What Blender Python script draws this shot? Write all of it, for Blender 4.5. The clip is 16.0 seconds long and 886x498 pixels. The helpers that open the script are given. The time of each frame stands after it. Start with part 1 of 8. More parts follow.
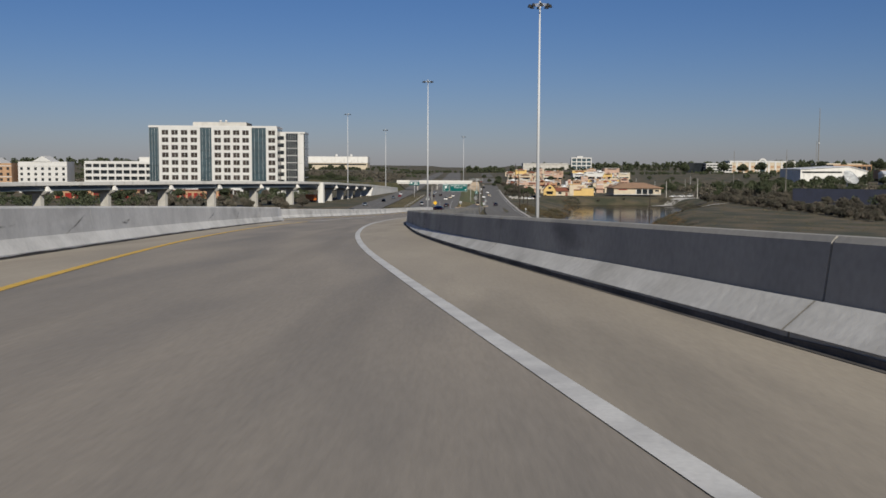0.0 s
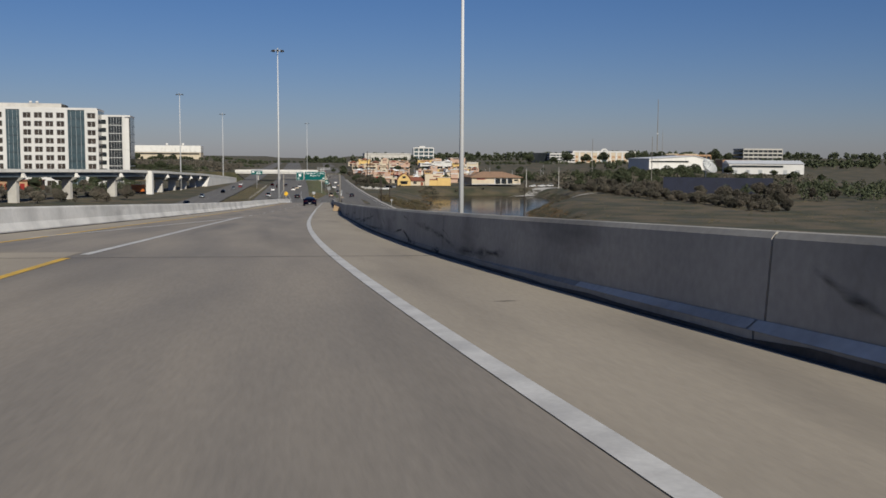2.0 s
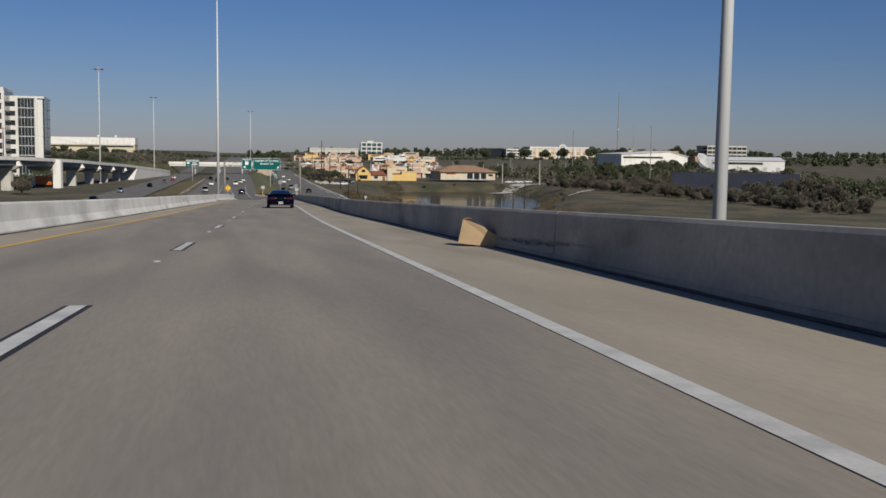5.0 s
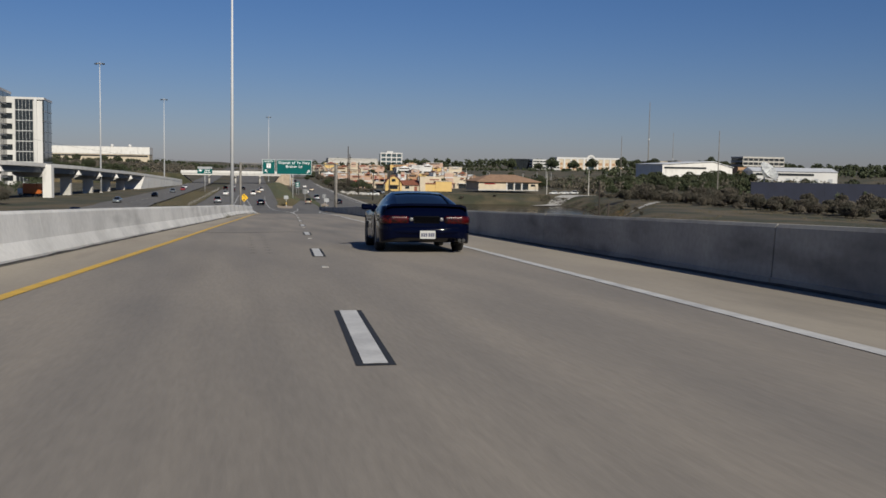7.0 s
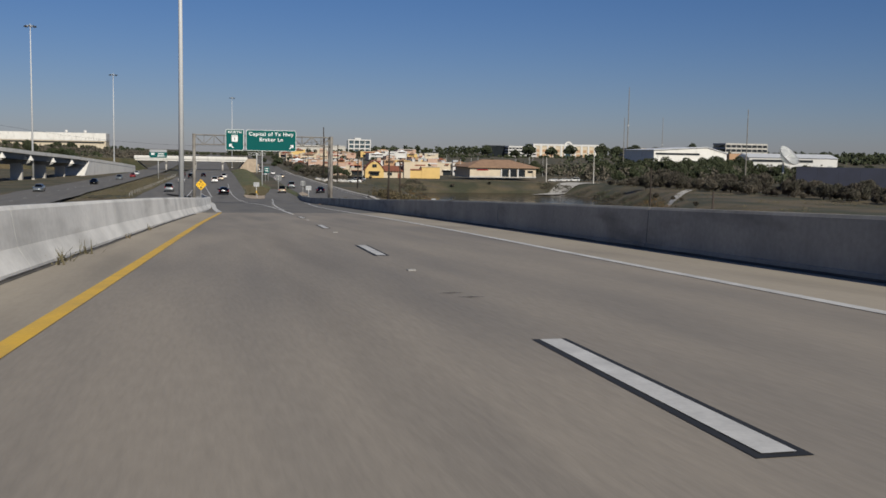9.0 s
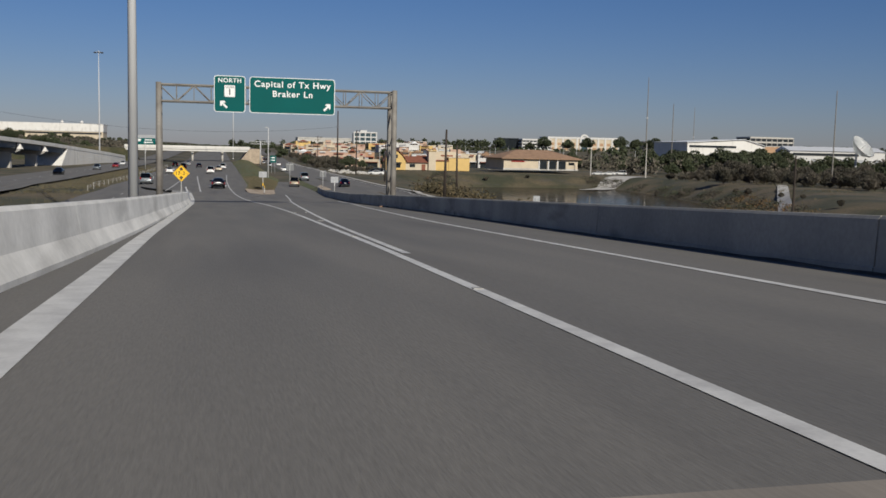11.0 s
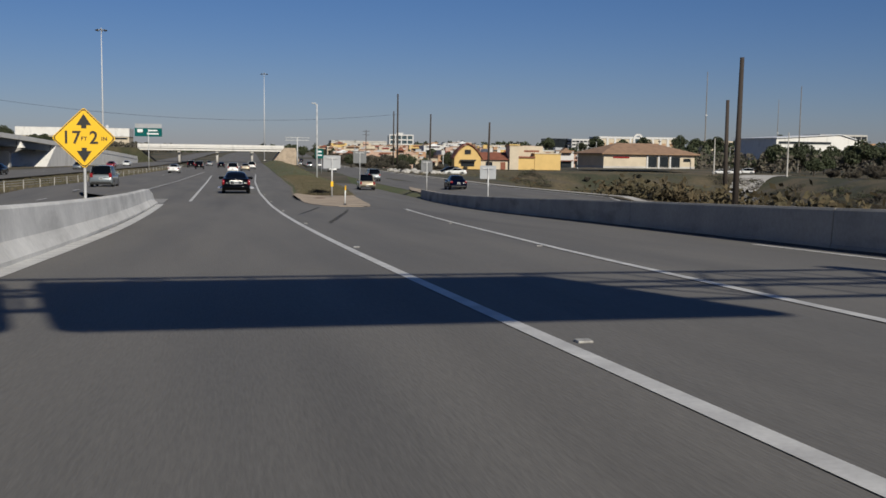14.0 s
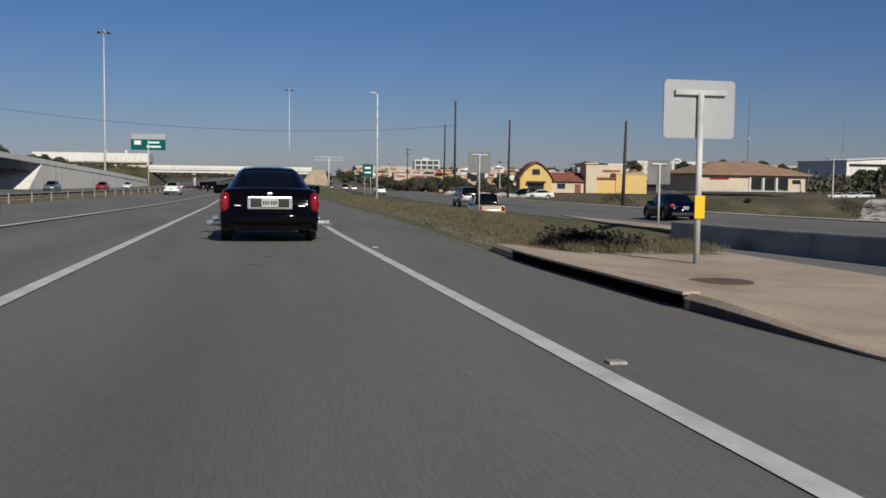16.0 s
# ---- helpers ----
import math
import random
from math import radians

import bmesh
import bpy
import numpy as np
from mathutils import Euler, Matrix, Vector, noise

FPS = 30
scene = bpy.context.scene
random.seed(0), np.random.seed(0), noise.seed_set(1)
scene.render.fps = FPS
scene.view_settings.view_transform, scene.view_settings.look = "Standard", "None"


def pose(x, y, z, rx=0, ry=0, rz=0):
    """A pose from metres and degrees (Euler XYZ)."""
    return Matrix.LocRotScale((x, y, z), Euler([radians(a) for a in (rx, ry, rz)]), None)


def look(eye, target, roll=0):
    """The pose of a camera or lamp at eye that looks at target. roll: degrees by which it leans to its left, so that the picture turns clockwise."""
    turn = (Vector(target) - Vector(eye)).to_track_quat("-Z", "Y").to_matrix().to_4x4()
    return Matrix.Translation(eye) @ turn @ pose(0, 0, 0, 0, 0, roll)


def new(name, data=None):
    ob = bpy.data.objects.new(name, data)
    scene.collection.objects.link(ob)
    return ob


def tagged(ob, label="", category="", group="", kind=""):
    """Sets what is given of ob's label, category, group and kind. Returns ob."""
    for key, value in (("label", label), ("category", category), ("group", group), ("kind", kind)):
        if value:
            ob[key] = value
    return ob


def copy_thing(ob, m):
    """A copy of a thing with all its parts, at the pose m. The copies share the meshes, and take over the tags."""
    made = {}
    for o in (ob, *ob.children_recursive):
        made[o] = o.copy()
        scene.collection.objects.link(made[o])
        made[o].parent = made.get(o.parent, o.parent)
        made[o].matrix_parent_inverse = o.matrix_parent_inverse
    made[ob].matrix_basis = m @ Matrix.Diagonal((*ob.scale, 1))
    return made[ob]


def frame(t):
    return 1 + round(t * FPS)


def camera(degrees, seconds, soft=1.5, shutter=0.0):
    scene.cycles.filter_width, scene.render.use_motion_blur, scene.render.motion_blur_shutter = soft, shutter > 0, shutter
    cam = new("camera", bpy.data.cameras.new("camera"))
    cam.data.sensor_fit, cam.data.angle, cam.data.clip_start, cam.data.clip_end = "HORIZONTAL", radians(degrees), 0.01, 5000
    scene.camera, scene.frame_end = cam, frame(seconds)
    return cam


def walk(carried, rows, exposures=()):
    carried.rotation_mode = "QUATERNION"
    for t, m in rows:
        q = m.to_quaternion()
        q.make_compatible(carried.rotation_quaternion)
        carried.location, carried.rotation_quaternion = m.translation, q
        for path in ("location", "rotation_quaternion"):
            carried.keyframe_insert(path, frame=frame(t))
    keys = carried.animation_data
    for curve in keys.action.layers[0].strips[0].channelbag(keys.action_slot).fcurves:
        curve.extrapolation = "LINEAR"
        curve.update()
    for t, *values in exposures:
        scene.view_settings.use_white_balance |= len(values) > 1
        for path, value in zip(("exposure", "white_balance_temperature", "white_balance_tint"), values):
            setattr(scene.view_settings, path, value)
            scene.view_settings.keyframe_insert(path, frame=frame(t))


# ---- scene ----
cam = camera(48.26, 16.0, soft=1.6)
CAM_ROWS = (  # seconds, x, y, z, heading, tilt, lean
    (0.0, -1.79, -392.31, 16.48, -0.09, -4.90, 0.25),
    (0.5, -3.83, -380.89, 16.03, -2.65, -5.26, 0.33),
    (1.0, -5.31, -369.36, 15.55, -5.21, -5.32, 0.27),
    (1.5, -6.33, -357.74, 15.05, -7.69, -5.38, 0.18),
    (2.0, -6.92, -346.03, 14.53, -9.50, -5.37, 0.37),
    (2.5, -7.23, -334.26, 14.00, -10.56, -5.51, 0.57),
    (3.0, -7.34, -322.44, 13.46, -11.30, -5.21, 0.56),
    (3.5, -7.29, -310.58, 12.93, -11.93, -5.31, 0.69),
    (4.0, -7.14, -298.69, 12.40, -12.42, -5.46, 0.77),
    (4.5, -6.91, -286.76, 11.85, -12.76, -5.55, 0.81),
    (5.0, -6.65, -274.77, 11.30, -12.82, -5.49, 0.85),
    (5.5, -6.45, -262.71, 10.76, -12.37, -5.12, 0.91),
    (6.0, -6.35, -250.52, 10.23, -11.91, -4.99, 0.89),
    (6.5, -6.28, -238.19, 9.70, -11.71, -5.10, 1.03),
    (7.0, -6.20, -225.66, 9.18, -11.92, -4.81, 1.03),
    (7.5, -6.02, -212.94, 8.69, -12.55, -4.86, 1.15),
    (8.0, -5.72, -200.09, 8.19, -13.15, -5.04, 1.21),
    (8.5, -5.30, -187.16, 7.67, -13.72, -5.23, 1.12),
    (9.0, -4.81, -174.24, 7.14, -13.97, -5.44, 1.06),
    (9.5, -4.24, -161.35, 6.62, -14.04, -5.06, 0.89),
    (10.0, -3.62, -148.50, 6.11, -14.12, -5.19, 0.90),
    (10.5, -2.98, -135.71, 5.56, -14.04, -5.51, 1.06),
    (11.0, -2.40, -122.95, 4.97, -13.84, -5.76, 1.31),
    (11.5, -1.88, -110.24, 4.38, -13.82, -5.63, 1.31),
    (12.0, -1.42, -97.61, 3.81, -13.61, -5.74, 1.01),
    (12.5, -1.00, -85.13, 3.27, -13.35, -5.62, 0.66),
    (13.0, -0.58, -72.82, 2.74, -13.07, -5.58, 0.79),
    (13.5, -0.26, -60.58, 2.19, -12.53, -5.37, 1.17),
    (14.0, -0.07, -48.36, 1.64, -12.13, -5.52, 0.80),
    (14.5, 0.02, -36.17, 1.11, -11.61, -5.43, 0.58),
    (15.0, 0.02, -24.02, 0.65, -11.23, -5.03, 0.70),
    (15.5, 0.00, -11.96, 0.27, -11.05, -4.78, 0.74),
    (16.0, 0.00, 0.00, 0.00, -10.96, -4.00, 0.76),
)
walk(cam, [(t, pose(x, y, z, 90 + tilt, -lean, head)) for t, x, y, z, head, tilt, lean in CAM_ROWS],
     exposures=[(0.0, -0.06, 5930, 8), (16.0, -0.06, 5930, 8)])

# ---- light ----
SUN_DIR = Vector((0.35, -1.57, 1.0)).normalized()
world = bpy.data.worlds.new("sky")
scene.world = world
world.use_nodes = True
wt = world.node_tree
sky = wt.nodes.new("ShaderNodeTexSky")
sky.sky_type = 'NISHITA'
sky.sun_disc = False
sky.sun_elevation = math.asin(SUN_DIR.z)
sky.sun_rotation = math.atan2(SUN_DIR.x, SUN_DIR.y)
sky.air_density, sky.dust_density, sky.ozone_density = 1.0, 0.25, 4.0
wt.nodes["Background"].inputs[1].default_value = 0.040
haze = wt.nodes.new("ShaderNodeMix")
haze.data_type, haze.blend_type = 'RGBA', 'MULTIPLY'
haze.inputs[0].default_value = 1.0
wt.links.new(sky.outputs[0], haze.inputs[6])
# thin warm haze low over the horizon
sky_at = wt.nodes.new("ShaderNodeTexCoord")
sky_up = wt.nodes.new("ShaderNodeSeparateXYZ")
low_sky = wt.nodes.new("ShaderNodeMapRange")
low_sky.interpolation_type = 'SMOOTHSTEP'
low_sky.inputs[1].default_value, low_sky.inputs[2].default_value = 0.0, 0.19
sky_tint = wt.nodes.new("ShaderNodeMix")
sky_tint.data_type = 'RGBA'
sky_tint.inputs[6].default_value, sky_tint.inputs[7].default_value = (0.985, 0.95, 1.20, 1), (0.765, 0.90, 1.22, 1)
wt.links.new(sky_at.outputs["Generated"], sky_up.inputs[0])
wt.links.new(sky_up.outputs[2], low_sky.inputs[0])
wt.links.new(low_sky.outputs[0], sky_tint.inputs[0])
wt.links.new(sky_tint.outputs[2], haze.inputs[7])
wt.links.new(haze.outputs[2], wt.nodes["Background"].inputs[0])
sun_data = bpy.data.lights.new("sun", 'SUN')
sun_data.energy, sun_data.angle, sun_data.color = 5.0, radians(0.53), (1.0, 0.88, 0.70)
sun = new("sun", sun_data)
sun.matrix_world = look(SUN_DIR * 100, (0, 0, 0))


# ---- materials ----
def mat(name, col, rough=0.7, metal=0.0, var=0.12, scale=1.0, fine=40.0, bump=0.0, col2=None, stretch=(1, 1, 1), gloss=0.5,
        coat=0.0, rnd=0.0, mix=(0.35, 0.7), drip=0.0, drip_scale=(2.2, 2.2, 0.25), cover=None):
    """A principled surface in object space: large stains between two colours, fine grain and a little relief."""
    m = bpy.data.materials.new(name)
    m.use_nodes = True
    nt = m.node_tree
    b = nt.nodes["Principled BSDF"]
    b.inputs["Roughness"].default_value, b.inputs["Metallic"].default_value = rough, metal
    b.inputs["Specular IOR Level"].default_value = gloss
    b.inputs["Coat Weight"].default_value = coat
    b.inputs["Coat Roughness"].default_value = 0.05
    geo = nt.nodes.new("ShaderNodeNewGeometry")
    mp = nt.nodes.new("ShaderNodeMapping")
    mp.inputs["Scale"].default_value = stretch
    nt.links.new(geo.outputs["Position"], mp.inputs["Vector"])
    n1 = nt.nodes.new("ShaderNodeTexNoise")
    n1.inputs["Scale"].default_value, n1.inputs["Detail"].default_value = scale, 5
    n2 = nt.nodes.new("ShaderNodeTexNoise")
    n2.inputs["Scale"].default_value, n2.inputs["Detail"].default_value = fine, 3
    for n in (n1, n2):
        nt.links.new(mp.outputs[0], n.inputs["Vector"])
    ramp = nt.nodes.new("ShaderNodeMapRange")
    ramp.inputs[1].default_value, ramp.inputs[2].default_value = mix
    nt.links.new(n1.outputs[0], ramp.inputs[0])
    c2 = col2 or tuple(c * (1 - 2.2 * var) for c in col)
    mx = nt.nodes.new("ShaderNodeMix")
    mx.data_type = 'RGBA'
    mx.inputs[6].default_value, mx.inputs[7].default_value = (*col, 1), (*c2, 1)
    nt.links.new(ramp.outputs[0], mx.inputs[0])
    hs = nt.nodes.new("ShaderNodeHueSaturation")
    sc = nt.nodes.new("ShaderNodeMapRange")
    sc.inputs[3].default_value, sc.inputs[4].default_value = 1 - var * 1.6, 1 + var * 1.6
    nt.links.new(n2.outputs[0], sc.inputs[0])
    last = sc.outputs[0]
    if rnd:
        oi = nt.nodes.new("ShaderNodeObjectInfo")
        rr = nt.nodes.new("ShaderNodeMapRange")
        rr.inputs[3].default_value, rr.inputs[4].default_value = 1 - rnd, 1 + rnd
        nt.links.new(oi.outputs["Random"], rr.inputs[0])
        mu = nt.nodes.new("ShaderNodeMath")
        mu.operation = 'MULTIPLY'
        nt.links.new(last, mu.inputs[0])
        nt.links.new(rr.outputs[0], mu.inputs[1])
        last = mu.outputs[0]
    nt.links.new(last, hs.inputs["Value"])
    nt.links.new(mx.outputs[2], hs.inputs["Color"])
    nt.links.new(hs.outputs[0], b.inputs["Base Color"])
    if drip:
        m2 = nt.nodes.new("ShaderNodeMapping")
        m2.inputs["Scale"].default_value = drip_scale
        nt.links.new(geo.outputs["Position"], m2.inputs["Vector"])
        n3 = nt.nodes.new("ShaderNodeTexNoise")
        n3.inputs["Scale"].default_value, n3.inputs["Detail"].default_value = 1.0, 6
        nt.links.new(m2.outputs[0], n3.inputs["Vector"])
        dr = nt.nodes.new("ShaderNodeMapRange")
        dr.inputs[1].default_value, dr.inputs[2].default_value = 0.54, 0.70
        dr.inputs[4].default_value = drip
        nt.links.new(n3.outputs[0], dr.inputs[0])
        dk = nt.nodes.new("ShaderNodeMix")
        dk.data_type = 'RGBA'
        dk.inputs[7].default_value = (0.07, 0.065, 0.06, 1)
        nt.links.new(dr.outputs[0], dk.inputs[0])
        nt.links.new(hs.outputs[0], dk.inputs[6])
        nt.links.new(dk.outputs[2], b.inputs["Base Color"])
    if cover:
        ca = nt.nodes.new("ShaderNodeMapRange")
        ca.inputs[1].default_value, ca.inputs[2].default_value = 0.3, 0.7
        ca.inputs[3].default_value, ca.inputs[4].default_value = cover
        nt.links.new(n2.outputs[0], ca.inputs[0])
        wear = nt.nodes.new("ShaderNodeAttribute")
        wear.attribute_name = "wear"
        soft = nt.nodes.new("ShaderNodeMath")
        soft.operation, soft.use_clamp = 'MULTIPLY', True
        nt.links.new(ca.outputs[0], soft.inputs[0])
        nt.links.new(wear.outputs["Fac"], soft.inputs[1])
        nt.links.new(soft.outputs[0], b.inputs["Alpha"])
    if bump:
        bp = nt.nodes.new("ShaderNodeBump")
        bp.inputs["Strength"].default_value, bp.inputs["Distance"].default_value = bump, 0.02
        nt.links.new(n2.outputs[0], bp.inputs["Height"])
        nt.links.new(bp.outputs[0], b.inputs["Normal"])
    return m


SHOULDER = mat("road_shoulder_concrete", (0.355, 0.312, 0.248), 0.88, var=0.07, scale=0.8, fine=24, bump=0.2, stretch=(1, 0.2, 1), col2=(0.29, 0.255, 0.205),
               drip=0.3, drip_scale=(0.9, 0.1, 1))
CONCRETE_ROAD = mat("road_concrete", (0.283, 0.249, 0.205), 0.85, var=0.1, scale=0.9, fine=30, bump=0.2, stretch=(1, 0.12, 1),
                    col2=(0.195, 0.177, 0.155), drip=0.22, drip_scale=(0.9, 0.035, 1))
ASPHALT = mat("asphalt", (0.156, 0.147, 0.132), 0.85, var=0.15, scale=0.8, fine=60, bump=0.3, stretch=(1, 0.1, 1), col2=(0.120, 0.115, 0.107), drip=0.25, drip_scale=(0.8, 0.03, 1))
# left barriers: base colour raised to carry their sunlight
BARRIER_LIT = mat("barrier_lit_concrete", (0.72, 0.705, 0.67), 0.85, var=0.09, scale=0.6, fine=9, bump=0.2, col2=(0.52, 0.51, 0.485), rnd=0.02, drip=0.3, drip_scale=(0.7, 0.22, 1.3))
TOE_LIT = mat("lit_toe_concrete", (0.60, 0.585, 0.55), 0.9, var=0.12, scale=0.8, fine=11, bump=0.2, col2=(0.47, 0.455, 0.42), drip=0.35, drip_scale=(0.6, 0.5, 1.5))
# right barrier: weathered and streaked, base colour also darkened for its shaded face
BARRIER_SHADE = mat("barrier_shade_weathered", (0.355, 0.335, 0.295), 0.9, var=0.13, scale=0.5, fine=11, bump=0.2, col2=(0.235, 0.225, 0.205), rnd=0.04, drip=0.55, drip_scale=(0.6, 0.35, 1.5))
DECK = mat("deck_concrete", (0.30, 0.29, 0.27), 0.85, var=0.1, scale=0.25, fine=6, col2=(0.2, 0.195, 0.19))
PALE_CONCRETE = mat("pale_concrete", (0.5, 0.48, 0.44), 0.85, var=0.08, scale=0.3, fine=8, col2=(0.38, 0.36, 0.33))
BRIDGE_WHITE = mat("white_bridge_concrete", (0.68, 0.665, 0.63), 0.85, var=0.06, scale=0.15, fine=4, col2=(0.64, 0.62, 0.58), drip=0.25, drip_scale=(0.5, 0.5, 0.15))
WHITE_LINE = mat("white_road_paint", (0.62, 0.61, 0.58), 0.6, var=0.1, scale=2.5, fine=30, col2=(0.45, 0.44, 0.42))
YELLOW_LINE = mat("yellow_road_paint", (0.72, 0.45, 0.04), 0.6, var=0.1, scale=2.0, fine=30, col2=(0.55, 0.36, 0.07))
BLACK_LINE = mat("black_road_paint", (0.025, 0.025, 0.025), 0.7, var=0.1, scale=2)
GRASS = mat("dry_grass", (0.044, 0.046, 0.023), 0.95, var=0.38, scale=0.07, fine=1.6, bump=0.35, col2=(0.112, 0.088, 0.05), mix=(0.40, 0.60), drip=0.55, drip_scale=(0.1, 0.16, 0.12))
GRASS_GREEN = mat("green_grass", (0.07, 0.095, 0.03), 0.95, var=0.2, scale=0.07, fine=1.5, bump=0.3, col2=(0.13, 0.115, 0.055))
GANTRY_STEEL = mat("weathered_gantry_steel", (0.24, 0.225, 0.2), 0.7, metal=0.1, var=0.16, scale=1.2, fine=14, col2=(0.14, 0.125, 0.11))
MAST_STEEL = mat("pale_galvanised_mast", (0.55, 0.555, 0.56), 0.6, var=0.06, scale=0.5, fine=9, col2=(0.43, 0.435, 0.44), stretch=(1, 1, 0.12))
STEEL = mat("galvanised_steel", (0.55, 0.55, 0.54), 0.6, metal=0.0, var=0.06, scale=1.5, fine=20, col2=(0.33, 0.335, 0.34))
WOOD_POLE = mat("creosote_pole", (0.05, 0.038, 0.03), 0.9, var=0.15, scale=1.0, fine=20, stretch=(1, 1, 0.1))
SIGN_GREEN = mat("sign_green", (0.001, 0.088, 0.083), 0.6, var=0.04, scale=0.6, fine=8, gloss=0.15)
SIGN_WHITE = mat("sign_white", (0.75, 0.76, 0.75), 0.4, var=0.03, scale=1)
SIGN_YELLOW = mat("sign_yellow", (0.85, 0.5, 0.01), 0.4, var=0.04, scale=1)
SIGN_BLACK = mat("sign_black", (0.015, 0.015, 0.015), 0.5, var=0.05)
SIGN_BACK_DULL = mat("dull_sign_back", (0.17, 0.175, 0.18), 0.6, metal=0.1, var=0.12, scale=1.2, fine=9)
SIGN_BACK = mat("sign_back_aluminium", (0.38, 0.39, 0.40), 0.45, metal=0.35, var=0.05, scale=1.2, fine=9)
PAINT_BLUE = mat("midnight_blue_paint", (0.0012, 0.0022, 0.011), 0.06, var=0.02, scale=2, gloss=0.08)
PAINT_BLACK = mat("black_car_paint", (0.002, 0.002, 0.0025), 0.05, var=0.02, scale=2, gloss=0.17)
PAINT_WHITE = mat("white_car_paint", (0.7, 0.7, 0.68), 0.3, var=0.03, scale=2, coat=0.8)
PAINT_SILVER = mat("silver_blue_paint", (0.17, 0.19, 0.205), 0.3, metal=0.3, var=0.03, scale=2, coat=0.8)
PAINT_TAN = mat("tan_car_paint", (0.33, 0.28, 0.2), 0.35, metal=0.3, var=0.03, scale=2, coat=0.8)
PAINT_ORANGE = mat("orange_truck_paint", (0.6, 0.16, 0.03), 0.45, var=0.05, scale=2)
PAINT_RED = mat("red_car_paint", (0.25, 0.02, 0.015), 0.3, var=0.03, scale=2, coat=0.8)
CAR_GLASS = mat("tinted_car_glass", (0.003, 0.004, 0.006), 0.05, var=0.02, scale=1, gloss=0.16)
TYRE = mat("tyre_rubber", (0.018, 0.018, 0.018), 0.85, var=0.1, scale=6, fine=60)
ALLOY = mat("alloy_wheel", (0.36, 0.36, 0.37), 0.35, metal=0.8, var=0.04, scale=3)
CHROME = mat("chrome", (0.8, 0.8, 0.8), 0.22, metal=0.85, var=0.02, scale=3)
LAMP_SMOKED = mat("smoked_red_lens", (0.05, 0.0015, 0.0015), 0.2, var=0.3, scale=11, fine=30, gloss=0.3, col2=(0.006, 0.0005, 0.0005), mix=(0.4, 0.62))
LAMP_RED = mat("red_lamp_lens", (0.24, 0.004, 0.008), 0.16, var=0.15, scale=14, gloss=0.6, coat=0.6)
LAMP_DULL = mat("smoked_clear_lens", (0.16, 0.155, 0.15), 0.15, var=0.1, scale=10, gloss=0.6)
BLACK_TRIM = mat("black_plastic_trim", (0.012, 0.012, 0.012), 0.6, var=0.08, scale=6)
PLATE = mat("plate_white", (0.45, 0.45, 0.43), 0.45, var=0.05, scale=8)
PLATE_INK = mat("plate_ink", (0.04, 0.045, 0.09), 0.5, var=0.05)
LEAF_OAK = mat("live_oak_leaves", (0.035, 0.048, 0.02), 0.8, var=0.25, scale=0.4, fine=3, col2=(0.055, 0.06, 0.028), rnd=0.15)
LEAF_DRY = mat("dry_scrub_twigs", (0.066, 0.063, 0.046), 0.95, var=0.2, scale=0.25, fine=2, col2=(0.125, 0.105, 0.082), rnd=0.25)
REED = mat("brown_pond_reeds", (0.095, 0.07, 0.036), 0.95, var=0.3, scale=0.15, fine=2, col2=(0.06, 0.055, 0.028))
# near-black leaf colour carries the shadow within the brush clump
BRUSH = mat("shaded_dark_brush", (0.02, 0.019, 0.013), 0.95, var=0.25, scale=2, fine=9)
LEAF_RUST = mat("rusty_dry_reeds", (0.15, 0.085, 0.035), 0.95, var=0.25, scale=0.3, fine=3, col2=(0.11, 0.085, 0.04))
BARK = mat("bark", (0.09, 0.07, 0.055), 0.95, var=0.2, scale=3, fine=20, stretch=(1, 1, 0.2))
WEEDS = mat("roadside_weeds", (0.10, 0.092, 0.05), 0.95, var=0.25, scale=0.3, fine=4, col2=(0.15, 0.12, 0.075))
ISLAND = mat("island_concrete", (0.43, 0.345, 0.255), 0.9, var=0.12, scale=0.7, fine=20, bump=0.3, col2=(0.31, 0.25, 0.185), drip=0.35, drip_scale=(0.8, 0.8, 0.8))
WHITE_WALL = mat("white_precast_wall", (0.58, 0.57, 0.55), 0.7, var=0.04, scale=0.1, fine=1)
BLUE_GLASS = mat("blue_green_curtain_glass", (0.055, 0.085, 0.10), 0.12, var=0.12, scale=0.12, fine=0.5, gloss=0.7)
OFFICE_WINDOW = mat("bronze_office_window", (0.06, 0.048, 0.04), 0.2, var=0.25, scale=0.25, fine=1.2, gloss=0.5)
DARK_GLASS = mat("dark_window_glass", (0.025, 0.03, 0.035), 0.1, var=0.15, scale=0.3, fine=1, gloss=0.6)
BRICK_TAN = mat("tan_brick_wall", (0.42, 0.26, 0.15), 0.85, var=0.1, scale=0.3, fine=3)
STUCCO_YELLOW = mat("yellow_stucco", (0.62, 0.43, 0.16), 0.85, var=0.05, scale=0.5, fine=4)
STUCCO_CREAM = mat("cream_stucco", (0.55, 0.47, 0.35), 0.85, var=0.06, scale=0.4, fine=3)
STUCCO_PINK = mat("salmon_stucco", (0.48, 0.33, 0.25), 0.85, var=0.06, scale=0.3, fine=3)
ROOF_BROWN = mat("brown_shingle_roof", (0.30, 0.19, 0.12), 0.9, var=0.12, scale=0.6, fine=5)
ROOF_RED = mat("red_clay_roof", (0.23, 0.085, 0.05), 0.85, var=0.14, scale=0.8, fine=5)
ROOF_METAL = mat("pale_metal_roof", (0.72, 0.73, 0.74), 0.5, metal=0.2, var=0.05, scale=0.2, fine=2)
WATER = mat("creek_water", (0.055, 0.045, 0.030), 0.1, var=0.15, scale=0.12, fine=2.5, bump=0.02, gloss=0.12)
WATER.node_tree.nodes["Principled BSDF"].inputs["IOR"].default_value = 1.09


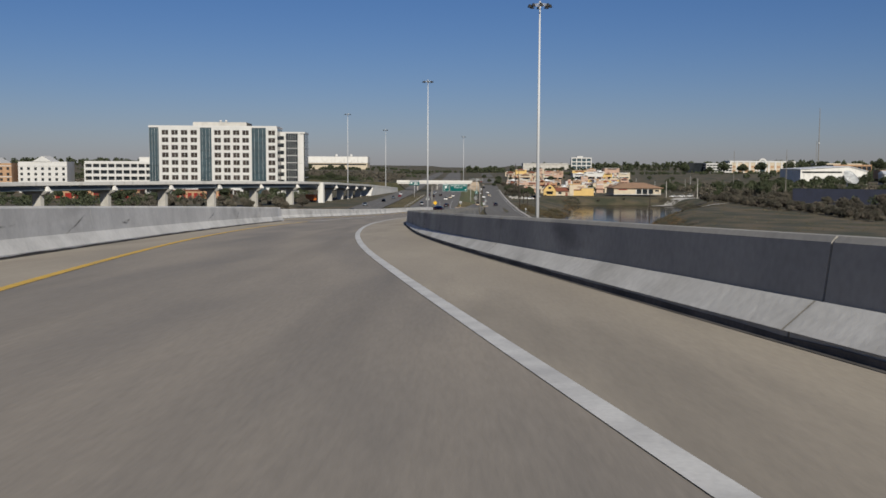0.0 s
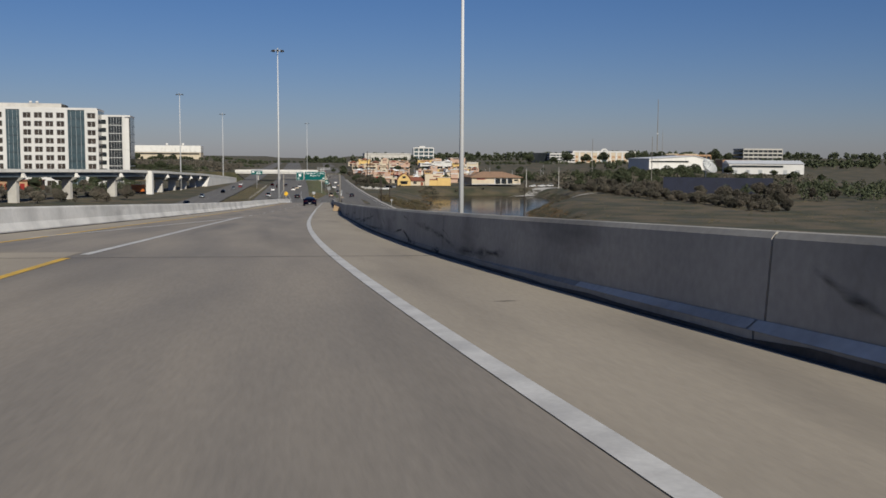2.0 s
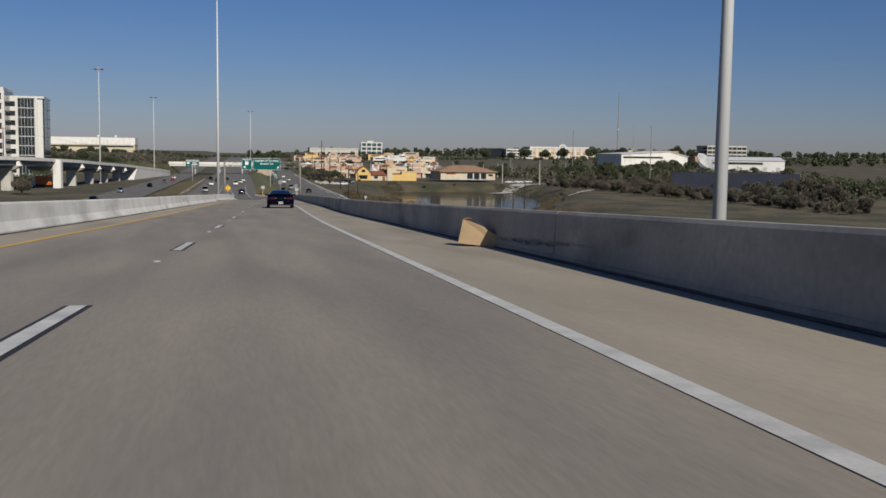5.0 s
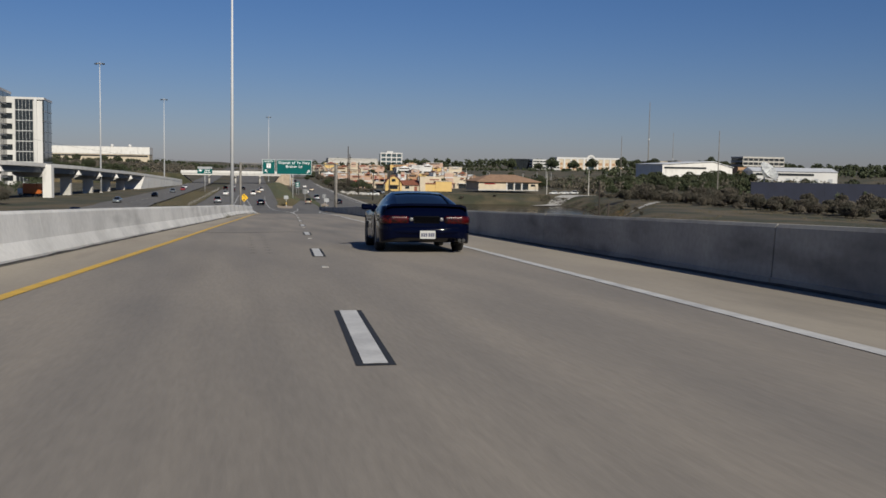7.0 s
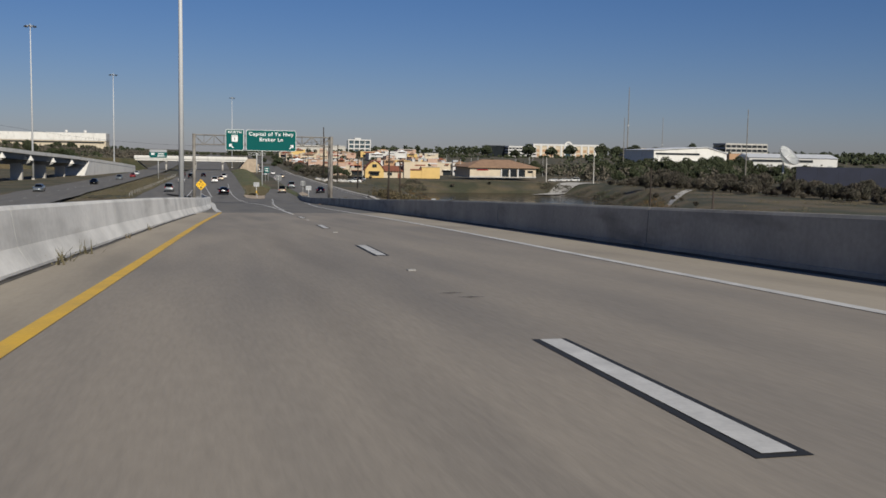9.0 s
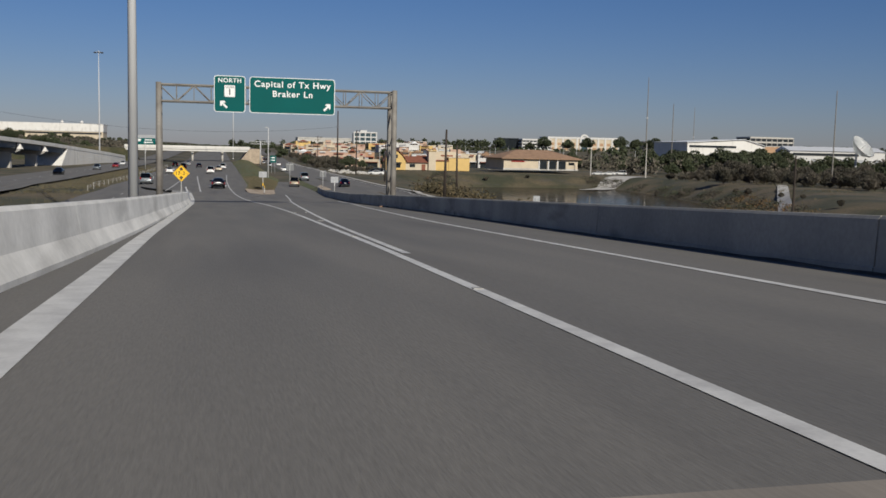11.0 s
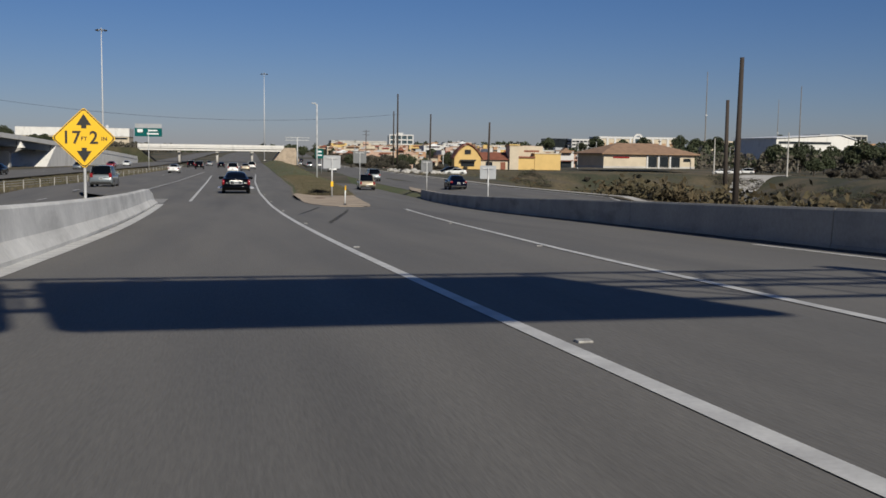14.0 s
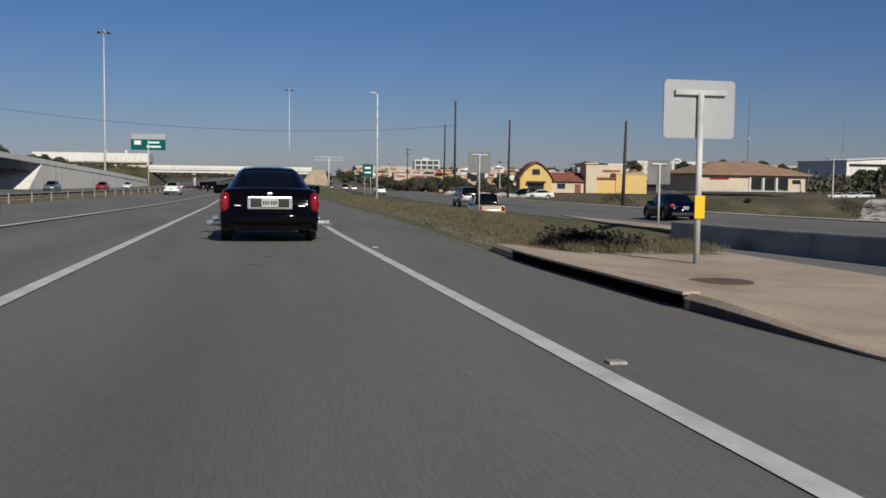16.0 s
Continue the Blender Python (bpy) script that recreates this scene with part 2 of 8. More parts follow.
# ---- small makers ----
def link_mesh(name, bm, material, smooth=False):
    me = bpy.data.meshes.new(name)
    bm.normal_update()
    bm.to_mesh(me)
    bm.free()
    for m in (material if isinstance(material, (list, tuple)) else [material]):
        me.materials.append(m)
    if smooth:
        for p in me.polygons:
            p.use_smooth = True
    return new(name, me)


def part(name, bm, material, parent, label="", smooth=False):
    ob = link_mesh(name, bm, material, smooth)
    ob.parent = parent
    if label:
        ob["label"] = label
    return ob


def thing(name, label, category, group="", kind="", at=None):
    ob = new(name)
    if at is not None:
        ob.matrix_basis = at
    return tagged(ob, label, category, group, kind)


def box(bm, x0, x1, y0, y1, z0, z1, m=None, bevel=0.0):
    r = bmesh.ops.create_cube(bm, size=1.0, matrix=Matrix.Translation(((x0 + x1) / 2, (y0 + y1) / 2, (z0 + z1) / 2)) @
                              Matrix.Diagonal((x1 - x0, y1 - y0, z1 - z0, 1)))
    vs = r["verts"]
    if bevel:
        es = list({e for v in vs for e in v.link_edges})
        r2 = bmesh.ops.bevel(bm, geom=es, offset=bevel, segments=2, affect='EDGES', profile=0.6)
        vs = list({v for v in r2["verts"]} | {v for v in vs if v.is_valid})
    if m is not None:
        bmesh.ops.transform(bm, matrix=m, verts=[v for v in vs if v.is_valid])
    return vs


def tube(bm, a, b, r0, r1=None, n=10):
    a, b = Vector(a), Vector(b)
    d = b - a
    m = Matrix.Translation((a + b) / 2) @ d.to_track_quat('Z', 'Y').to_matrix().to_4x4()
    return bmesh.ops.create_cone(bm, cap_ends=True, segments=n, radius1=r0, radius2=r0 if r1 is None else r1, depth=d.length, matrix=m)["verts"]


def table(*pairs, soft=8.0):
    """A smooth function through (y, value) pairs."""
    ys = np.array([p[0] for p in pairs], float)
    vs = np.array([p[1] for p in pairs], float)
    off = np.linspace(-soft, soft, 9)
    ext = lambda q: np.where(q < ys[0], vs[0] + (vs[1] - vs[0]) / (ys[1] - ys[0]) * (q - ys[0]),
                             np.where(q > ys[-1], vs[-1] + (vs[-1] - vs[-2]) / (ys[-1] - ys[-2]) * (q - ys[-1]), np.interp(q, ys, vs)))
    return lambda y: float(np.mean(ext(y + off)))


def step01(v):
    v = min(max(v, 0.0), 1.0)
    return v * v * (3 - 2 * v)


# ---- the plan: the lines of the ramp, by distance along the road ----
EYE = 1.0
road_z = table(*[(r[2], r[3] - EYE) for r in CAM_ROWS], (30, -1.36), (60, -1.72), (150, -2.3), (250, -3.0), (380, -3.3), (500, -2.5), (700, -0.9),
               (1400, 0.3), (3000, 0.4), soft=6)
rise_z = table((380, 0.0), (500, 0.5), (700, 2.9), (1400, 7.7), (3000, 8.0), soft=6)
right_barrier = table((-431, 10.6), (-405, 4.2), (-390, 1.39), (-380, -0.07), (-370, -1.47), (-360, -2.53), (-350, -3.16), (-340, -3.68), (-330, -4), (-320, -3.97), (-310, -3.76), (-300, -3.36), (-280, -2.62), (-260, -1.45), (-240, -0.53), (-220, 0.16), (-200, 1.24), (-180, 2.22), (-160, 3.18), (-140, 4.24), (-120, 5.65), (-100, 7.13), (-80, 8.39), (-60, 9.4), (-40, 10.53), (-30, 10.95), (-15, 12.07), (-3, 12.9), (20, 14.9), (36.5, 16.2), soft=4)
right_white = table((-431, 7.6), (-405, 1.8), (-390, -0.64), (-380, -2.17), (-370, -3.56), (-360, -4.57), (-350, -5.23), (-340, -5.68), (-330, -5.92), (-320, -5.94), (-310, -5.79), (-300, -5.5), (-280, -4.69), (-260, -3.77), (-240, -2.89), (-220, -1.85), (-200, -0.75), (-180, 0.32), (-160, 1.33), (-140, 2.47), (-120, 3.7), (-101, 4.86), (-87, 5.62), (-69, 7.1), (-61, 7.78), (-45, 9.5), (-20, 11), soft=4)
left_barrier_a = table((-431, 0.9), (-405, -5.4), (-390, -8.0), (-380, -9.02), (-370, -9.82), (-360, -10.58), (-350, -11.25), (-340, -11.83), (-325, -12.5), soft=4)
left_edge = table((-430, -27), (-360, -19), (-321, -15.4), (-300, -14.15), (-280, -13.28), (-260, -12.36), (-240, -11.34), (-220, -10.17), (-200, -8.94), (-180, -7.78), (-160, -6.68),
                  (-140, -5.60), (-120, -4.58), (-110, -4.12), (-100, -3.78), (-90, -3.55), (-70, -3.14), (-50, -2.93), (-30, -3.02), (-10, -3.34), (3, -3.57), soft=4)
yellow_a = table((-431, 3), (-405, -3.3), (-385, -6.26), (-375, -7.67), (-365, -8.86), (-355, -9.64), (-345, -10.2), (-335, -10.44), (-325, -10.59), soft=4)
yellow_b = table((-360, -16.6), (-330, -13.9), (-287, -11.9), (-260, -10.95), (-240, -9.89), (-220, -8.78), (-200, -7.64), (-180, -6.65), (-160, -5.59), (-140, -4.58), (-130, -4.03), (-119, -3.5), soft=3)
lane_line = table((-284, -8.9), (-253, -7.2), (-143.8, -1.1), (-104.8, 0.87), (-92, 1.3), (-82, 1.61), (-65, 2), (-50, 2.15), (-30, 2.02), (0, 1.89), (22, 1.96), (60, 2.6), (150, 5), soft=3)
gore_line = table((-108, 0.95), (-93, 1.68), (-80, 2.45), (-66, 3.4), (-54, 4.24), (-33, 5.74), (-24, 6.51), (-9, 7.5), (20, 9.2), soft=3)
left_white = table((-118, -3.5), (-100, -3.45), (-72, -3.0), (-50, -2.75), (-22, -2.85), (-3, -3.2), (2, -3.3), soft=3)
merge_in = table((-330, -10.53), (-310, -9.92), (-284, -9.0), soft=3)
merge_out = table((-330, -15.5), (-310, -12.2), (-300, -10.7), (-290, -9.3), (-284, -9.0), soft=3)
ramp_drop = lambda x, y: -0.85 * step01((y + 30) / 65) * step01((x - 8) / 7)


def surf(x, y):
    return road_z(y) + ramp_drop(x, y)


isl_l = table((-1.2, 5.2), (0.4, 4.3), (3, 3.82), (8, 3.7), (13, 3.78), (17, 4.05), (22.7, 4.35), (30, 4.75), (37, 5.2), (64, 6.0), (137, 7.9), (200, 9.5), (360, 12.5), soft=1.0)
isl_r = table((-1.2, 6.5), (2, 7.0), (8, 7.3), (13, 7.6), (26, 8.7), (47, 10.6), (64, 12.0), (105, 15.5), (200, 18.5), (360, 24), soft=1.5)


def verge_z(x, y):
    """The grass mound between the lanes and the exit road."""
    f = min(1, max(0, (x - isl_l(y)) / (isl_r(y) - isl_l(y))))
    return surf(x, y) + 0.02 + (0.3 * step01((y - 14) / 20) + 1.7 * step01((y - 70) / 150)) * math.sin(math.pi * f)


def sheet(name, x0, x1, y0, y1, height, material, dy=4.0, nx=6, uneven=0.0):
    """A ground sheet between two lines x0(y), x1(y), at a height given by a function of x and y."""
    bm = bmesh.new()
    rows = []
    n = max(1, round((y1 - y0) / dy))
    for i in range(n + 1):
        y = y0 + (y1 - y0) * i / n
        a, b = x0(y), x1(y)
        rows.append([bm.verts.new((a + (b - a) * j / nx, y, height(a + (b - a) * j / nx, y))) for j in range(nx + 1)])
    for r, s in zip(rows, rows[1:]):
        for j in range(nx):
            bm.faces.new((r[j], r[j + 1], s[j + 1], s[j]))
    return link_mesh(name, bm, material, True)


def stripe(name, line, y0, y1, width, material, label, lift=0.006, dy=3.0, group="road markings", height=surf):
    ob = sheet(name, lambda y: line(y) - width / 2, lambda y: line(y) + width / 2, y0, y1, lambda x, y: height(x, y) + lift, material, dy, 1)
    return tagged(ob, label, "road marking", group, "structure")


def solid_slab(name, x0, x1, y0, y1, top, depth, material, dy=6.0):
    """A deck of even depth between two lines."""
    bm = bmesh.new()
    rows = []
    n = max(1, round((y1 - y0) / dy))
    for i in range(n + 1):
        y = y0 + (y1 - y0) * i / n
        a, b = x0(y), x1(y)
        rows.append([bm.verts.new(p) for p in ((a, y, top(a, y)), (b, y, top(b, y)), (b, y, top(b, y) - depth), (a + 0.5, y, top(a, y) - depth))])
    for r, s in zip(rows, rows[1:]):
        for j in range(4):
            bm.faces.new((r[j], s[j], s[(j + 1) % 4], r[(j + 1) % 4]))
    bm.faces.new(rows[0])
    bm.faces.new(rows[-1][::-1])
    return link_mesh(name, bm, material)


def barrier(name, line, y0, y1, side, profile, material, label, height=surf, panel=9.1, gap=0.03, end_drop=False):
    """A concrete barrier of separate cast panels. side: +1 when the face looks to -x. profile(y): (inset, height) points of the face, base first."""
    top = thing(name, label, "concrete barrier", "ramp barriers", "structure")
    n = max(1, round((y1 - y0) / panel))
    for k in range(n):
        a, b = y0 + (y1 - y0) * k / n + gap / 2, y0 + (y1 - y0) * (k + 1) / n - gap / 2
        bm = bmesh.new()
        rings = []
        for i in range(5):
            y = a + (b - a) * i / 4
            pr = profile(y)
            w = pr[-1][0]
            f = 1.0
            if end_drop and y > y1 - 3:
                f = 1.0 - 0.35 * (y - (y1 - 3)) / 3
            x = line(y)
            ring = [(x + side * o, y, height(x, y) + h * f - 0.02) for o, h in pr[:-1]]
            ring += [(x + side * w, y, height(x, y) + pr[-1][1] * f - 0.065), (x + side * (w + 0.035), y, height(x, y) + pr[-1][1] * f - 0.02)]
            t = pr[-1][1] * f
            ring += [(x + side * (w + 0.2), y, height(x, y) + t - 0.02), (x + side * (w + 0.3), y, height(x, y) - 0.3), (x, y, height(x, y) - 0.3)]
            rings.append([bm.verts.new(p) for p in ring])
        m = len(rings[0])
        for r, s in zip(rings, rings[1:]):
            for j in range(m):
                bm.faces.new((r[j], s[j], s[(j + 1) % m], r[(j + 1) % m]))
        bm.faces.new(rings[0])
        bm.faces.new(rings[-1][::-1])
        bmesh.ops.recalc_face_normals(bm, faces=bm.faces)
        part("barrier_panel", bm, material, top)
    return top


# ---- ramp deck and pavements ----
deck_right = lambda y: right_barrier(y) + 0.45
deck_left = lambda y: left_edge(y) - 0.45

tagged(solid_slab("ramp_deck", deck_left, deck_right, -430, -60, lambda x, y: road_z(y) - 0.03, 1.1, DECK),
       "grey concrete flyover deck on columns", "bridge deck", kind="structure")
tagged(sheet("road_ramp_concrete", deck_left, deck_right, -430, -120, surf, CONCRETE_ROAD, 3, 8), "tan-grey worn concrete ramp pavement", "road", kind="structure")
tagged(sheet("road_ramp_asphalt", lambda y: left_edge(y) - 0.45 - 6 * step01((y - 1) / 25), lambda y: min(right_barrier(y) + 0.45, 16.8), -120, 90, surf, ASPHALT, 3, 10),
       "dark grey asphalt ramp pavement with gore area", "road", kind="structure")

for y0, y1, a, b in ((-430, -120, lambda y: right_white(y) + 0.08, lambda y: right_barrier(y) + 0.1), (-430, -326, lambda y: left_barrier_a(y) - 0.1, lambda y: yellow_a(y) - 0.08),
                     (-326, -120, lambda y: left_edge(y) - 0.1, lambda y: yellow_b(y) - 0.08)):
    tagged(sheet("road_shoulder", a, b, y0, y1, lambda x, y: surf(x, y) + 0.004, SHOULDER, 3, 3), "pale tan concrete shoulder along the barrier", "road shoulder", "ramp shoulders", "structure")

toe = lambda y: min(1.0, max(0.0, (-332 - y) / 52)) ** 0.65
face_toe = lambda y: [(0, 0), (0, 0.11), (0.22 * toe(y) + 0.02, 0.115 + 0.215 * toe(y)), (0.24 * toe(y) + 0.05, 0.80)]
face_left = lambda y: [(0, 0), (0, 0.09), (0.15, 0.33), (0.22, 0.82)]
face_left_a = lambda y: [(0, 0), (0, 0.09), (0.17, 0.35), (0.24, 0.95)]
outer = barrier("barrier_right", right_barrier, -430.9, 36.5, 1, face_toe, BARRIER_SHADE, "long weathered concrete barrier with dark streaks, its grey darkened for shade", panel=11.4)
barrier("barrier_left_first", left_barrier_a, -430, -325, -1, face_left_a, BARRIER_LIT, "concrete barrier with tyre scuffs, colour paled for sunlight", gap=0.008)
barrier("barrier_left", left_edge, -380, 2.5, -1, face_left, BARRIER_LIT, "concrete barrier with stains, colour paled for sunlight", end_drop=True, gap=0.008)

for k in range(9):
    # sunlight on the outer barrier's sloping toe, put in as paler concrete
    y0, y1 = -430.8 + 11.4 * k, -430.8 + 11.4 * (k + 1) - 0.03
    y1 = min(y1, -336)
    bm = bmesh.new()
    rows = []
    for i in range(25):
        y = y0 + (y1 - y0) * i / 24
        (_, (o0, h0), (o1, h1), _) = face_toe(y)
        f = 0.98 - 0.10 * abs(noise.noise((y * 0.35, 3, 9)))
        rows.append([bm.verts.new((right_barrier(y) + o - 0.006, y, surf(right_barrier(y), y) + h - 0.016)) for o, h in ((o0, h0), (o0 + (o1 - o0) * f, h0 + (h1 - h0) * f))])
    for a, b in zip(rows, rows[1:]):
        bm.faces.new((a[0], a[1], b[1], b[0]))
    part("barrier_toe", bm, TOE_LIT, outer, "sloping toe of the barrier, paled as if sunlit")
stripe("right_edge_line", right_white, -430, -30, 0.16, WHITE_LINE, "worn solid white edge line")
stripe("yellow_line_first", yellow_a, -430, -328, 0.15, YELLOW_LINE, "worn solid yellow edge line")
stripe("yellow_line", yellow_b, -340, -119, 0.16, YELLOW_LINE, "solid yellow edge line along the barrier")
stripe("merge_line", merge_in, -327, -284, 0.18, WHITE_LINE, "solid white merge line")
stripe("merge_line_outer", merge_out, -318, -286, 0.16, WHITE_LINE, "solid white merge line")
stripe("lane_line_solid", lane_line, -124, 110, 0.145, WHITE_LINE, "solid white lane line into the gore")
stripe("gore_line", lambda y: gore_line(y) - 0.04, -107, -4, 0.14, WHITE_LINE, "solid white gore line", lift=0.009)
stripe("left_edge_line", lambda y: left_white(y) - 0.07, -118, 1.5, 0.32, WHITE_LINE, "solid white edge line by the barrier")
for k in range(-2, 11):
    far = -253.2 + 12.19 * k
    stripe("lane_dash_border", lane_line, far - 3.1, far, 0.25, BLACK_LINE, "black contrast border of a lane dash", lift=0.004, dy=3, group="lane dashes")
    stripe("lane_dash", lane_line, far - 3.05, far - 0.03, 0.155, WHITE_LINE, "white lane dash", lift=0.008, dy=3, group="lane dashes")


# ---- marks on pavement and barriers ----
RUBBER = mat("rubber_mark", (0.05, 0.047, 0.044), 0.9, var=0.2, scale=2.0, fine=9, cover=(0.25, 0.9))
FAINT = mat("faint_rubber", (0.07, 0.063, 0.056), 0.85, var=0.1, scale=5, fine=12, cover=(0.1, 0.7))
DARK_STRIP = mat("dark_strip", (0.055, 0.05, 0.045), 0.95, var=0.25, scale=1.5, fine=20, col2=(0.11, 0.1, 0.09))
SCUFF = mat("tyre_scuff", (0.045, 0.043, 0.042), 0.9, var=0.3, scale=3, fine=7, stretch=(1, 0.5, 2.2), cover=(0.0, 1.0))


def mark(name, pts, label, category, material=RUBBER, group="marks on the road", lift=0.0055):
    """A flat mark along a line of (x, y, half width), with ragged sides that fade out."""
    bm = bmesh.new()
    lay = bm.verts.layers.float.new("wear")
    r = random.Random(round(pts[0][1] * 10))
    rows = []
    n = max(2, round(math.dist(pts[0][:2], pts[-1][:2]) / 0.35))
    acc = [i / (len(pts) - 1) for i in range(len(pts))]
    for i in range(n + 1):
        t = i / n
        x, y, w = (float(np.interp(t, acc, [p[j] for p in pts])) for j in range(3))
        x2, y2 = (float(np.interp(min(1, t + 0.02), acc, [p[j] for p in pts])) for j in range(2))
        x1, y1 = (float(np.interp(max(0, t - 0.02), acc, [p[j] for p in pts])) for j in range(2))
        d = Vector((x2 - x1, y2 - y1)).normalized()
        row = []
        for s, a in ((-1.25, 0), (-0.5, 0.85), (0.1, 1), (0.6, 0.7), (1.25, 0)):
            k = s * w * r.uniform(0.8, 1.1)
            px, py = x - d.y * k, y + d.x * k
            v = bm.verts.new((px, py, surf(px, py) + lift))
            v[lay] = a * min(1, 0.3 + 5 * t, 0.3 + 5 * (1 - t))
            row.append(v)
        rows.append(row)
    for a, b in zip(rows, rows[1:]):
        for j in range(4):
            bm.faces.new((a[j], b[j], b[j + 1], a[j + 1]))
    bmesh.ops.recalc_face_normals(bm, faces=bm.faces)
    for f in bm.faces:
        if f.normal.z < 0:
            f.normal_flip()
    return tagged(link_mesh(name, bm, material), label, category, group, "structure")


mark("skid_mark", ((2.9, -18.5, 0.05), (3.06, -17.06, 0.09), (3.39, -15.2, 0.1), (3.79, -12.65, 0.1), (4.49, -8.47, 0.09), (5.13, -4.1, 0.05)), "faint curved black skid mark on the asphalt", "skid mark")
mark("skid_mark", ((2.46, -10.7, 0.05), (3.06, -7.36, 0.09), (3.9, -2.6, 0.08), (4.05, -1.8, 0.04)), "short black skid mark on the asphalt", "skid mark")
mark("skid_mark", ((5.44, -5.33, 0.04), (6.0, -4.1, 0.07), (6.87, -3.28, 0.04)), "faint curved black skid mark on the asphalt", "skid mark")
mark("oil_stain", ((-8.6, -192.4, 0.05), (-7.4, -192.9, 0.22), (-6.0, -193.4, 0.3), (-5.0, -192.6, 0.2), (-3.8, -191.8, 0.12), (-3.5, -191.2, 0.05)), "thin faint oil stain across the lane", "oil stain", FAINT)
for x, y in ((2.58, -64.1), (2.19, -65.8)):
    mark("oil_stain", ((x - 0.16, y, 0.04), (x, y, 0.16), (x + 0.16, y, 0.04)), "small dark oil spot on asphalt", "oil stain", RUBBER)
for k in range(9):
    y = -206.3 + 1.22 * k
    for x in (-5.83 + 0.012 * k, -5.52 + 0.02 * k):
        mark("rubber_patch", ((x - 0.08, y, 0.08), (x + 0.01, y, 0.12), (x + 0.08, y, 0.07)), "small faint rubber patch on concrete", "road patch", FAINT, "rubber patches")


def smudge(line, side, prof, pts, group, label="dark soft-edged tyre scuff on the barrier"):
    """Rubber rubbed onto a barrier's face along (y, height, half width, strength), fading out at its edges."""
    bm = bmesh.new()
    lay = bm.verts.layers.float.new("wear")
    n = max(8, round(abs(pts[-1][0] - pts[0][0]) / 0.12))
    acc = [i / (len(pts) - 1) for i in range(len(pts))]
    rows = []
    for i in range(n + 1):
        t = i / n
        y, h, w, k = (float(np.interp(t, acc, [p[j] for p in pts])) for j in range(4))
        h += 0.02 * noise.noise((y * 1.4, 1, 7))
        w *= 0.8 + 0.7 * noise.noise((y * 2.1, h * 5, 4))
        pr = prof(y)
        row = []
        for q, a in ((-1, 0), (-0.55, 0.6), (-0.1, 1), (0.4, 0.55), (1, 0)):
            hh = min(0.78, max(0.03, h + q * w))
            o = float(np.interp(hh, [g[1] for g in pr[1:]], [g[0] for g in pr[1:]])) - 0.006
            v = bm.verts.new((line(y) + side * o, y, surf(line(y), y) + hh - 0.02))
            v[lay] = a * k * min(1, 6 * t, 6 * (1 - t))
            row.append(v)
        rows.append(row)
    for a, b in zip(rows, rows[1:]):
        for j in range(4):
            bm.faces.new((a[j], b[j], b[j + 1], a[j + 1]))
    tagged(link_mesh("tyre_scuff", bm, SCUFF), label, "scuff mark", group, "structure")


def scuffs(line, side, prof, spots, group):
    """Dark rubber scuffs on a barrier's face: (y start, height, y end, height, width)."""
    for y0, h0, y1, h1, w in spots:
        smudge(line, side, prof, [(y0, h0, w * 1.5, 0.6), ((y0 + y1) / 2, (h0 + h1) / 2 - 0.03, w * 2.6, 1.0), (y1, h1, w * 1.5, 0.5)], group)


rs = random.Random(12)
scuffs(left_barrier_a, -1, face_left_a, [(y, rs.uniform(0.3, 0.6), y + rs.uniform(1.0, 3.2), rs.uniform(0.55, 0.88), rs.uniform(0.012, 0.03)) for y in (-411, -408, -405.5, -403, -398, -391, -384, -377, -371, -366, -352, -344)] +
       [(-409, 0.86, -404, 0.92, 0.04), (-402, 0.2, -400.6, 0.3, 0.02), (-395, 0.18, -393, 0.3, 0.02)], "scuffs on the first barrier")
scuffs(right_barrier, 1, face_toe, [(y, rs.uniform(0.35, 0.5), y + rs.uniform(0.5, 1.6), rs.uniform(0.5, 0.75), rs.uniform(0.012, 0.03)) for y in (-417, -412, -402, -396, -388, -360, -341, -318)] +
       [(-318, 0.2, -309, 0.14, 0.025), (-314, 0.55, -310, 0.36, 0.03), (-311, 0.40, -305, 0.15, 0.04), (-312.4, 0.5, -311.7, 0.66, 0.04),
        (-306, 0.3, -299, 0.14, 0.03), (-301, 0.5, -297, 0.4, 0.03), (-292, 0.3, -284, 0.15, 0.03), (-276, 0.4, -271, 0.22, 0.03), (-333, 0.3, -329.5, 0.2, 0.05), (-262, 0.35, -255, 0.2, 0.03),
        (-82.5, 0.14, -81.6, 0.2, 0.05), (-80.1, 0.16, -79.5, 0.22, 0.04), (-55.7, 0.34, -55.4, 0.46, 0.03)], "scuffs on the outer barrier")
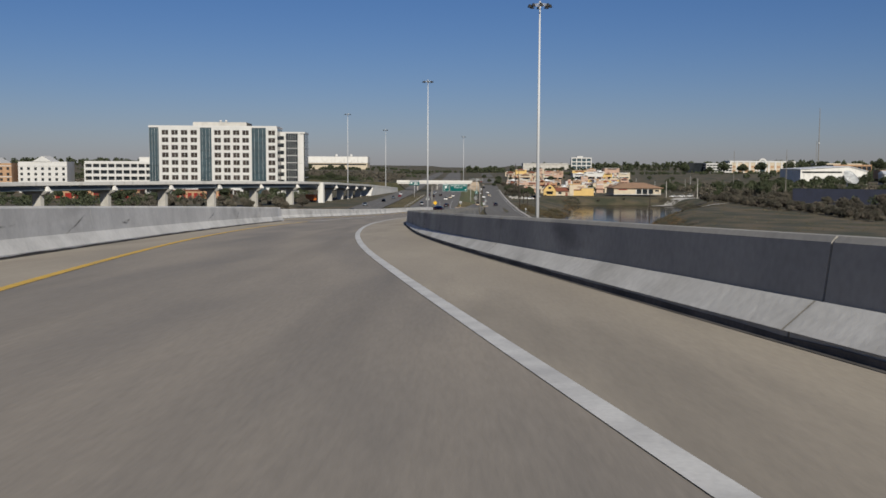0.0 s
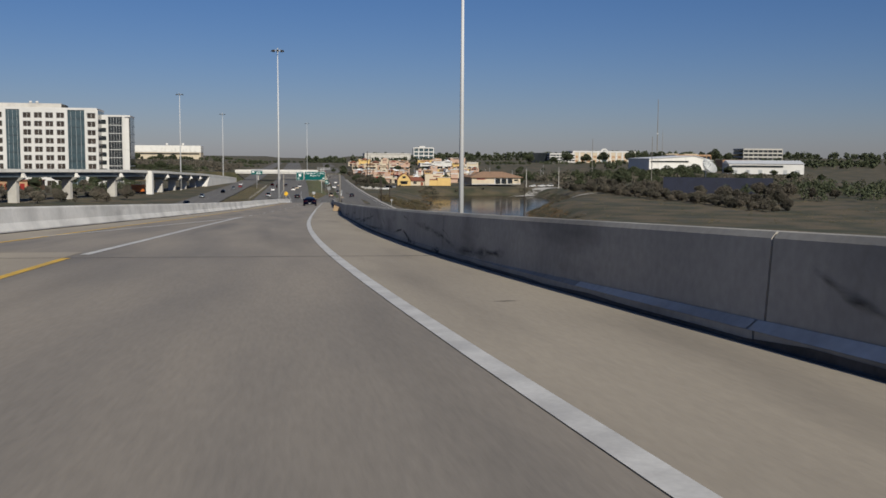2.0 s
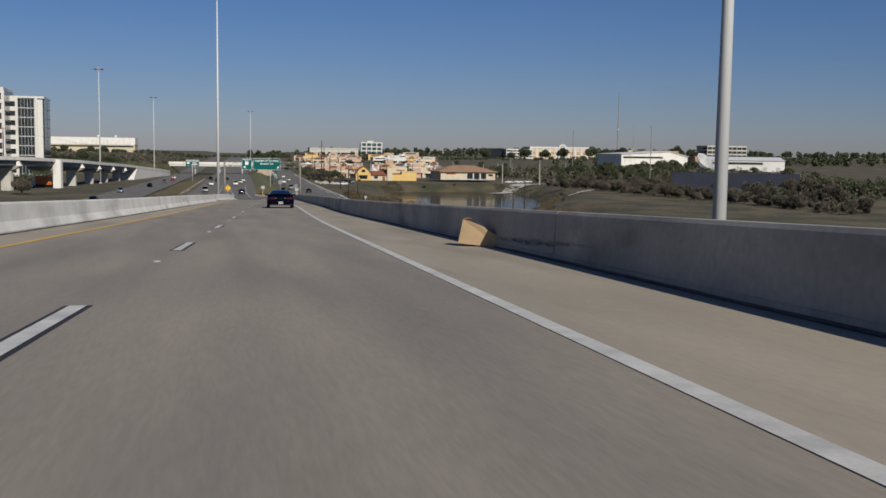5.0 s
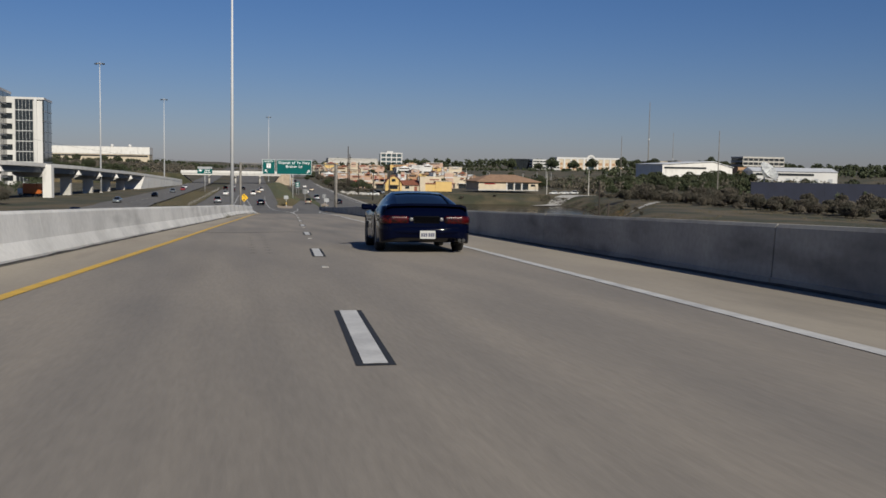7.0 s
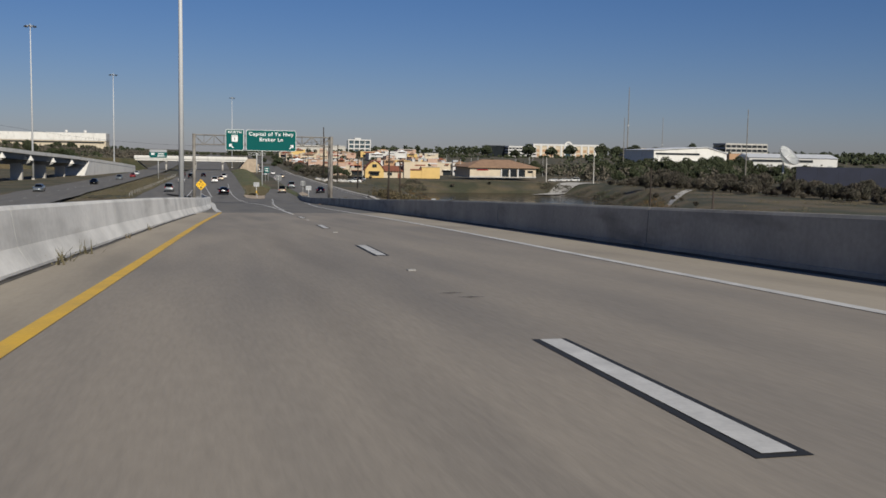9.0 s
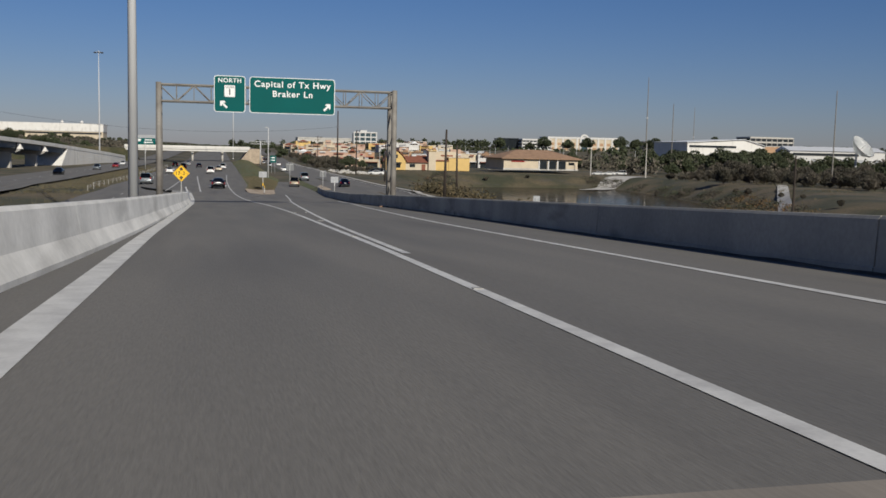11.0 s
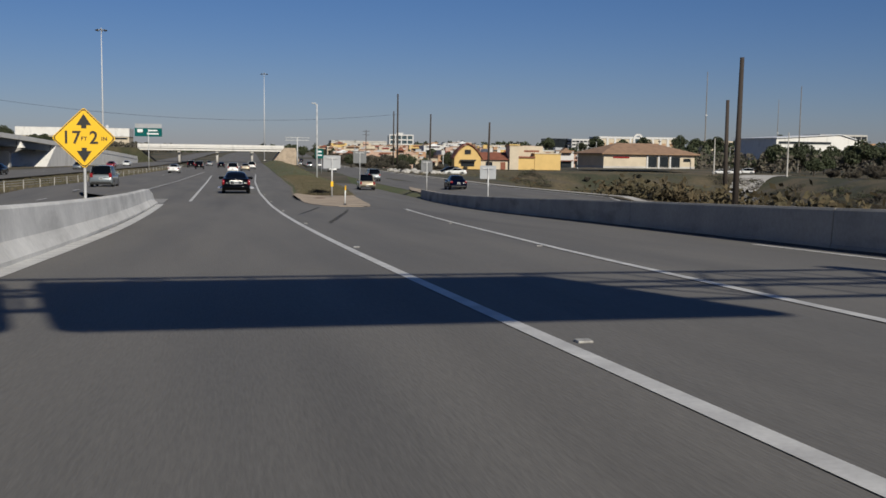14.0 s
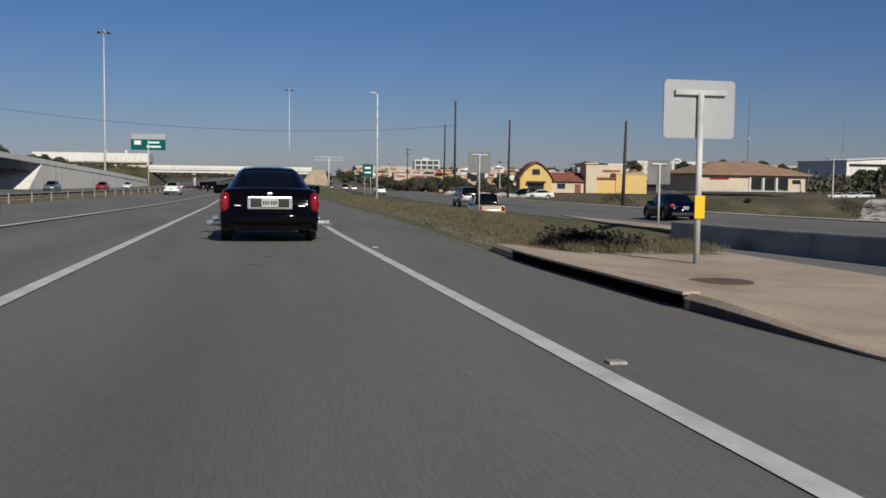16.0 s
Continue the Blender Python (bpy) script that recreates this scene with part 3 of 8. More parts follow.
for pts in (((-320.2, 0.15, 0.03, 0.7), (-321.2, 0.25, 0.05, 1.1), (-322.05, 0.31, 0.05, 1.3), (-322.8, 0.28, 0.06, 1.4), (-323.4, 0.18, 0.07, 1.4), (-324.2, 0.1, 0.06, 1.2), (-325.7, 0.05, 0.04, 0.8)),
            ((-324.3, 0.54, 0.05, 0.3), (-325.4, 0.52, 0.07, 0.55), (-326.6, 0.47, 0.08, 0.6), (-327.6, 0.41, 0.07, 0.6), (-328.6, 0.34, 0.05, 0.9), (-329.6, 0.22, 0.05, 0.9)),
            ((-328.2, 0.49, 0.025, 0.9), (-328.7, 0.43, 0.03, 1.0), (-329.1, 0.34, 0.025, 0.7)),
            ((-322.5, 0.66, 0.03, 0.8), (-323.0, 0.61, 0.04, 0.9), (-323.5, 0.56, 0.025, 0.6)),
            ((-327.2, 0.08, 0.04, 0.9), (-327.7, 0.1, 0.07, 1.3), (-328.15, 0.07, 0.08, 1.4))):
    smudge(right_barrier, 1, face_toe, pts, "scuffs on the outer barrier")
for y in [-430.9 + 11.4 * k for k in range(1, 41)]:
    # pale sealant in the joints of the outer barrier
    bm = bmesh.new()
    pr = face_toe(y)
    rows = [[bm.verts.new((right_barrier(y) + o + 0.012, y + d, surf(right_barrier(y), y) + h - 0.02)) for d in (-0.02, 0.02)] for o, h in pr[1:3]]
    bm.faces.new((rows[0][0], rows[0][1], rows[1][1], rows[1][0]))
    tagged(link_mesh("joint_seal", bm, WHITE_LINE), "pale sealant in a barrier joint", "joint seal", "barrier joint seals", "structure")


def grime(line, side, y0, y1, high, name="dark_strip"):
    """A dark strip in the angle between pavement and barrier, with a ragged upper edge."""
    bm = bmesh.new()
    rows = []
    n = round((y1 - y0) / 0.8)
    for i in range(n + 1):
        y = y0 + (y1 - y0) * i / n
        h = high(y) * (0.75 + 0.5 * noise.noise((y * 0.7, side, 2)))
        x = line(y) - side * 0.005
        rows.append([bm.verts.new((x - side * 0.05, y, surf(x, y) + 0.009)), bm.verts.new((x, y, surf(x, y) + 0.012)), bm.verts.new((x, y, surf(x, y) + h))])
    for a, b in zip(rows, rows[1:]):
        for j in range(2):
            bm.faces.new((a[j], b[j], b[j + 1], a[j + 1]))
    tagged(link_mesh(name, bm, DARK_STRIP), "dark strip along the foot of the barrier", "grime", "barrier grime", "structure")


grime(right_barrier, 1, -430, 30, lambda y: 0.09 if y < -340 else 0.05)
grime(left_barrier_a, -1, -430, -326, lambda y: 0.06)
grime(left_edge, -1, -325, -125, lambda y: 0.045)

# ---- freeway, frontage road and ground ----
fx = lambda y: 0.02 * y if y > 0 else 0.0
creek = table((-110, 46), (-60, 50), (-20, 54), (20, 61), (40, 69), (60, 79), (100, 93), (150, 102), (185, 104), (210, 105), soft=8)


def ground_z(x, y):
    if y > 20:
        base = road_z(y) - 0.35 + rise_z(y) * (y > 380) * max(step01((x - 0.055 * y - 35) / 60), step01((0.02 * y - 60 - x) / 110))
    else:
        base = -1.8
    g = base
    if x > 32:
        d = x - creek(y)
        if -110 < y < 215:
            fade = step01((y + 110) / 80) * step01((208 - y) / 24)
            left = 22 + 18 * step01((y - 10) / 70)
            g -= 7.2 * math.exp(-((d / left) ** 4 if d < 0 else (d / 33.0) ** 6)) * fade * step01((x - 32) / 6)
    g -= 0.9 * step01((x - 2) / 5) * step01((24 - x) / 6) * step01((y + 40) / 40) * step01((150 - y) / 60)
    far = math.hypot(x, y - 100)
    g += 6.5 * step01((abs(x) - 140) / 700) + 1.2 * noise.noise((x * 0.01, y * 0.01, 3)) * step01((far - 60) / 150)
    return g


def ground():
    bm = bmesh.new()
    xs = sorted(set([-4500, -3000, -2000, -1400, -1000, -800, -600, -450, -350, -280, -230, -190] + list(range(-160, 240, 8)) +
                    [260, 300, 350, 420, 500, 620, 800, 1000, 1400, 2000, 3000, 4500]))
    ys = sorted(set([-3000, -1500, -900, -600] + list(range(-460, 320, 8)) + [340, 370, 410, 460, 520, 600, 700, 850, 1000, 1250, 1500, 1900, 2500, 3300, 4700]))
    grid = [[bm.verts.new((x, y, ground_z(x, y))) for x in xs] for y in ys]
    for r, s in zip(grid, grid[1:]):
        for j in range(len(xs) - 1):
            bm.faces.new((r[j], r[j + 1], s[j + 1], s[j]))
    return tagged(link_mesh("ground", bm, GRASS, True), "dry autumn grass with bare patches", "ground", kind="structure")


ground()
lanes_z = lambda x, y: (road_z(y) if y > 20 else -1.24 - 0.012 * max(y, -40) * (y > -40)) - 0.04
tagged(sheet("road_northbound", lambda y: fx(y) - 15.5, lambda y: (fx(y) - 3.6 + (isl_l(y) - fx(y) + 3.9) * step01((y - 75) / 12)) if y > 30 else -7.0 + 3.4 * step01((y + 10) / 40), -420, 1500, lanes_z, ASPHALT, 10, 4),
       "grey asphalt freeway lanes", "road", kind="structure")
tagged(sheet("road_southbound", lambda y: fx(y) - 39.0, lambda y: fx(y) - 26.0, -420, 1500, lanes_z, ASPHALT, 10, 3), "grey asphalt freeway lanes", "road", kind="structure")
front_l = table((-420, 14.0), (-60, 14.5), (0, 15.5), (36, 17.2), (90, 19.0), (1500, 75), soft=5)
front_r = table((-420, 30.0), (0, 28.5), (80, 31.0), (200, 35.5), (1500, 92), soft=5)
front_z = lambda x, y: (road_z(y) - 0.55 if y > 40 else -2.0) + 0.1 - 0.03
tagged(sheet("road_frontage", front_l, front_r, -420, 1500, lambda x, y: max(front_z(x, y), ground_z(x, y) + 0.05), ASPHALT, 8, 4), "asphalt frontage road", "road", kind="structure")
tagged(sheet("creek", lambda y: creek(y) - 34, lambda y: creek(y) + 34, -90, 206, lambda x, y: -7.25, WATER, 4, 2), "still brown pond water that mirrors the bank", "water", kind="structure")


tagged(sheet("verge_frontage", lambda y: front_l(y) - 2.6, lambda y: front_l(y) + 0.1, 34, 200, lambda x, y: max(front_z(x, y), ground_z(x, y) + 0.05) - 0.01 - 0.75 * step01((front_l(y) - x) / 2.6), GRASS_GREEN, 6, 4),
       "narrow grass slope beside the frontage road", "grass", kind="structure")

# ---- vehicles ----
def interp(pts, v):
    return float(np.interp(v, [p[0] for p in pts], [p[1] for p in pts]))


def tyre_mesh(r, w):
    bm = bmesh.new()
    prof = [(r * 0.62, w / 2 - 0.02), (r * 0.72, w / 2), (r * 0.93, w / 2 - 0.005), (r, w / 2 - 0.035), (r, -w / 2 + 0.035), (r * 0.93, -w / 2 + 0.005), (r * 0.72, -w / 2), (r * 0.62, -w / 2 + 0.02)]
    n = 28
    rings = [[bm.verts.new((x, math.cos(a) * q, math.sin(a) * q)) for q, x in prof] for a in [2 * math.pi * i / n for i in range(n)]]
    for i in range(n):
        p, q = rings[i], rings[(i + 1) % n]
        for j in range(len(prof) - 1):
            bm.faces.new((p[j], p[j + 1], q[j + 1], q[j]))
    return bm


def rim_mesh(r, w, spokes=5):
    bm = bmesh.new()
    n = 30
    ro, ri, x0, x1 = r * 0.66, r * 0.56, w / 2 - 0.02, w / 2 - 0.1
    for i in range(n):
        a, b = 2 * math.pi * i / n, 2 * math.pi * (i + 1) / n
        q = lambda t, rad, x: bm.verts.new((x, math.cos(t) * rad, math.sin(t) * rad))
        bm.faces.new((q(a, ro, x0), q(b, ro, x0), q(b, ri, x0 - 0.01), q(a, ri, x0 - 0.01)))
        bm.faces.new((q(a, ri, x0 - 0.01), q(b, ri, x0 - 0.01), q(b, ri, x1), q(a, ri, x1)))
    for k in range(spokes):
        box(bm, x0 - 0.05, x0 - 0.015, -0.035, 0.035, 0.02, ri + 0.01, Matrix.Rotation(2 * math.pi * k / spokes + 0.3, 4, 'X'), 0.008)
    tube(bm, (x0 - 0.06, 0, 0), (x0 - 0.005, 0, 0), 0.06, 0.05, 16)
    bmesh.ops.create_circle(bm, cap_ends=True, segments=24, radius=ri, matrix=Matrix.Translation((x1, 0, 0)) @ Matrix.Rotation(math.pi / 2, 4, 'Y'))
    bmesh.ops.remove_doubles(bm, verts=bm.verts, dist=0.0005)
    return bm


def car(name, label, at, paint, length, width, wheelbase, top, plan, cabin, low=0.2, wheel_r=0.32, group="", category="car",
        lamps=(), spoiler=False, plate=None, mirrors=True, mirror_out=0.15, trim=(), rim_mat=None, mid=None, oval=(), sails=None, wraps=()):
    """A road vehicle, nose to +y. top: (y, height) of bonnet, waist and tail; plan: (y, half width); cabin: glass house as
    (y, height, half width at the waist, half width at the roof) stations."""
    top_ob = thing(name, label, category, group, at=at)
    h = length / 2
    ys = sorted(set([round(-h + length * i / 56, 4) for i in range(57)] + [-h + 0.02, h - 0.02]))
    axles = (-wheelbase / 2, wheelbase / 2)
    ra = wheel_r + 0.055
    bm = bmesh.new()
    rings = []
    for y in ys:
        w = interp(plan, y)
        zt = interp(top, y)
        end = min(1.0, (h - abs(y)) / 0.22)
        zb = low + (1 - end) * (0.16 if low > 0.19 else 0.1)
        zo = zb
        for a in axles:
            d = abs(y - a)
            if d < ra:
                zo = max(zo, wheel_r + math.sqrt(ra * ra - d * d))
        zs = min(zo, zt - 0.12)
        zm = max(mid or 0.55 * zt, zs + 0.04)
        zm = min(zm, zt - 0.08)
        half = [(0.0, zb + 0.02), (0.7 * w, zb + 0.02), (0.955 * w, zs), (0.985 * w, zs + 0.02), (w, zm), (0.985 * w, 0.5 * zm + 0.5 * zt),
                (0.93 * w, zt - 0.035), (0.8 * w, zt), (0.45 * w, zt + 0.015), (0.0, zt + 0.02)]
        ring = [(x, y, z) for x, z in half] + [(-x, y, z) for x, z in half[-2:0:-1]]
        rings.append([bm.verts.new(p) for p in ring])
    n = len(rings[0])
    for r, s in zip(rings, rings[1:]):
        for j in range(n):
            bm.faces.new((r[j], s[j], s[(j + 1) % n], r[(j + 1) % n]))
    # softly rounded ends
    for ring, dy in ((rings[0], -1), (rings[-1], 1)):
        zc = sum(v.co.z for v in ring) / n
        soft = [bm.verts.new((v.co.x * 0.955, v.co.y + dy * 0.016, zc + (v.co.z - zc) * 0.93)) for v in ring]
        for j in range(n):
            bm.faces.new((ring[j], soft[j], soft[(j + 1) % n], ring[(j + 1) % n]))
        bm.faces.new(soft)
    bmesh.ops.recalc_face_normals(bm, faces=bm.faces)
    part("body", bm, paint, top_ob, smooth=True)
    # glass house and roof skin
    bm = bmesh.new()
    rings = []
    for y, z, wb, wr in cabin:
        zb = interp(top, y) - 0.03
        z = max(z, zb + 0.012)
        half = [(wb, zb), (wb * 0.6 + wr * 0.4, zb + 0.45 * (z - zb)), (wr + 0.03, z - 0.07 * min(1, (z - zb) / 0.3)), (wr * 0.86, z - 0.012), (wr * 0.45, z + 0.008), (0, z + 0.012)]
        rings.append([bm.verts.new((x, y, q)) for x, q in half] + [bm.verts.new((-x, y, q)) for x, q in half[-2::-1]])
    n = len(rings[0])
    for r, s in zip(rings, rings[1:]):
        for j in range(n - 1):
            bm.faces.new((r[j], s[j], s[j + 1], r[j + 1]))
    bmesh.ops.recalc_face_normals(bm, faces=bm.faces)
    part("glasshouse", bm, CAR_GLASS, top_ob, "dark tinted glass", smooth=True)
    zmax = max(c[1] for c in cabin)
    roof = [c for c in cabin if c[1] > zmax - 0.12]
    bm = bmesh.new()
    rings = []
    for y, z, wb, wr in roof:
        half = [(wr + 0.045, z - 0.085), (wr * 0.87, z + 0.0), (wr * 0.45, z + 0.02), (0, z + 0.024)]
        rings.append([bm.verts.new((x, y, q)) for x, q in half] + [bm.verts.new((-x, y, q)) for x, q in half[-2::-1]])
    for r, s in zip(rings, rings[1:]):
        for j in range(len(r) - 1):
            bm.faces.new((r[j], s[j], s[j + 1], r[j + 1]))
    part("roof", bm, paint, top_ob, smooth=True)
    # pillars along the glass
    if sails:
        for sx in (-1, 1):
            bm = bmesh.new()
            rings = []
            for y in [sails[0] + (sails[1] - sails[0]) * i / 8 for i in range(9)]:
                z, wb, wr = (float(np.interp(y, [c[0] for c in cabin], [c[j] for c in cabin])) for j in (1, 2, 3))
                zb = interp(top, y) - 0.03
                z = max(z, zb + 0.012)
                f = min(1.0, (y - sails[0]) / (sails[1] - sails[0]))
                lo = zb + (z - zb) * 0.0
                hi = [(wb + 0.008, lo), (wb * 0.6 + wr * 0.4 + 0.01, zb + 0.45 * (z - zb)), (wr + 0.042, z - 0.06 * min(1, (z - zb) / 0.3)), (wr * 0.9, z + 0.006), (wr * 0.84, z + 0.006)]
                rings.append([bm.verts.new((sx * x, y, q)) for x, q in hi])
            for r, s in zip(rings, rings[1:]):
                for j in range(len(r) - 1):
                    bm.faces.new((r[j], s[j], s[j + 1], r[j + 1]))
            bmesh.ops.recalc_face_normals(bm, faces=bm.faces)
            part("rear_pillar", bm, paint, top_ob, smooth=True)
    for sx in (-1, 1):
        for i0, i1 in ([] if sails is None else [([i for i, c in enumerate(cabin) if c in roof][-1], len(cabin) - 1)]) or ((0, [i for i, c in enumerate(cabin) if c in roof][0]), ([i for i, c in enumerate(cabin) if c in roof][-1], len(cabin) - 1)):
            bm = bmesh.new()
            for a, b in zip(cabin[i0:i1], cabin[i0 + 1:i1 + 1]):
                pa = (sx * (a[3] + 0.03), a[0], max(a[1] - 0.06, interp(top, a[0]) - 0.02))
                pb = (sx * (b[3] + 0.03), b[0], max(b[1] - 0.06, interp(top, b[0]) - 0.02))
                tube(bm, pa, pb, 0.035 if sails is None else 0.024, None, 8)
            part("pillar", bm, paint, top_ob, smooth=True)
    # wheels
    tm, rm = tyre_mesh(wheel_r, 0.21), rim_mesh(wheel_r, 0.21)
    first = None
    for a in axles:
        ww = interp(plan, a) - 0.115
        for sx in (-1, 1):
            if first is None:
                tyre = part("wheel", tm, TYRE, top_ob, smooth=True)
                rim = part("rim", rm, rim_mat or ALLOY, tyre, "five-spoke alloy rim")
                first = (tyre.data, rim.data)
            else:
                tyre = new("wheel", first[0])
                tyre.parent = top_ob
                rim = new("rim", first[1])
                rim.parent = tyre
                rim["label"] = "five-spoke alloy rim"
            tyre.matrix_basis = pose(sx * ww, a, wheel_r, 0, 0, 0 if sx > 0 else 180)
    for nm, mt, x0, x1, y0, y1, z0, z1, lab in lamps:
        for sx in ((1, -1) if x0 > 0 else (1,)):
            bm = bmesh.new()
            a, b = sorted((sx * x0, sx * x1))
            if nm in oval:
                bmesh.ops.create_uvsphere(bm, u_segments=24, v_segments=12, radius=1.0)
                for v in bm.verts:
                    c = Vector([math.copysign(abs(q) ** 0.72, q) for q in v.co])
                    v.co = ((a + b) / 2 + c.x * (b - a) / 2, (y0 + y1) / 2 + c.y * (y1 - y0) / 2, (z0 + z1) / 2 + c.z * (z1 - z0) / 2)
            else:
                box(bm, a, b, y0, y1, z0, z1, None, min(0.02, (y1 - y0) * 0.3, (z1 - z0) * 0.3))
            part(nm, bm, mt, top_ob, lab, smooth=nm in oval)
    # lamp units that follow the curve of the tail
    for nm, mt, x0, x1, z0, z1, lab in wraps:
        rear = [(w, y) for y, w in plan if y < 0]
        for sx in (1, -1):
            bm = bmesh.new()
            rows = []
            for i in range(13):
                x = x0 + (x1 - x0) * i / 12
                y = max(-h - 0.012, float(np.interp(x, [q[0] for q in rear], [q[1] for q in rear])) - 0.012) if x > rear[0][0] - 0.04 else -h - 0.012
                e = min(1.0, min(i, 12 - i) / 1.5 + 0.35)
                zc, hz = (z0 + z1) / 2, (z1 - z0) / 2 * (0.72 + 0.28 * e)
                rows.append([bm.verts.new((sx * (x + (0.012 if x > 0.8 else 0)), y - d, zc + hz * q)) for d, q in ((-0.05, -1.0), (0.002, -0.94), (0.012, -0.6), (0.014, 0.0), (0.010, 0.6), (0.0, 0.94), (-0.05, 1.0))])
            for a, b in zip(rows, rows[1:]):
                for j in range(6):
                    bm.faces.new((a[j], a[j + 1], b[j + 1], b[j]))
            bm.faces.new(rows[0])
            bm.faces.new(rows[-1][::-1])
            bmesh.ops.recalc_face_normals(bm, faces=bm.faces)
            part(nm, bm, mt, top_ob, lab, smooth=True)
    if mirrors:
        yb = [c for c in cabin if c[1] > interp(top, c[0]) + 0.1][-1][0] + 0.02
        for sx in (-1, 1):
            bm = bmesh.new()
            w = interp(plan, yb)
            box(bm, w - 0.2 if sx > 0 else -w - mirror_out, w + mirror_out if sx > 0 else -w + 0.2, yb - 0.07, yb + 0.08, interp(top, yb) - 0.045, interp(top, yb) + 0.09 + (mirror_out - 0.15), None, 0.045)
            part("mirror", bm, paint, top_ob, smooth=True)
    if plate:
        px, py, pz = plate
        bm = bmesh.new()
        box(bm, px - 0.155, px + 0.155, py - 0.012, py + 0.02, pz - 0.08, pz + 0.08, None, 0.004)
        pl = part("number_plate", bm, PLATE, top_ob, "white number plate with plain bars")
        for bx, bw in ((-0.115, 0.03), (-0.07, 0.03), (-0.025, 0.03), (0.03, 0.032), (0.075, 0.032), (0.118, 0.03)):
            bm = bmesh.new()
            box(bm, px + bx - bw / 2, px + bx + bw / 2, py - 0.016, py - 0.011, pz - 0.04, pz + 0.035)
            part("plate_bar", bm, PLATE_INK, pl)
    if spoiler:
        bm = bmesh.new()
        sy = -h + 0.17
        pts = [(-0.82, -0.05), (-0.79, 0.01), (-0.7, 0.04), (-0.3, 0.055), (0.3, 0.055), (0.7, 0.04), (0.79, 0.01), (0.82, -0.05)]
        for a, b in zip(pts, pts[1:]):
            za, zb = interp(top, sy) + a[1], interp(top, sy) + b[1]
            v = [bm.verts.new(p) for p in ((a[0], sy - 0.15, za + 0.012), (b[0], sy - 0.15, zb + 0.012), (b[0], sy + 0.1, zb), (a[0], sy + 0.1, za),
                                           (a[0], sy - 0.15, za - 0.035), (b[0], sy - 0.15, zb - 0.035), (b[0], sy + 0.1, zb - 0.03), (a[0], sy + 0.1, za - 0.03))]
            for q in ((0, 1, 2, 3), (7, 6, 5, 4), (0, 4, 5, 1), (2, 6, 7, 3), (0, 3, 7, 4), (1, 5, 6, 2)):
                bm.faces.new([v[i] for i in q])
        bmesh.ops.remove_doubles(bm, verts=bm.verts, dist=0.001)
        part("spoiler", bm, paint, top_ob)
    for nm, mt, kind, args, lab in trim:
        bm = bmesh.new()
        if kind == "box":
            box(bm, *args, None, 0.01)
        else:
            tube(bm, *args)
        part(nm, bm, mt, top_ob, lab)
    return top_ob


def on_road(x, y, heading=0.0, height=surf, lift=0.0):
    """The pose of a vehicle that stands on the pavement, tilted with the grade."""
    z0, z1 = height(x, y - 1.3), height(x, y + 1.3)
    return pose(x, y, (z0 + z1) / 2 + lift, math.degrees(math.atan2(z1 - z0, 2.6)), 0, heading)


# dark blue coupe, standing in the outer lane
coupe = car("coupe", "glossy midnight blue sports coupe with rear spoiler", on_road(-2.30, -203.88, -3.1), PAINT_BLUE, 4.9, 1.88, 2.57,
            top=[(-2.45, 0.70), (-2.43, 0.78), (-2.35, 0.90), (-2.2, 0.955), (-1.8, 0.97), (-1.0, 0.93), (0.3, 0.89), (0.9, 0.88), (1.6, 0.79), (2.1, 0.68), (2.35, 0.56), (2.45, 0.44)],
            plan=[(-2.45, 0.74), (-2.41, 0.82), (-2.33, 0.875), (-2.15, 0.925), (-1.6, 0.945), (-1.0, 0.93), (0, 0.90), (1.0, 0.925), (1.4, 0.935), (1.9, 0.88), (2.25, 0.74), (2.45, 0.52)],
            cabin=[(-2.05, 0.955, 0.76, 0.64), (-1.7, 1.035, 0.79, 0.63), (-1.35, 1.12, 0.80, 0.61), (-1.0, 1.19, 0.81, 0.59), (-0.6, 1.235, 0.81, 0.57), (-0.2, 1.24, 0.81, 0.56),
                   (0.1, 1.21, 0.80, 0.56), (0.4, 1.12, 0.79, 0.58), (0.75, 0.99, 0.78, 0.62), (1.05, 0.9, 0.76, 0.66)],
            low=0.185, wheel_r=0.335, spoiler=True, plate=(0.02, -2.512, 0.37), mid=0.5, oval=("tail_lamp", "reversing_lamp", "bumper_roll"), sails=(-2.05, -0.75),
            wraps=(("tail_lamp", LAMP_SMOKED, 0.36, 0.90, 0.585, 0.745, "smoked red tail lamp"),),
            lamps=(("reversing_lamp", LAMP_DULL, 0.265, 0.345, -2.484, -2.40, 0.635, 0.715, "round clear reversing lamp"),
                   ("tail_panel", PAINT_BLACK, -0.27, 0.27, -2.472, -2.40, 0.59, 0.745, "gloss black centre panel"),
                   ("bumper_roll", PAINT_BLUE, -0.83, 0.83, -2.51, -2.2, 0.36, 0.535, "rounded bumper edge"),
                   ("side_vent", BLACK_TRIM, 0.9, 0.935, 0.72, 0.82, 0.42, 0.58, "")),
            trim=(("exhaust", BLACK_TRIM, "tube", ((0.74, -2.56, 0.265), (0.70, -2.1, 0.265), 0.035, 0.035, 12), "dark twin exhaust tip"),
                  ("exhaust", BLACK_TRIM, "tube", ((0.66, -2.56, 0.265), (0.62, -2.1, 0.265), 0.035, 0.035, 12), "dark twin exhaust tip")))

SEDAN_TOP = [(-2.6, 0.62), (-2.57, 0.86), (-2.5, 0.99), (-2.3, 1.03), (-1.5, 1.02), (-0.5, 0.97), (0.8, 0.95), (1.2, 0.95), (2.0, 0.86), (2.45, 0.76), (2.6, 0.6)]
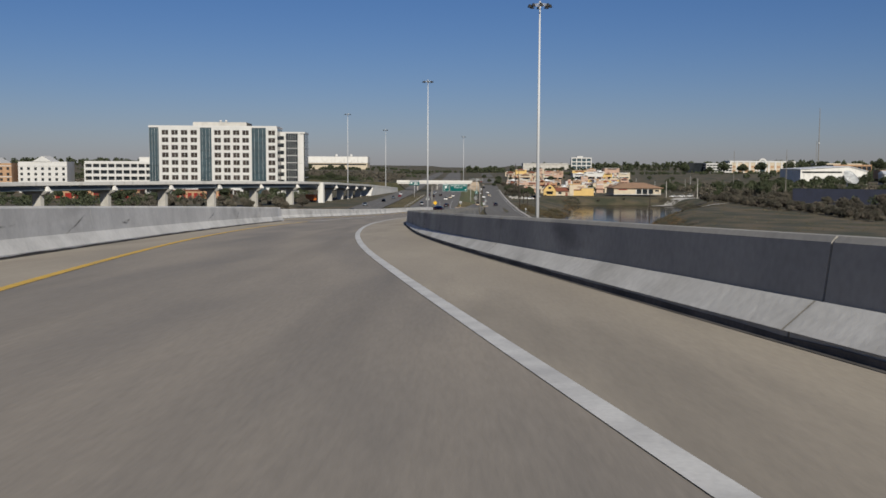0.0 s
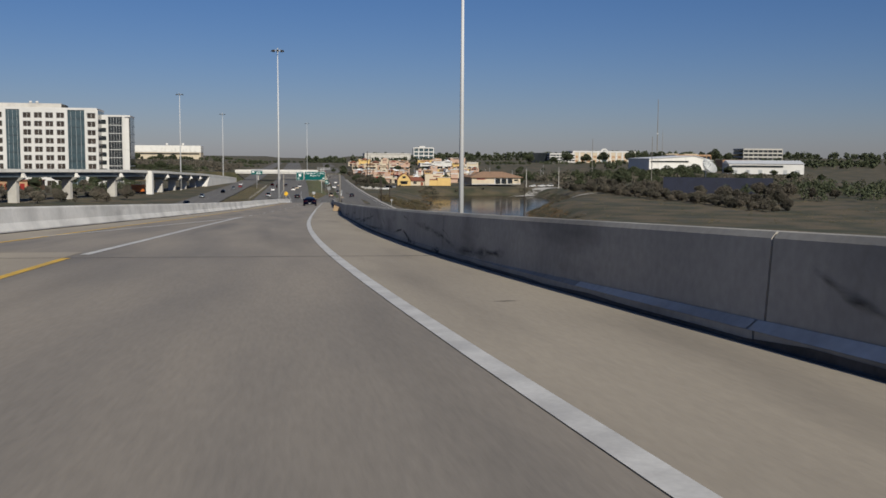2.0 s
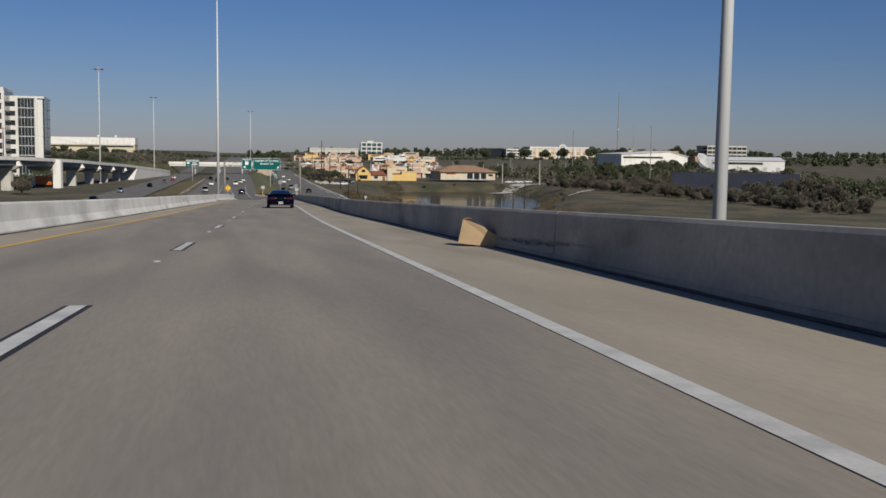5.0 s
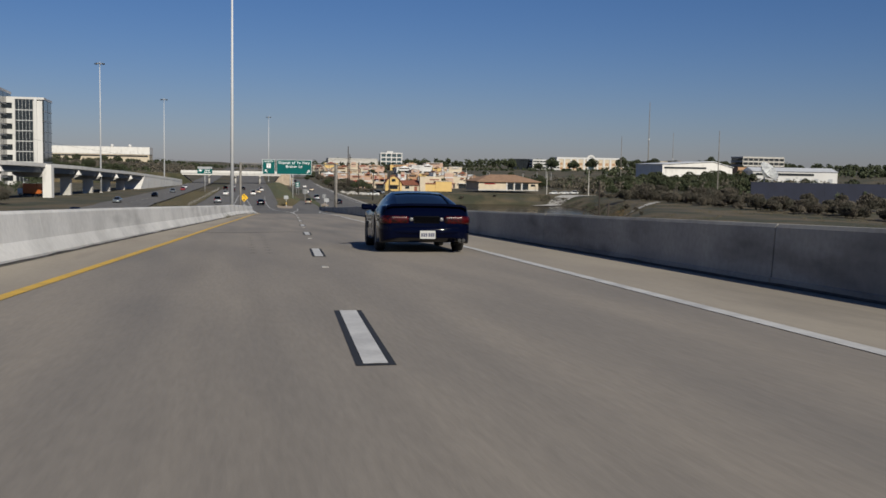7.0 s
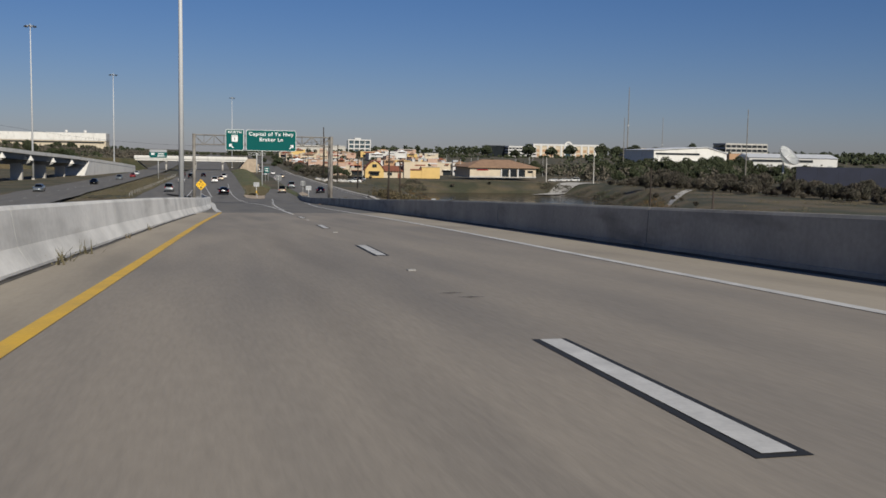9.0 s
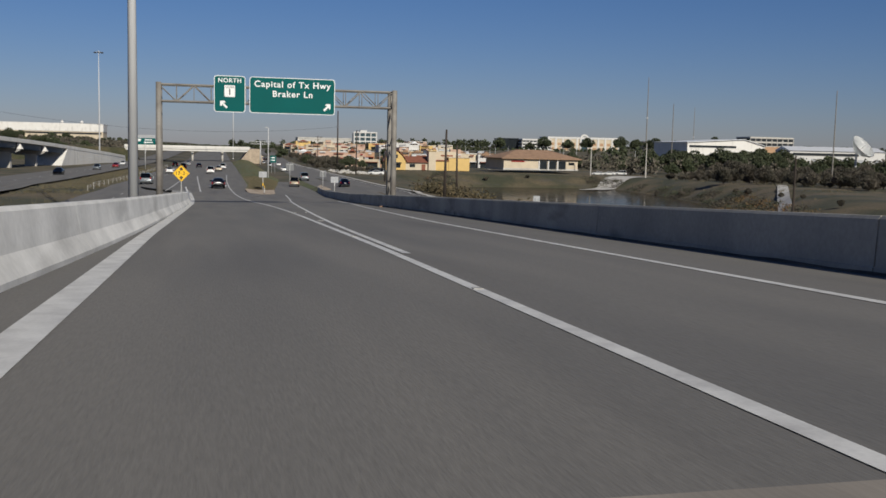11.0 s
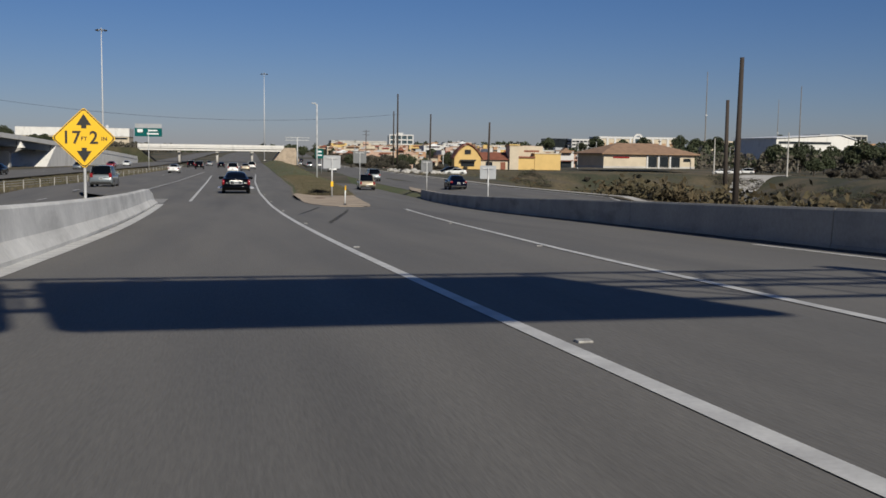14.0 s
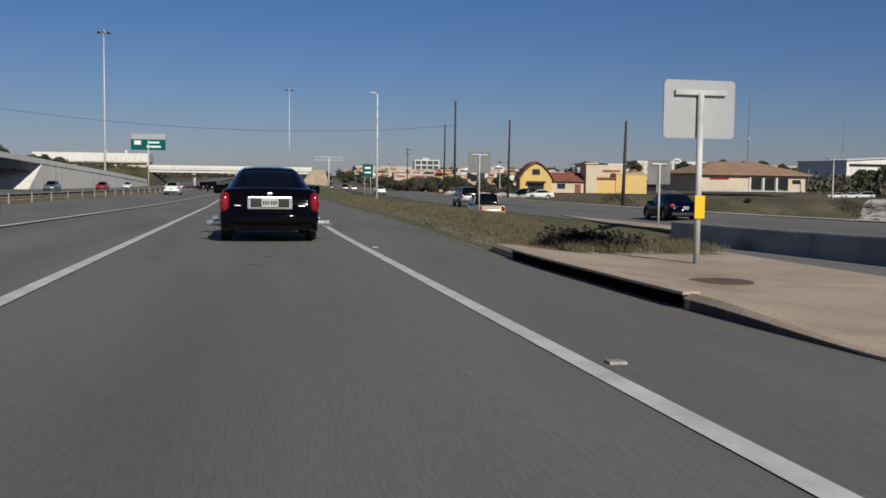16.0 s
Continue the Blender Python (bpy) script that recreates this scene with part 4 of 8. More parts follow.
SEDAN_PLAN = [(-2.6, 0.84), (-2.5, 0.91), (-2.2, 0.935), (-1, 0.95), (1, 0.95), (2.0, 0.92), (2.4, 0.84), (2.6, 0.66)]
SEDAN_CABIN = [(-1.95, 1.03, 0.80, 0.61), (-1.7, 1.15, 0.82, 0.59), (-1.4, 1.29, 0.83, 0.57), (-1.05, 1.415, 0.84, 0.56), (-0.6, 1.455, 0.85, 0.56), (0.0, 1.455, 0.85, 0.56),
               (0.35, 1.40, 0.85, 0.57), (0.8, 1.22, 0.84, 0.61), (1.25, 0.97, 0.82, 0.72)]
sedan = car("sedan", "glossy black luxury sedan with chrome trim", on_road(0.35, 21.5, 0.0), PAINT_BLACK, 5.2, 1.9, 2.93, SEDAN_TOP, SEDAN_PLAN, SEDAN_CABIN,
            wheel_r=0.33, mirror_out=0.21, plate=(0, -2.652, 0.755), rim_mat=CHROME, sails=(-1.95, -1.2), oval=("tail_lamp", "rear_bumper"),
            lamps=(("tail_lamp", LAMP_RED, 0.735, 0.93, -2.63, -2.30, 0.56, 0.95, "tall red tail lamp"),
                   ("chrome_surround", CHROME, -0.42, 0.42, -2.632, -2.5, 0.63, 0.87, "chrome number plate surround"),
                   ("plate_recess", BLACK_TRIM, -0.36, 0.36, -2.642, -2.5, 0.665, 0.835, ""),
                   ("badge", CHROME, -0.05, 0.05, -2.61, -2.5, 0.895, 0.945, "small chrome badge"),
                   ("lettering_bar", CHROME, 0.53, 0.66, -2.63, -2.5, 0.685, 0.705, ""),
                   ("rear_bumper", PAINT_BLACK, -0.93, 0.93, -2.70, -2.2, 0.27, 0.62, "black rear bumper"),
                   ),
            trim=[(nm, CHROME, "tube", ((sx * x0, sy * 1.465, 0.345), (sx * x1, sy * 1.465, 0.345), r0, r1, 14), lab) for sx in (-1, 1) for sy in (-1, 1)
                  for nm, x0, x1, r0, r1, lab in (("hub_spike", 0.88, 1.16, 0.085, 0.045, "long chrome wire-wheel hub"), ("hub_cap", 1.12, 1.2, 0.075, 0.06, "chrome hub cap"))])

VAN_TOP = [(-2.3, 0.75), (-2.27, 0.95), (-2.2, 1.02), (1.2, 1.02), (1.6, 0.98), (2.1, 0.82), (2.3, 0.6)]
VAN_PLAN = [(-2.3, 0.86), (-2.1, 0.93), (1.4, 0.93), (2.0, 0.86), (2.3, 0.66)]
VAN_CABIN = [(-2.22, 1.1, 0.86, 0.80), (-2.1, 1.55, 0.87, 0.72), (-1.9, 1.72, 0.88, 0.70), (-0.5, 1.76, 0.89, 0.70), (0.3, 1.72, 0.88, 0.70), (0.9, 1.45, 0.87, 0.72), (1.6, 1.02, 0.84, 0.76)]
HATCH_TOP = [(-2.1, 0.7), (-2.05, 0.92), (-1.8, 0.97), (0.8, 0.92), (1.6, 0.82), (2.1, 0.6)]
HATCH_PLAN = [(-2.1, 0.78), (-1.9, 0.86), (1.3, 0.87), (1.9, 0.78), (2.1, 0.6)]
HATCH_CABIN = [(-1.9, 0.98, 0.76, 0.62), (-1.5, 1.3, 0.78, 0.58), (-1.1, 1.42, 0.79, 0.57), (-0.2, 1.45, 0.79, 0.57), (0.2, 1.4, 0.79, 0.58), (0.9, 0.95, 0.78, 0.64)]
TAIL = lambda L, z0, z1: (("tail_lamp", LAMP_RED, 0.62, 0.84, -L / 2 - 0.03, -L / 2 + 0.2, z0, z1, "red tail lamp"), ("rear_bumper", BLACK_TRIM, -0.75, 0.75, -L / 2 - 0.03, -L / 2 + 0.1, 0.3, 0.45, ""))


def simple_car(kind, paint, colour, at, group):
    if kind == "minivan":
        return car("minivan", colour + " minivan on the freeway", at, paint, 4.6, 1.86, 2.8, VAN_TOP, VAN_PLAN, VAN_CABIN, group=group, lamps=TAIL(4.6, 0.8, 1.15), plate=(0, -2.32, 0.7))
    if kind == "suv":
        return car("sport_utility_vehicle", colour + " sport utility vehicle on the road", at, paint, 4.6, 1.86, 2.8, VAN_TOP, VAN_PLAN, VAN_CABIN, low=0.3, wheel_r=0.36, group=group,
                   lamps=TAIL(4.6, 0.8, 1.05), plate=(0, -2.32, 0.75))
    if kind == "hatchback":
        return car("hatchback", colour + " small hatchback on the road", at, paint, 4.2, 1.74, 2.55, HATCH_TOP, HATCH_PLAN, HATCH_CABIN, wheel_r=0.3, group=group, lamps=TAIL(4.2, 0.7, 0.85), plate=(0, -2.12, 0.6))
    if kind == "pickup":
        ob = car("pickup_truck", colour + " pickup truck on the exit road", at, paint, 5.3, 1.9, 3.3,
                 [(-2.65, 0.75), (-2.62, 0.98), (-0.6, 1.0), (1.2, 1.0), (2.2, 0.92), (2.65, 0.7)], [(-2.65, 0.9), (1.8, 0.93), (2.65, 0.72)],
                 [(-0.75, 1.05, 0.86, 0.8), (-0.65, 1.55, 0.86, 0.7), (-0.4, 1.7, 0.87, 0.69), (0.4, 1.7, 0.87, 0.69), (0.7, 1.55, 0.86, 0.7), (1.3, 1.0, 0.85, 0.76)],
                 low=0.32, wheel_r=0.36, group=group, lamps=TAIL(5.3, 0.65, 0.95), plate=(0, -2.69, 0.55))
        bm = bmesh.new()
        box(bm, -0.72, 0.72, -2.5, -0.85, 1.0, 1.022)
        part("cargo_bed", bm, BLACK_TRIM, ob, "dark open cargo bed")
        return ob
    return car("sedan", colour + " sedan on the road", at, paint, 4.8, 1.8, 2.75, [(y * 0.92, z) for y, z in SEDAN_TOP], [(y * 0.92, w * 0.95) for y, w in SEDAN_PLAN],
               [(y * 0.92, z, a * 0.95, b * 0.95) for y, z, a, b in SEDAN_CABIN], group=group, lamps=TAIL(4.8, 0.72, 0.9), plate=(0, -2.42, 0.7))


north, south, side = "cars on the northbound lanes", "cars on the southbound lanes", "cars on the frontage road"
for kind, paint, colour, x, y, hd, grp in (
        ("minivan", PAINT_SILVER, "silver-blue", -10.2, 38, -1, north), ("sedan", PAINT_WHITE, "white", -8.8, 118, -1, north),
        ("suv", PAINT_BLACK, "black", -6.5, 176, -1, north), ("minivan", PAINT_WHITE, "white", 0.5, 123, -1, north),
        ("suv", PAINT_WHITE, "white", 4.9, 185, -1, north), ("sedan", PAINT_TAN, "tan", 3.0, 153, -1, north), ("sedan", PAINT_BLACK, "dark", -2.1, 208, -1, north),
        ("minivan", PAINT_BLACK, "dark", -9.5, 210, -1, north), ("sedan", PAINT_SILVER, "silver", -6, 260, -1, north),
        ("sedan", PAINT_SILVER, "silver", -34.5, 32, 179, south), ("sedan", PAINT_BLACK, "dark", -30.0, 92, 179, south), ("hatchback", PAINT_SILVER, "grey", -28, 150, 179, south),
        ("sedan", PAINT_RED, "dark red", -26, 185, 179, south), ("sedan", PAINT_WHITE, "white", -27.5, 235, 179, south), ("suv", PAINT_BLACK, "black", -33.8, -40, 179, south)):
    simple_car(kind, paint, colour, on_road(x, y, hd, lanes_z), grp)
fz = lambda x, y: max(front_z(x, y), ground_z(x, y) + 0.05)
for kind, paint, colour, x, y, hd in (("sedan", PAINT_BLUE, "dark blue", 22.6, 51, -4), ("suv", PAINT_SILVER, "grey", 19.6, 90, -2), ("sedan", PAINT_WHITE, "white", 22.5, 175, -2),
                                      ("sedan", PAINT_TAN, "tan", 27.5, 215, -2), ("minivan", PAINT_SILVER, "silver", 24, 260, -2), ("sedan", PAINT_WHITE, "white", 30.5, 300, -2),
                                      ("hatchback", PAINT_SILVER, "silver", 27.0, 345, -2)):
    simple_car(kind, paint, colour, on_road(x, y, hd, fz), side)
for kind, paint, colour, x, y, hd in (("sedan", PAINT_WHITE, "white", 29.5, 395, -2), ("sedan", PAINT_BLACK, "dark", 33.5, 430, -2), ("suv", PAINT_SILVER, "grey", 31.0, 470, -2), ("sedan", PAINT_TAN, "tan", 36.0, 505, -2),
                                      ("sedan", PAINT_WHITE, "white", 33.5, 560, -2), ("minivan", PAINT_RED, "dark red", 38.5, 610, -2), ("sedan", PAINT_WHITE, "white", 37.0, 660, -2)):
    simple_car(kind, paint, colour, on_road(x, y, hd, fz), side)
for kind, paint, colour, x, y, hd in (("sedan", PAINT_WHITE, "white parked", 47.5, 160, 80), ("suv", PAINT_BLACK, "black parked", 52.0, 186, 85), ("sedan", PAINT_SILVER, "silver parked", 55.0, 196, 85),
                                      ("hatchback", PAINT_WHITE, "white parked", 142, 222, 70), ("sedan", PAINT_WHITE, "white parked", 148, 225, 70), ("suv", PAINT_WHITE, "white parked", 154, 228, 70)):
    simple_car(kind, paint, colour, pose(x, y, ground_z(x, y) + 0.02, 0, 0, hd), "parked cars")
simple_car("pickup", PAINT_TAN, "light tan", on_road(15.0, 63, -4, lambda x, y: surf(x, y) + 0.02), side)


def box_truck(x, y, heading):
    ob = thing("box_truck", "orange delivery truck under the flyover", "truck", at=pose(x, y, ground_z(x, y), 0, 0, heading))
    for nm, mt, a, lab in (("cargo_box", PAINT_ORANGE, (-1.25, 1.25, -3.6, 1.6, 1.0, 3.9), "tall orange cargo box"), ("cab", PAINT_WHITE, (-1.1, 1.1, 1.75, 3.6, 0.6, 2.5), "white cab"),
                           ("windscreen", CAR_GLASS, (-1.0, 1.0, 3.56, 3.63, 1.6, 2.35), ""), ("chassis", BLACK_TRIM, (-0.9, 0.9, -3.5, 3.5, 0.55, 1.0), "")):
        bm = bmesh.new()
        box(bm, *a, None, 0.05)
        part(nm, bm, mt, ob, lab)
    for sx in (-1, 1):
        for yy in (-2.3, 2.6):
            w = part("wheel", tyre_mesh(0.48, 0.28), TYRE, ob, smooth=True)
            w.matrix_basis = pose(sx * 1.0, yy, 0.48)


box_truck(-66.0, 91.0, 60)

# ---- signs, gantry, poles ----
def lettering(name, text, size, m, material, parent, wide=1.0):
    cu = bpy.data.curves.new(name, 'FONT')
    cu.body, cu.size, cu.align_x, cu.align_y, cu.extrude = text, size, 'CENTER', 'CENTER', 0.004
    cu.offset, cu.space_character = size * 0.018, 1.14
    tmp = bpy.data.objects.new(name, cu)
    scene.collection.objects.link(tmp)
    me = bpy.data.meshes.new_from_object(tmp.evaluated_get(bpy.context.evaluated_depsgraph_get()))
    bpy.data.objects.remove(tmp)
    bpy.data.curves.remove(cu)
    me.transform(Matrix.Diagonal((wide, 1, 1, 1)))
    # one mesh a word: split where the gap between letters is as wide as a space
    cols = sorted((min(me.vertices[i].co.x for i in p.vertices), max(me.vertices[i].co.x for i in p.vertices), p.index) for p in me.polygons)
    words, reach = [[]], cols[0][1]
    for a, b, i in cols:
        if a - reach > 0.25 * size * wide:
            words.append([])
        words[-1].append(i)
        reach = max(reach, b)
    for w in words:
        ids = sorted({v for i in w for v in me.polygons[i].vertices})
        at = {v: k for k, v in enumerate(ids)}
        word = bpy.data.meshes.new(name)
        word.from_pydata([tuple(me.vertices[v].co) for v in ids], [], [[at[v] for v in me.polygons[i].vertices] for i in w])
        word.materials.append(material)
        ob = new(name, word)
        ob.parent = parent
        ob.matrix_basis = m
    bpy.data.meshes.remove(me)


def rounded(bm, w, h, r, y0, y1, n=5):
    """A rounded board in the x-z plane, centred, from y0 to y1."""
    pts = []
    for cx, cz, a0 in ((w / 2 - r, h / 2 - r, 0), (-w / 2 + r, h / 2 - r, 90), (-w / 2 + r, -h / 2 + r, 180), (w / 2 - r, -h / 2 + r, 270)):
        for i in range(n + 1):
            a = radians(a0 + 90 * i / n)
            pts.append((cx + r * math.cos(a), cz + r * math.sin(a)))
    f = [bm.verts.new((x, y0, z)) for x, z in pts]
    b = [bm.verts.new((x, y1, z)) for x, z in pts]
    bm.faces.new(f)
    bm.faces.new(b[::-1])
    for i in range(len(pts)):
        j = (i + 1) % len(pts)
        bm.faces.new((f[i], b[i], b[j], f[j]))
    bmesh.ops.recalc_face_normals(bm, faces=bm.faces)


def arrow(bm, m, s=1.0, y=0.0):
    """A broad arrow in the x-z plane that points up before m is applied."""
    pts = [(-0.09, -0.42), (0.09, -0.42), (0.09, 0.08), (0.27, 0.0), (0.27, 0.16), (0, 0.42), (-0.27, 0.16), (-0.27, 0.0), (-0.09, 0.08)]
    vs = [bm.verts.new(m @ Vector((x * s, y, z * s))) for x, z in pts]
    bm.faces.new((vs[0], vs[1], vs[2], vs[8]))
    bm.faces.new((vs[8], vs[2], vs[3], vs[4], vs[5], vs[6], vs[7]))


def guide_sign(name, label, x0, x1, z0, z1, y, lines, arrow_at, turn, shield=False):
    ob = thing(name, label, "road sign", "gantry signs", at=pose((x0 + x1) / 2, y, (z0 + z1) / 2))
    w, h = x1 - x0, z1 - z0
    bm = bmesh.new()
    rounded(bm, w, h, 0.2, 0.0, 0.05)
    part("border", bm, SIGN_WHITE, ob, "white sign border")
    bm = bmesh.new()
    rounded(bm, w - 0.09, h - 0.09, 0.17, -0.006, 0.0)
    part("panel", bm, SIGN_GREEN, ob, "green reflective panel")
    for text, size, z, wide in lines:
        lettering("lettering", text, size, pose(0, -0.012, z, 90, 0, 0), SIGN_WHITE, ob, wide)
    bm = bmesh.new()
    arrow(bm, Matrix.Translation((arrow_at[0], -0.014, arrow_at[1])) @ Matrix.Rotation(radians(turn), 4, 'Y'), 0.8)
    part("arrow", bm, SIGN_WHITE, ob, "white arrow")
    if shield:
        bm = bmesh.new()
        rounded(bm, 0.72, 0.8, 0.05, -0.02, -0.008)
        sh = part("shield", bm, SIGN_WHITE, ob, "white square route shield")
        sh.location = (0, 0, 0.2)
        lettering("route_number", "1", 0.55, pose(0, -0.025, -0.08, 90, 0, 0), SIGN_BLACK, sh)
        lettering("route_word", "LOOP", 0.2, pose(0, -0.025, 0.27, 90, 0, 0), SIGN_BLACK, sh)
    return ob


guide_sign("guide_sign", "green overhead sign with two white lines and arrow", 1.1, 7.1, 7.2, 9.72, -51.75,
           (("Capital of Tx Hwy", 0.60, 0.76, 1.04), ("Braker Ln", 0.60, 0.1, 1.04)), (2.45, -0.72), 45)
guide_sign("guide_sign", "narrow green overhead sign with route shield and arrow", -1.32, 0.82, 7.2, 9.72, -51.75,
           (("NORTH", 0.42, 0.92, 1.0),), (-0.42, -0.72), -45, True)


def gantry():
    ob = thing("sign_gantry", "grey galvanised steel truss gantry over the ramp", "sign gantry")
    y0, y1 = -51.45, -50.25
    zt, zb = 9.0, 7.86
    xl, xr = -5.02, 11.45
    for y in (y0, y1):
        for z in (zt, zb):
            bm = bmesh.new()
            tube(bm, (xl, y, z), (xr, y, z), 0.065, None, 8)
            part("chord", bm, GANTRY_STEEL, ob)
        n = 14
        for i in range(n):
            bm = bmesh.new()
            a, b = xl + (xr - xl) * i / n, xl + (xr - xl) * (i + 1) / n
            tube(bm, (a, y, zb if i % 2 else zt), (b, y, zt if i % 2 else zb), 0.035, None, 6)
            part("truss_diagonal", bm, GANTRY_STEEL, ob)
            bm = bmesh.new()
            tube(bm, (b, y, zb), (b, y, zt), 0.03, None, 6)
            part("truss_upright", bm, GANTRY_STEEL, ob)
    for x, zg in ((xl, -1.9), (xr, -1.9)):
        for y in (y0 - 0.25, y1 + 0.25):
            bm = bmesh.new()
            tube(bm, (x, y, zg), (x, y, zt + 0.12), 0.22, 0.19, 14)
            part("leg", bm, GANTRY_STEEL, ob, smooth=True)
        k = 7
        for i in range(k):
            bm = bmesh.new()
            za, zc = zg + 1.5 + (zt - zg - 1.5) * i / k, zg + 1.5 + (zt - zg - 1.5) * (i + 1) / k
            a, b = (y0 - 0.25, y1 + 0.25) if i % 2 else (y1 + 0.25, y0 - 0.25)
            tube(bm, (x, a, za), (x, b, zc), 0.05, None, 6)
            part("leg_brace", bm, GANTRY_STEEL, ob)
    for x in (-0.9, 0.4, 2.0, 4.1, 6.2):
        bm = bmesh.new()
        box(bm, x - 0.05, x + 0.05, -51.72, -51.5, 7.3, 9.6)
        part("sign_bracket", bm, GANTRY_STEEL, ob)
    return ob


gantry()


def diamond():
    ob = thing("clearance_sign", "yellow diamond clearance sign with black arrows", "road sign", at=pose(-4.07, -18.84, 1.93, 0, 0, 2))
    s = 1.22
    for nm, mt, k, ya, yb in (("border", SIGN_BLACK, s * 0.97, -0.004, 0.004), ("back", SIGN_YELLOW, s, 0.0, 0.03), ("panel", SIGN_YELLOW, s * 0.93, -0.008, -0.002)):
        bm = bmesh.new()
        rounded(bm, k, k, 0.08, ya, yb)
        bmesh.ops.transform(bm, matrix=Matrix.Rotation(math.pi / 4, 4, 'Y'), verts=bm.verts)
        part(nm, bm, mt, ob)
    lettering("lettering", "17", 0.5, pose(-0.34, -0.014, 0.0, 90, 0, 0), SIGN_BLACK, ob, 0.95)
    lettering("lettering", "2", 0.5, pose(0.26, -0.014, 0.0, 90, 0, 0), SIGN_BLACK, ob, 0.95)
    lettering("lettering", "FT", 0.15, pose(0.0, -0.014, -0.02, 90, 0, 0), SIGN_BLACK, ob)
    lettering("lettering", "IN", 0.15, pose(0.54, -0.014, -0.02, 90, 0, 0), SIGN_BLACK, ob)
    for sg in (1, -1):
        bm = bmesh.new()
        vs = [bm.verts.new((x, -0.014, sg * z)) for x, z in ((-0.2, 0.36), (0.2, 0.36), (0.0, 0.68))]
        bm.faces.new(vs)
        vs = [bm.verts.new((x, -0.014, sg * z)) for x, z in ((-0.07, 0.27), (0.07, 0.27), (0.07, 0.365), (-0.07, 0.365))]
        bm.faces.new(vs)
        part("arrow", bm, SIGN_BLACK, ob)
    bm = bmesh.new()
    tube(bm, (0, 0.06, -3.2), (0, 0.06, 0.6), 0.04, None, 10)
    part("post", bm, STEEL, ob)
    return ob


diamond()


def high_mast(x, y, z_top, z0, label="tall galvanised high-mast light with lamp ring"):
    ob = thing("high_mast_light", label, "light mast", "high masts", at=pose(x, y, z0))
    hgt = z_top - z0
    bm = bmesh.new()
    tube(bm, (0, 0, 0), (0, 0, hgt), 0.34, 0.11, 16)
    part("shaft", bm, MAST_STEEL, ob, smooth=True)
    bm = bmesh.new()
    tube(bm, (0, 0, 0), (0, 0, 0.5), 0.6, 0.45, 16)
    part("base_plate", bm, PALE_CONCRETE, ob)
    bm = bmesh.new()
    for i in range(16):
        a, b = 2 * math.pi * i / 16, 2 * math.pi * (i + 1) / 16
        tube(bm, (math.cos(a) * 1.2, math.sin(a) * 1.2, hgt - 0.35), (math.cos(b) * 1.2, math.sin(b) * 1.2, hgt - 0.35), 0.06, None, 6)
    for i in range(4):
        a = math.pi / 2 * i
        tube(bm, (0, 0, hgt - 0.3), (math.cos(a) * 1.2, math.sin(a) * 1.2, hgt - 0.35), 0.05, None, 6)
    tube(bm, (0, 0, hgt), (0, 0, hgt + 0.25), 0.2, 0.12, 10)
    part("lamp_ring", bm, STEEL, ob)
    for i in range(8):
        a = math.pi / 4 * i
        bm = bmesh.new()
        tube(bm, (math.cos(a) * 1.55, math.sin(a) * 1.55, hgt - 0.72), (math.cos(a) * 1.55, math.sin(a) * 1.55, hgt - 0.28), 0.36, 0.16, 12)
        part("luminaire", bm, BLACK_TRIM, ob, "round dark floodlight head")
    return ob


for x, y, zt in ((13.2, -238.2, 41.2), (-6.42, -56.8, 44.5), (-52.7, 147.6, 43.6), (-40.2, 291.5, 40.1), (17.1, 458.0, 40.2)):
    high_mast(x, y, zt, ground_z(x, y) - 0.1)


def utility_pole(x, y, z_top, r=0.15, arms=0, label="dark wooden utility pole"):
    z0 = ground_z(x, y) - 0.2
    ob = thing("utility_pole", label, "utility pole", "roadside poles", at=pose(x, y, z0, 0.6 * math.sin(x), 0.8 * math.cos(y), 0))
    bm = bmesh.new()
    tube(bm, (0, 0, 0), (0, 0, z_top - z0), r * 1.25, r * 0.8, 10)
    part("pole", bm, WOOD_POLE, ob, smooth=True)
    for k in range(arms):
        bm = bmesh.new()
        zz = z_top - z0 - 0.5 - k * 1.2
        box(bm, -1.2, 1.2, -0.06, 0.06, zz - 0.06, zz + 0.06, None, 0.01)
        part("crossarm", bm, WOOD_POLE, ob)
    return ob


for x, y, zt, r, a in ((39.0, 100.2, 6.5, 0.16, 0), (41.1, 156.5, 9.8, 0.17, 0), (43.0, 208.9, 16.9, 0.22, 0), (47.9, 246, 14.0, 0.2, 0), (29.8, 6.4, 7.6, 0.16, 0), (33.8, 15.2, 5.6, 0.14, 0),
                       (58, -62, 3.2, 0.16, 0), (47, 300, 9.5, 0.15, 2)):
    utility_pole(x, y, zt, r, a)


def street_light(x, y, z_top, arm=2.2, side=-1):
    z0 = ground_z(x, y) - 0.1
    ob = thing("street_light", "slim grey steel street light pole", "street lamp", "roadside poles", at=pose(x, y, z0))
    bm = bmesh.new()
    tube(bm, (0, 0, 0), (0, 0, z_top - z0), 0.15, 0.08, 12)
    part("pole", bm, STEEL, ob, smooth=True)
    bm = bmesh.new()
    tube(bm, (0, 0, z_top - z0 - 0.15), (side * arm, 0, z_top - z0 + 0.1), 0.045, 0.03, 8)
    part("arm", bm, STEEL, ob)
    bm = bmesh.new()
    box(bm, side * arm - 0.35, side * arm + 0.35, -0.12, 0.12, z_top - z0 + 0.04, z_top - z0 + 0.18, None, 0.04)
    part("lamp_head", bm, STEEL, ob)
    return ob


street_light(12.9, 103.0, 8.8, 0.5)


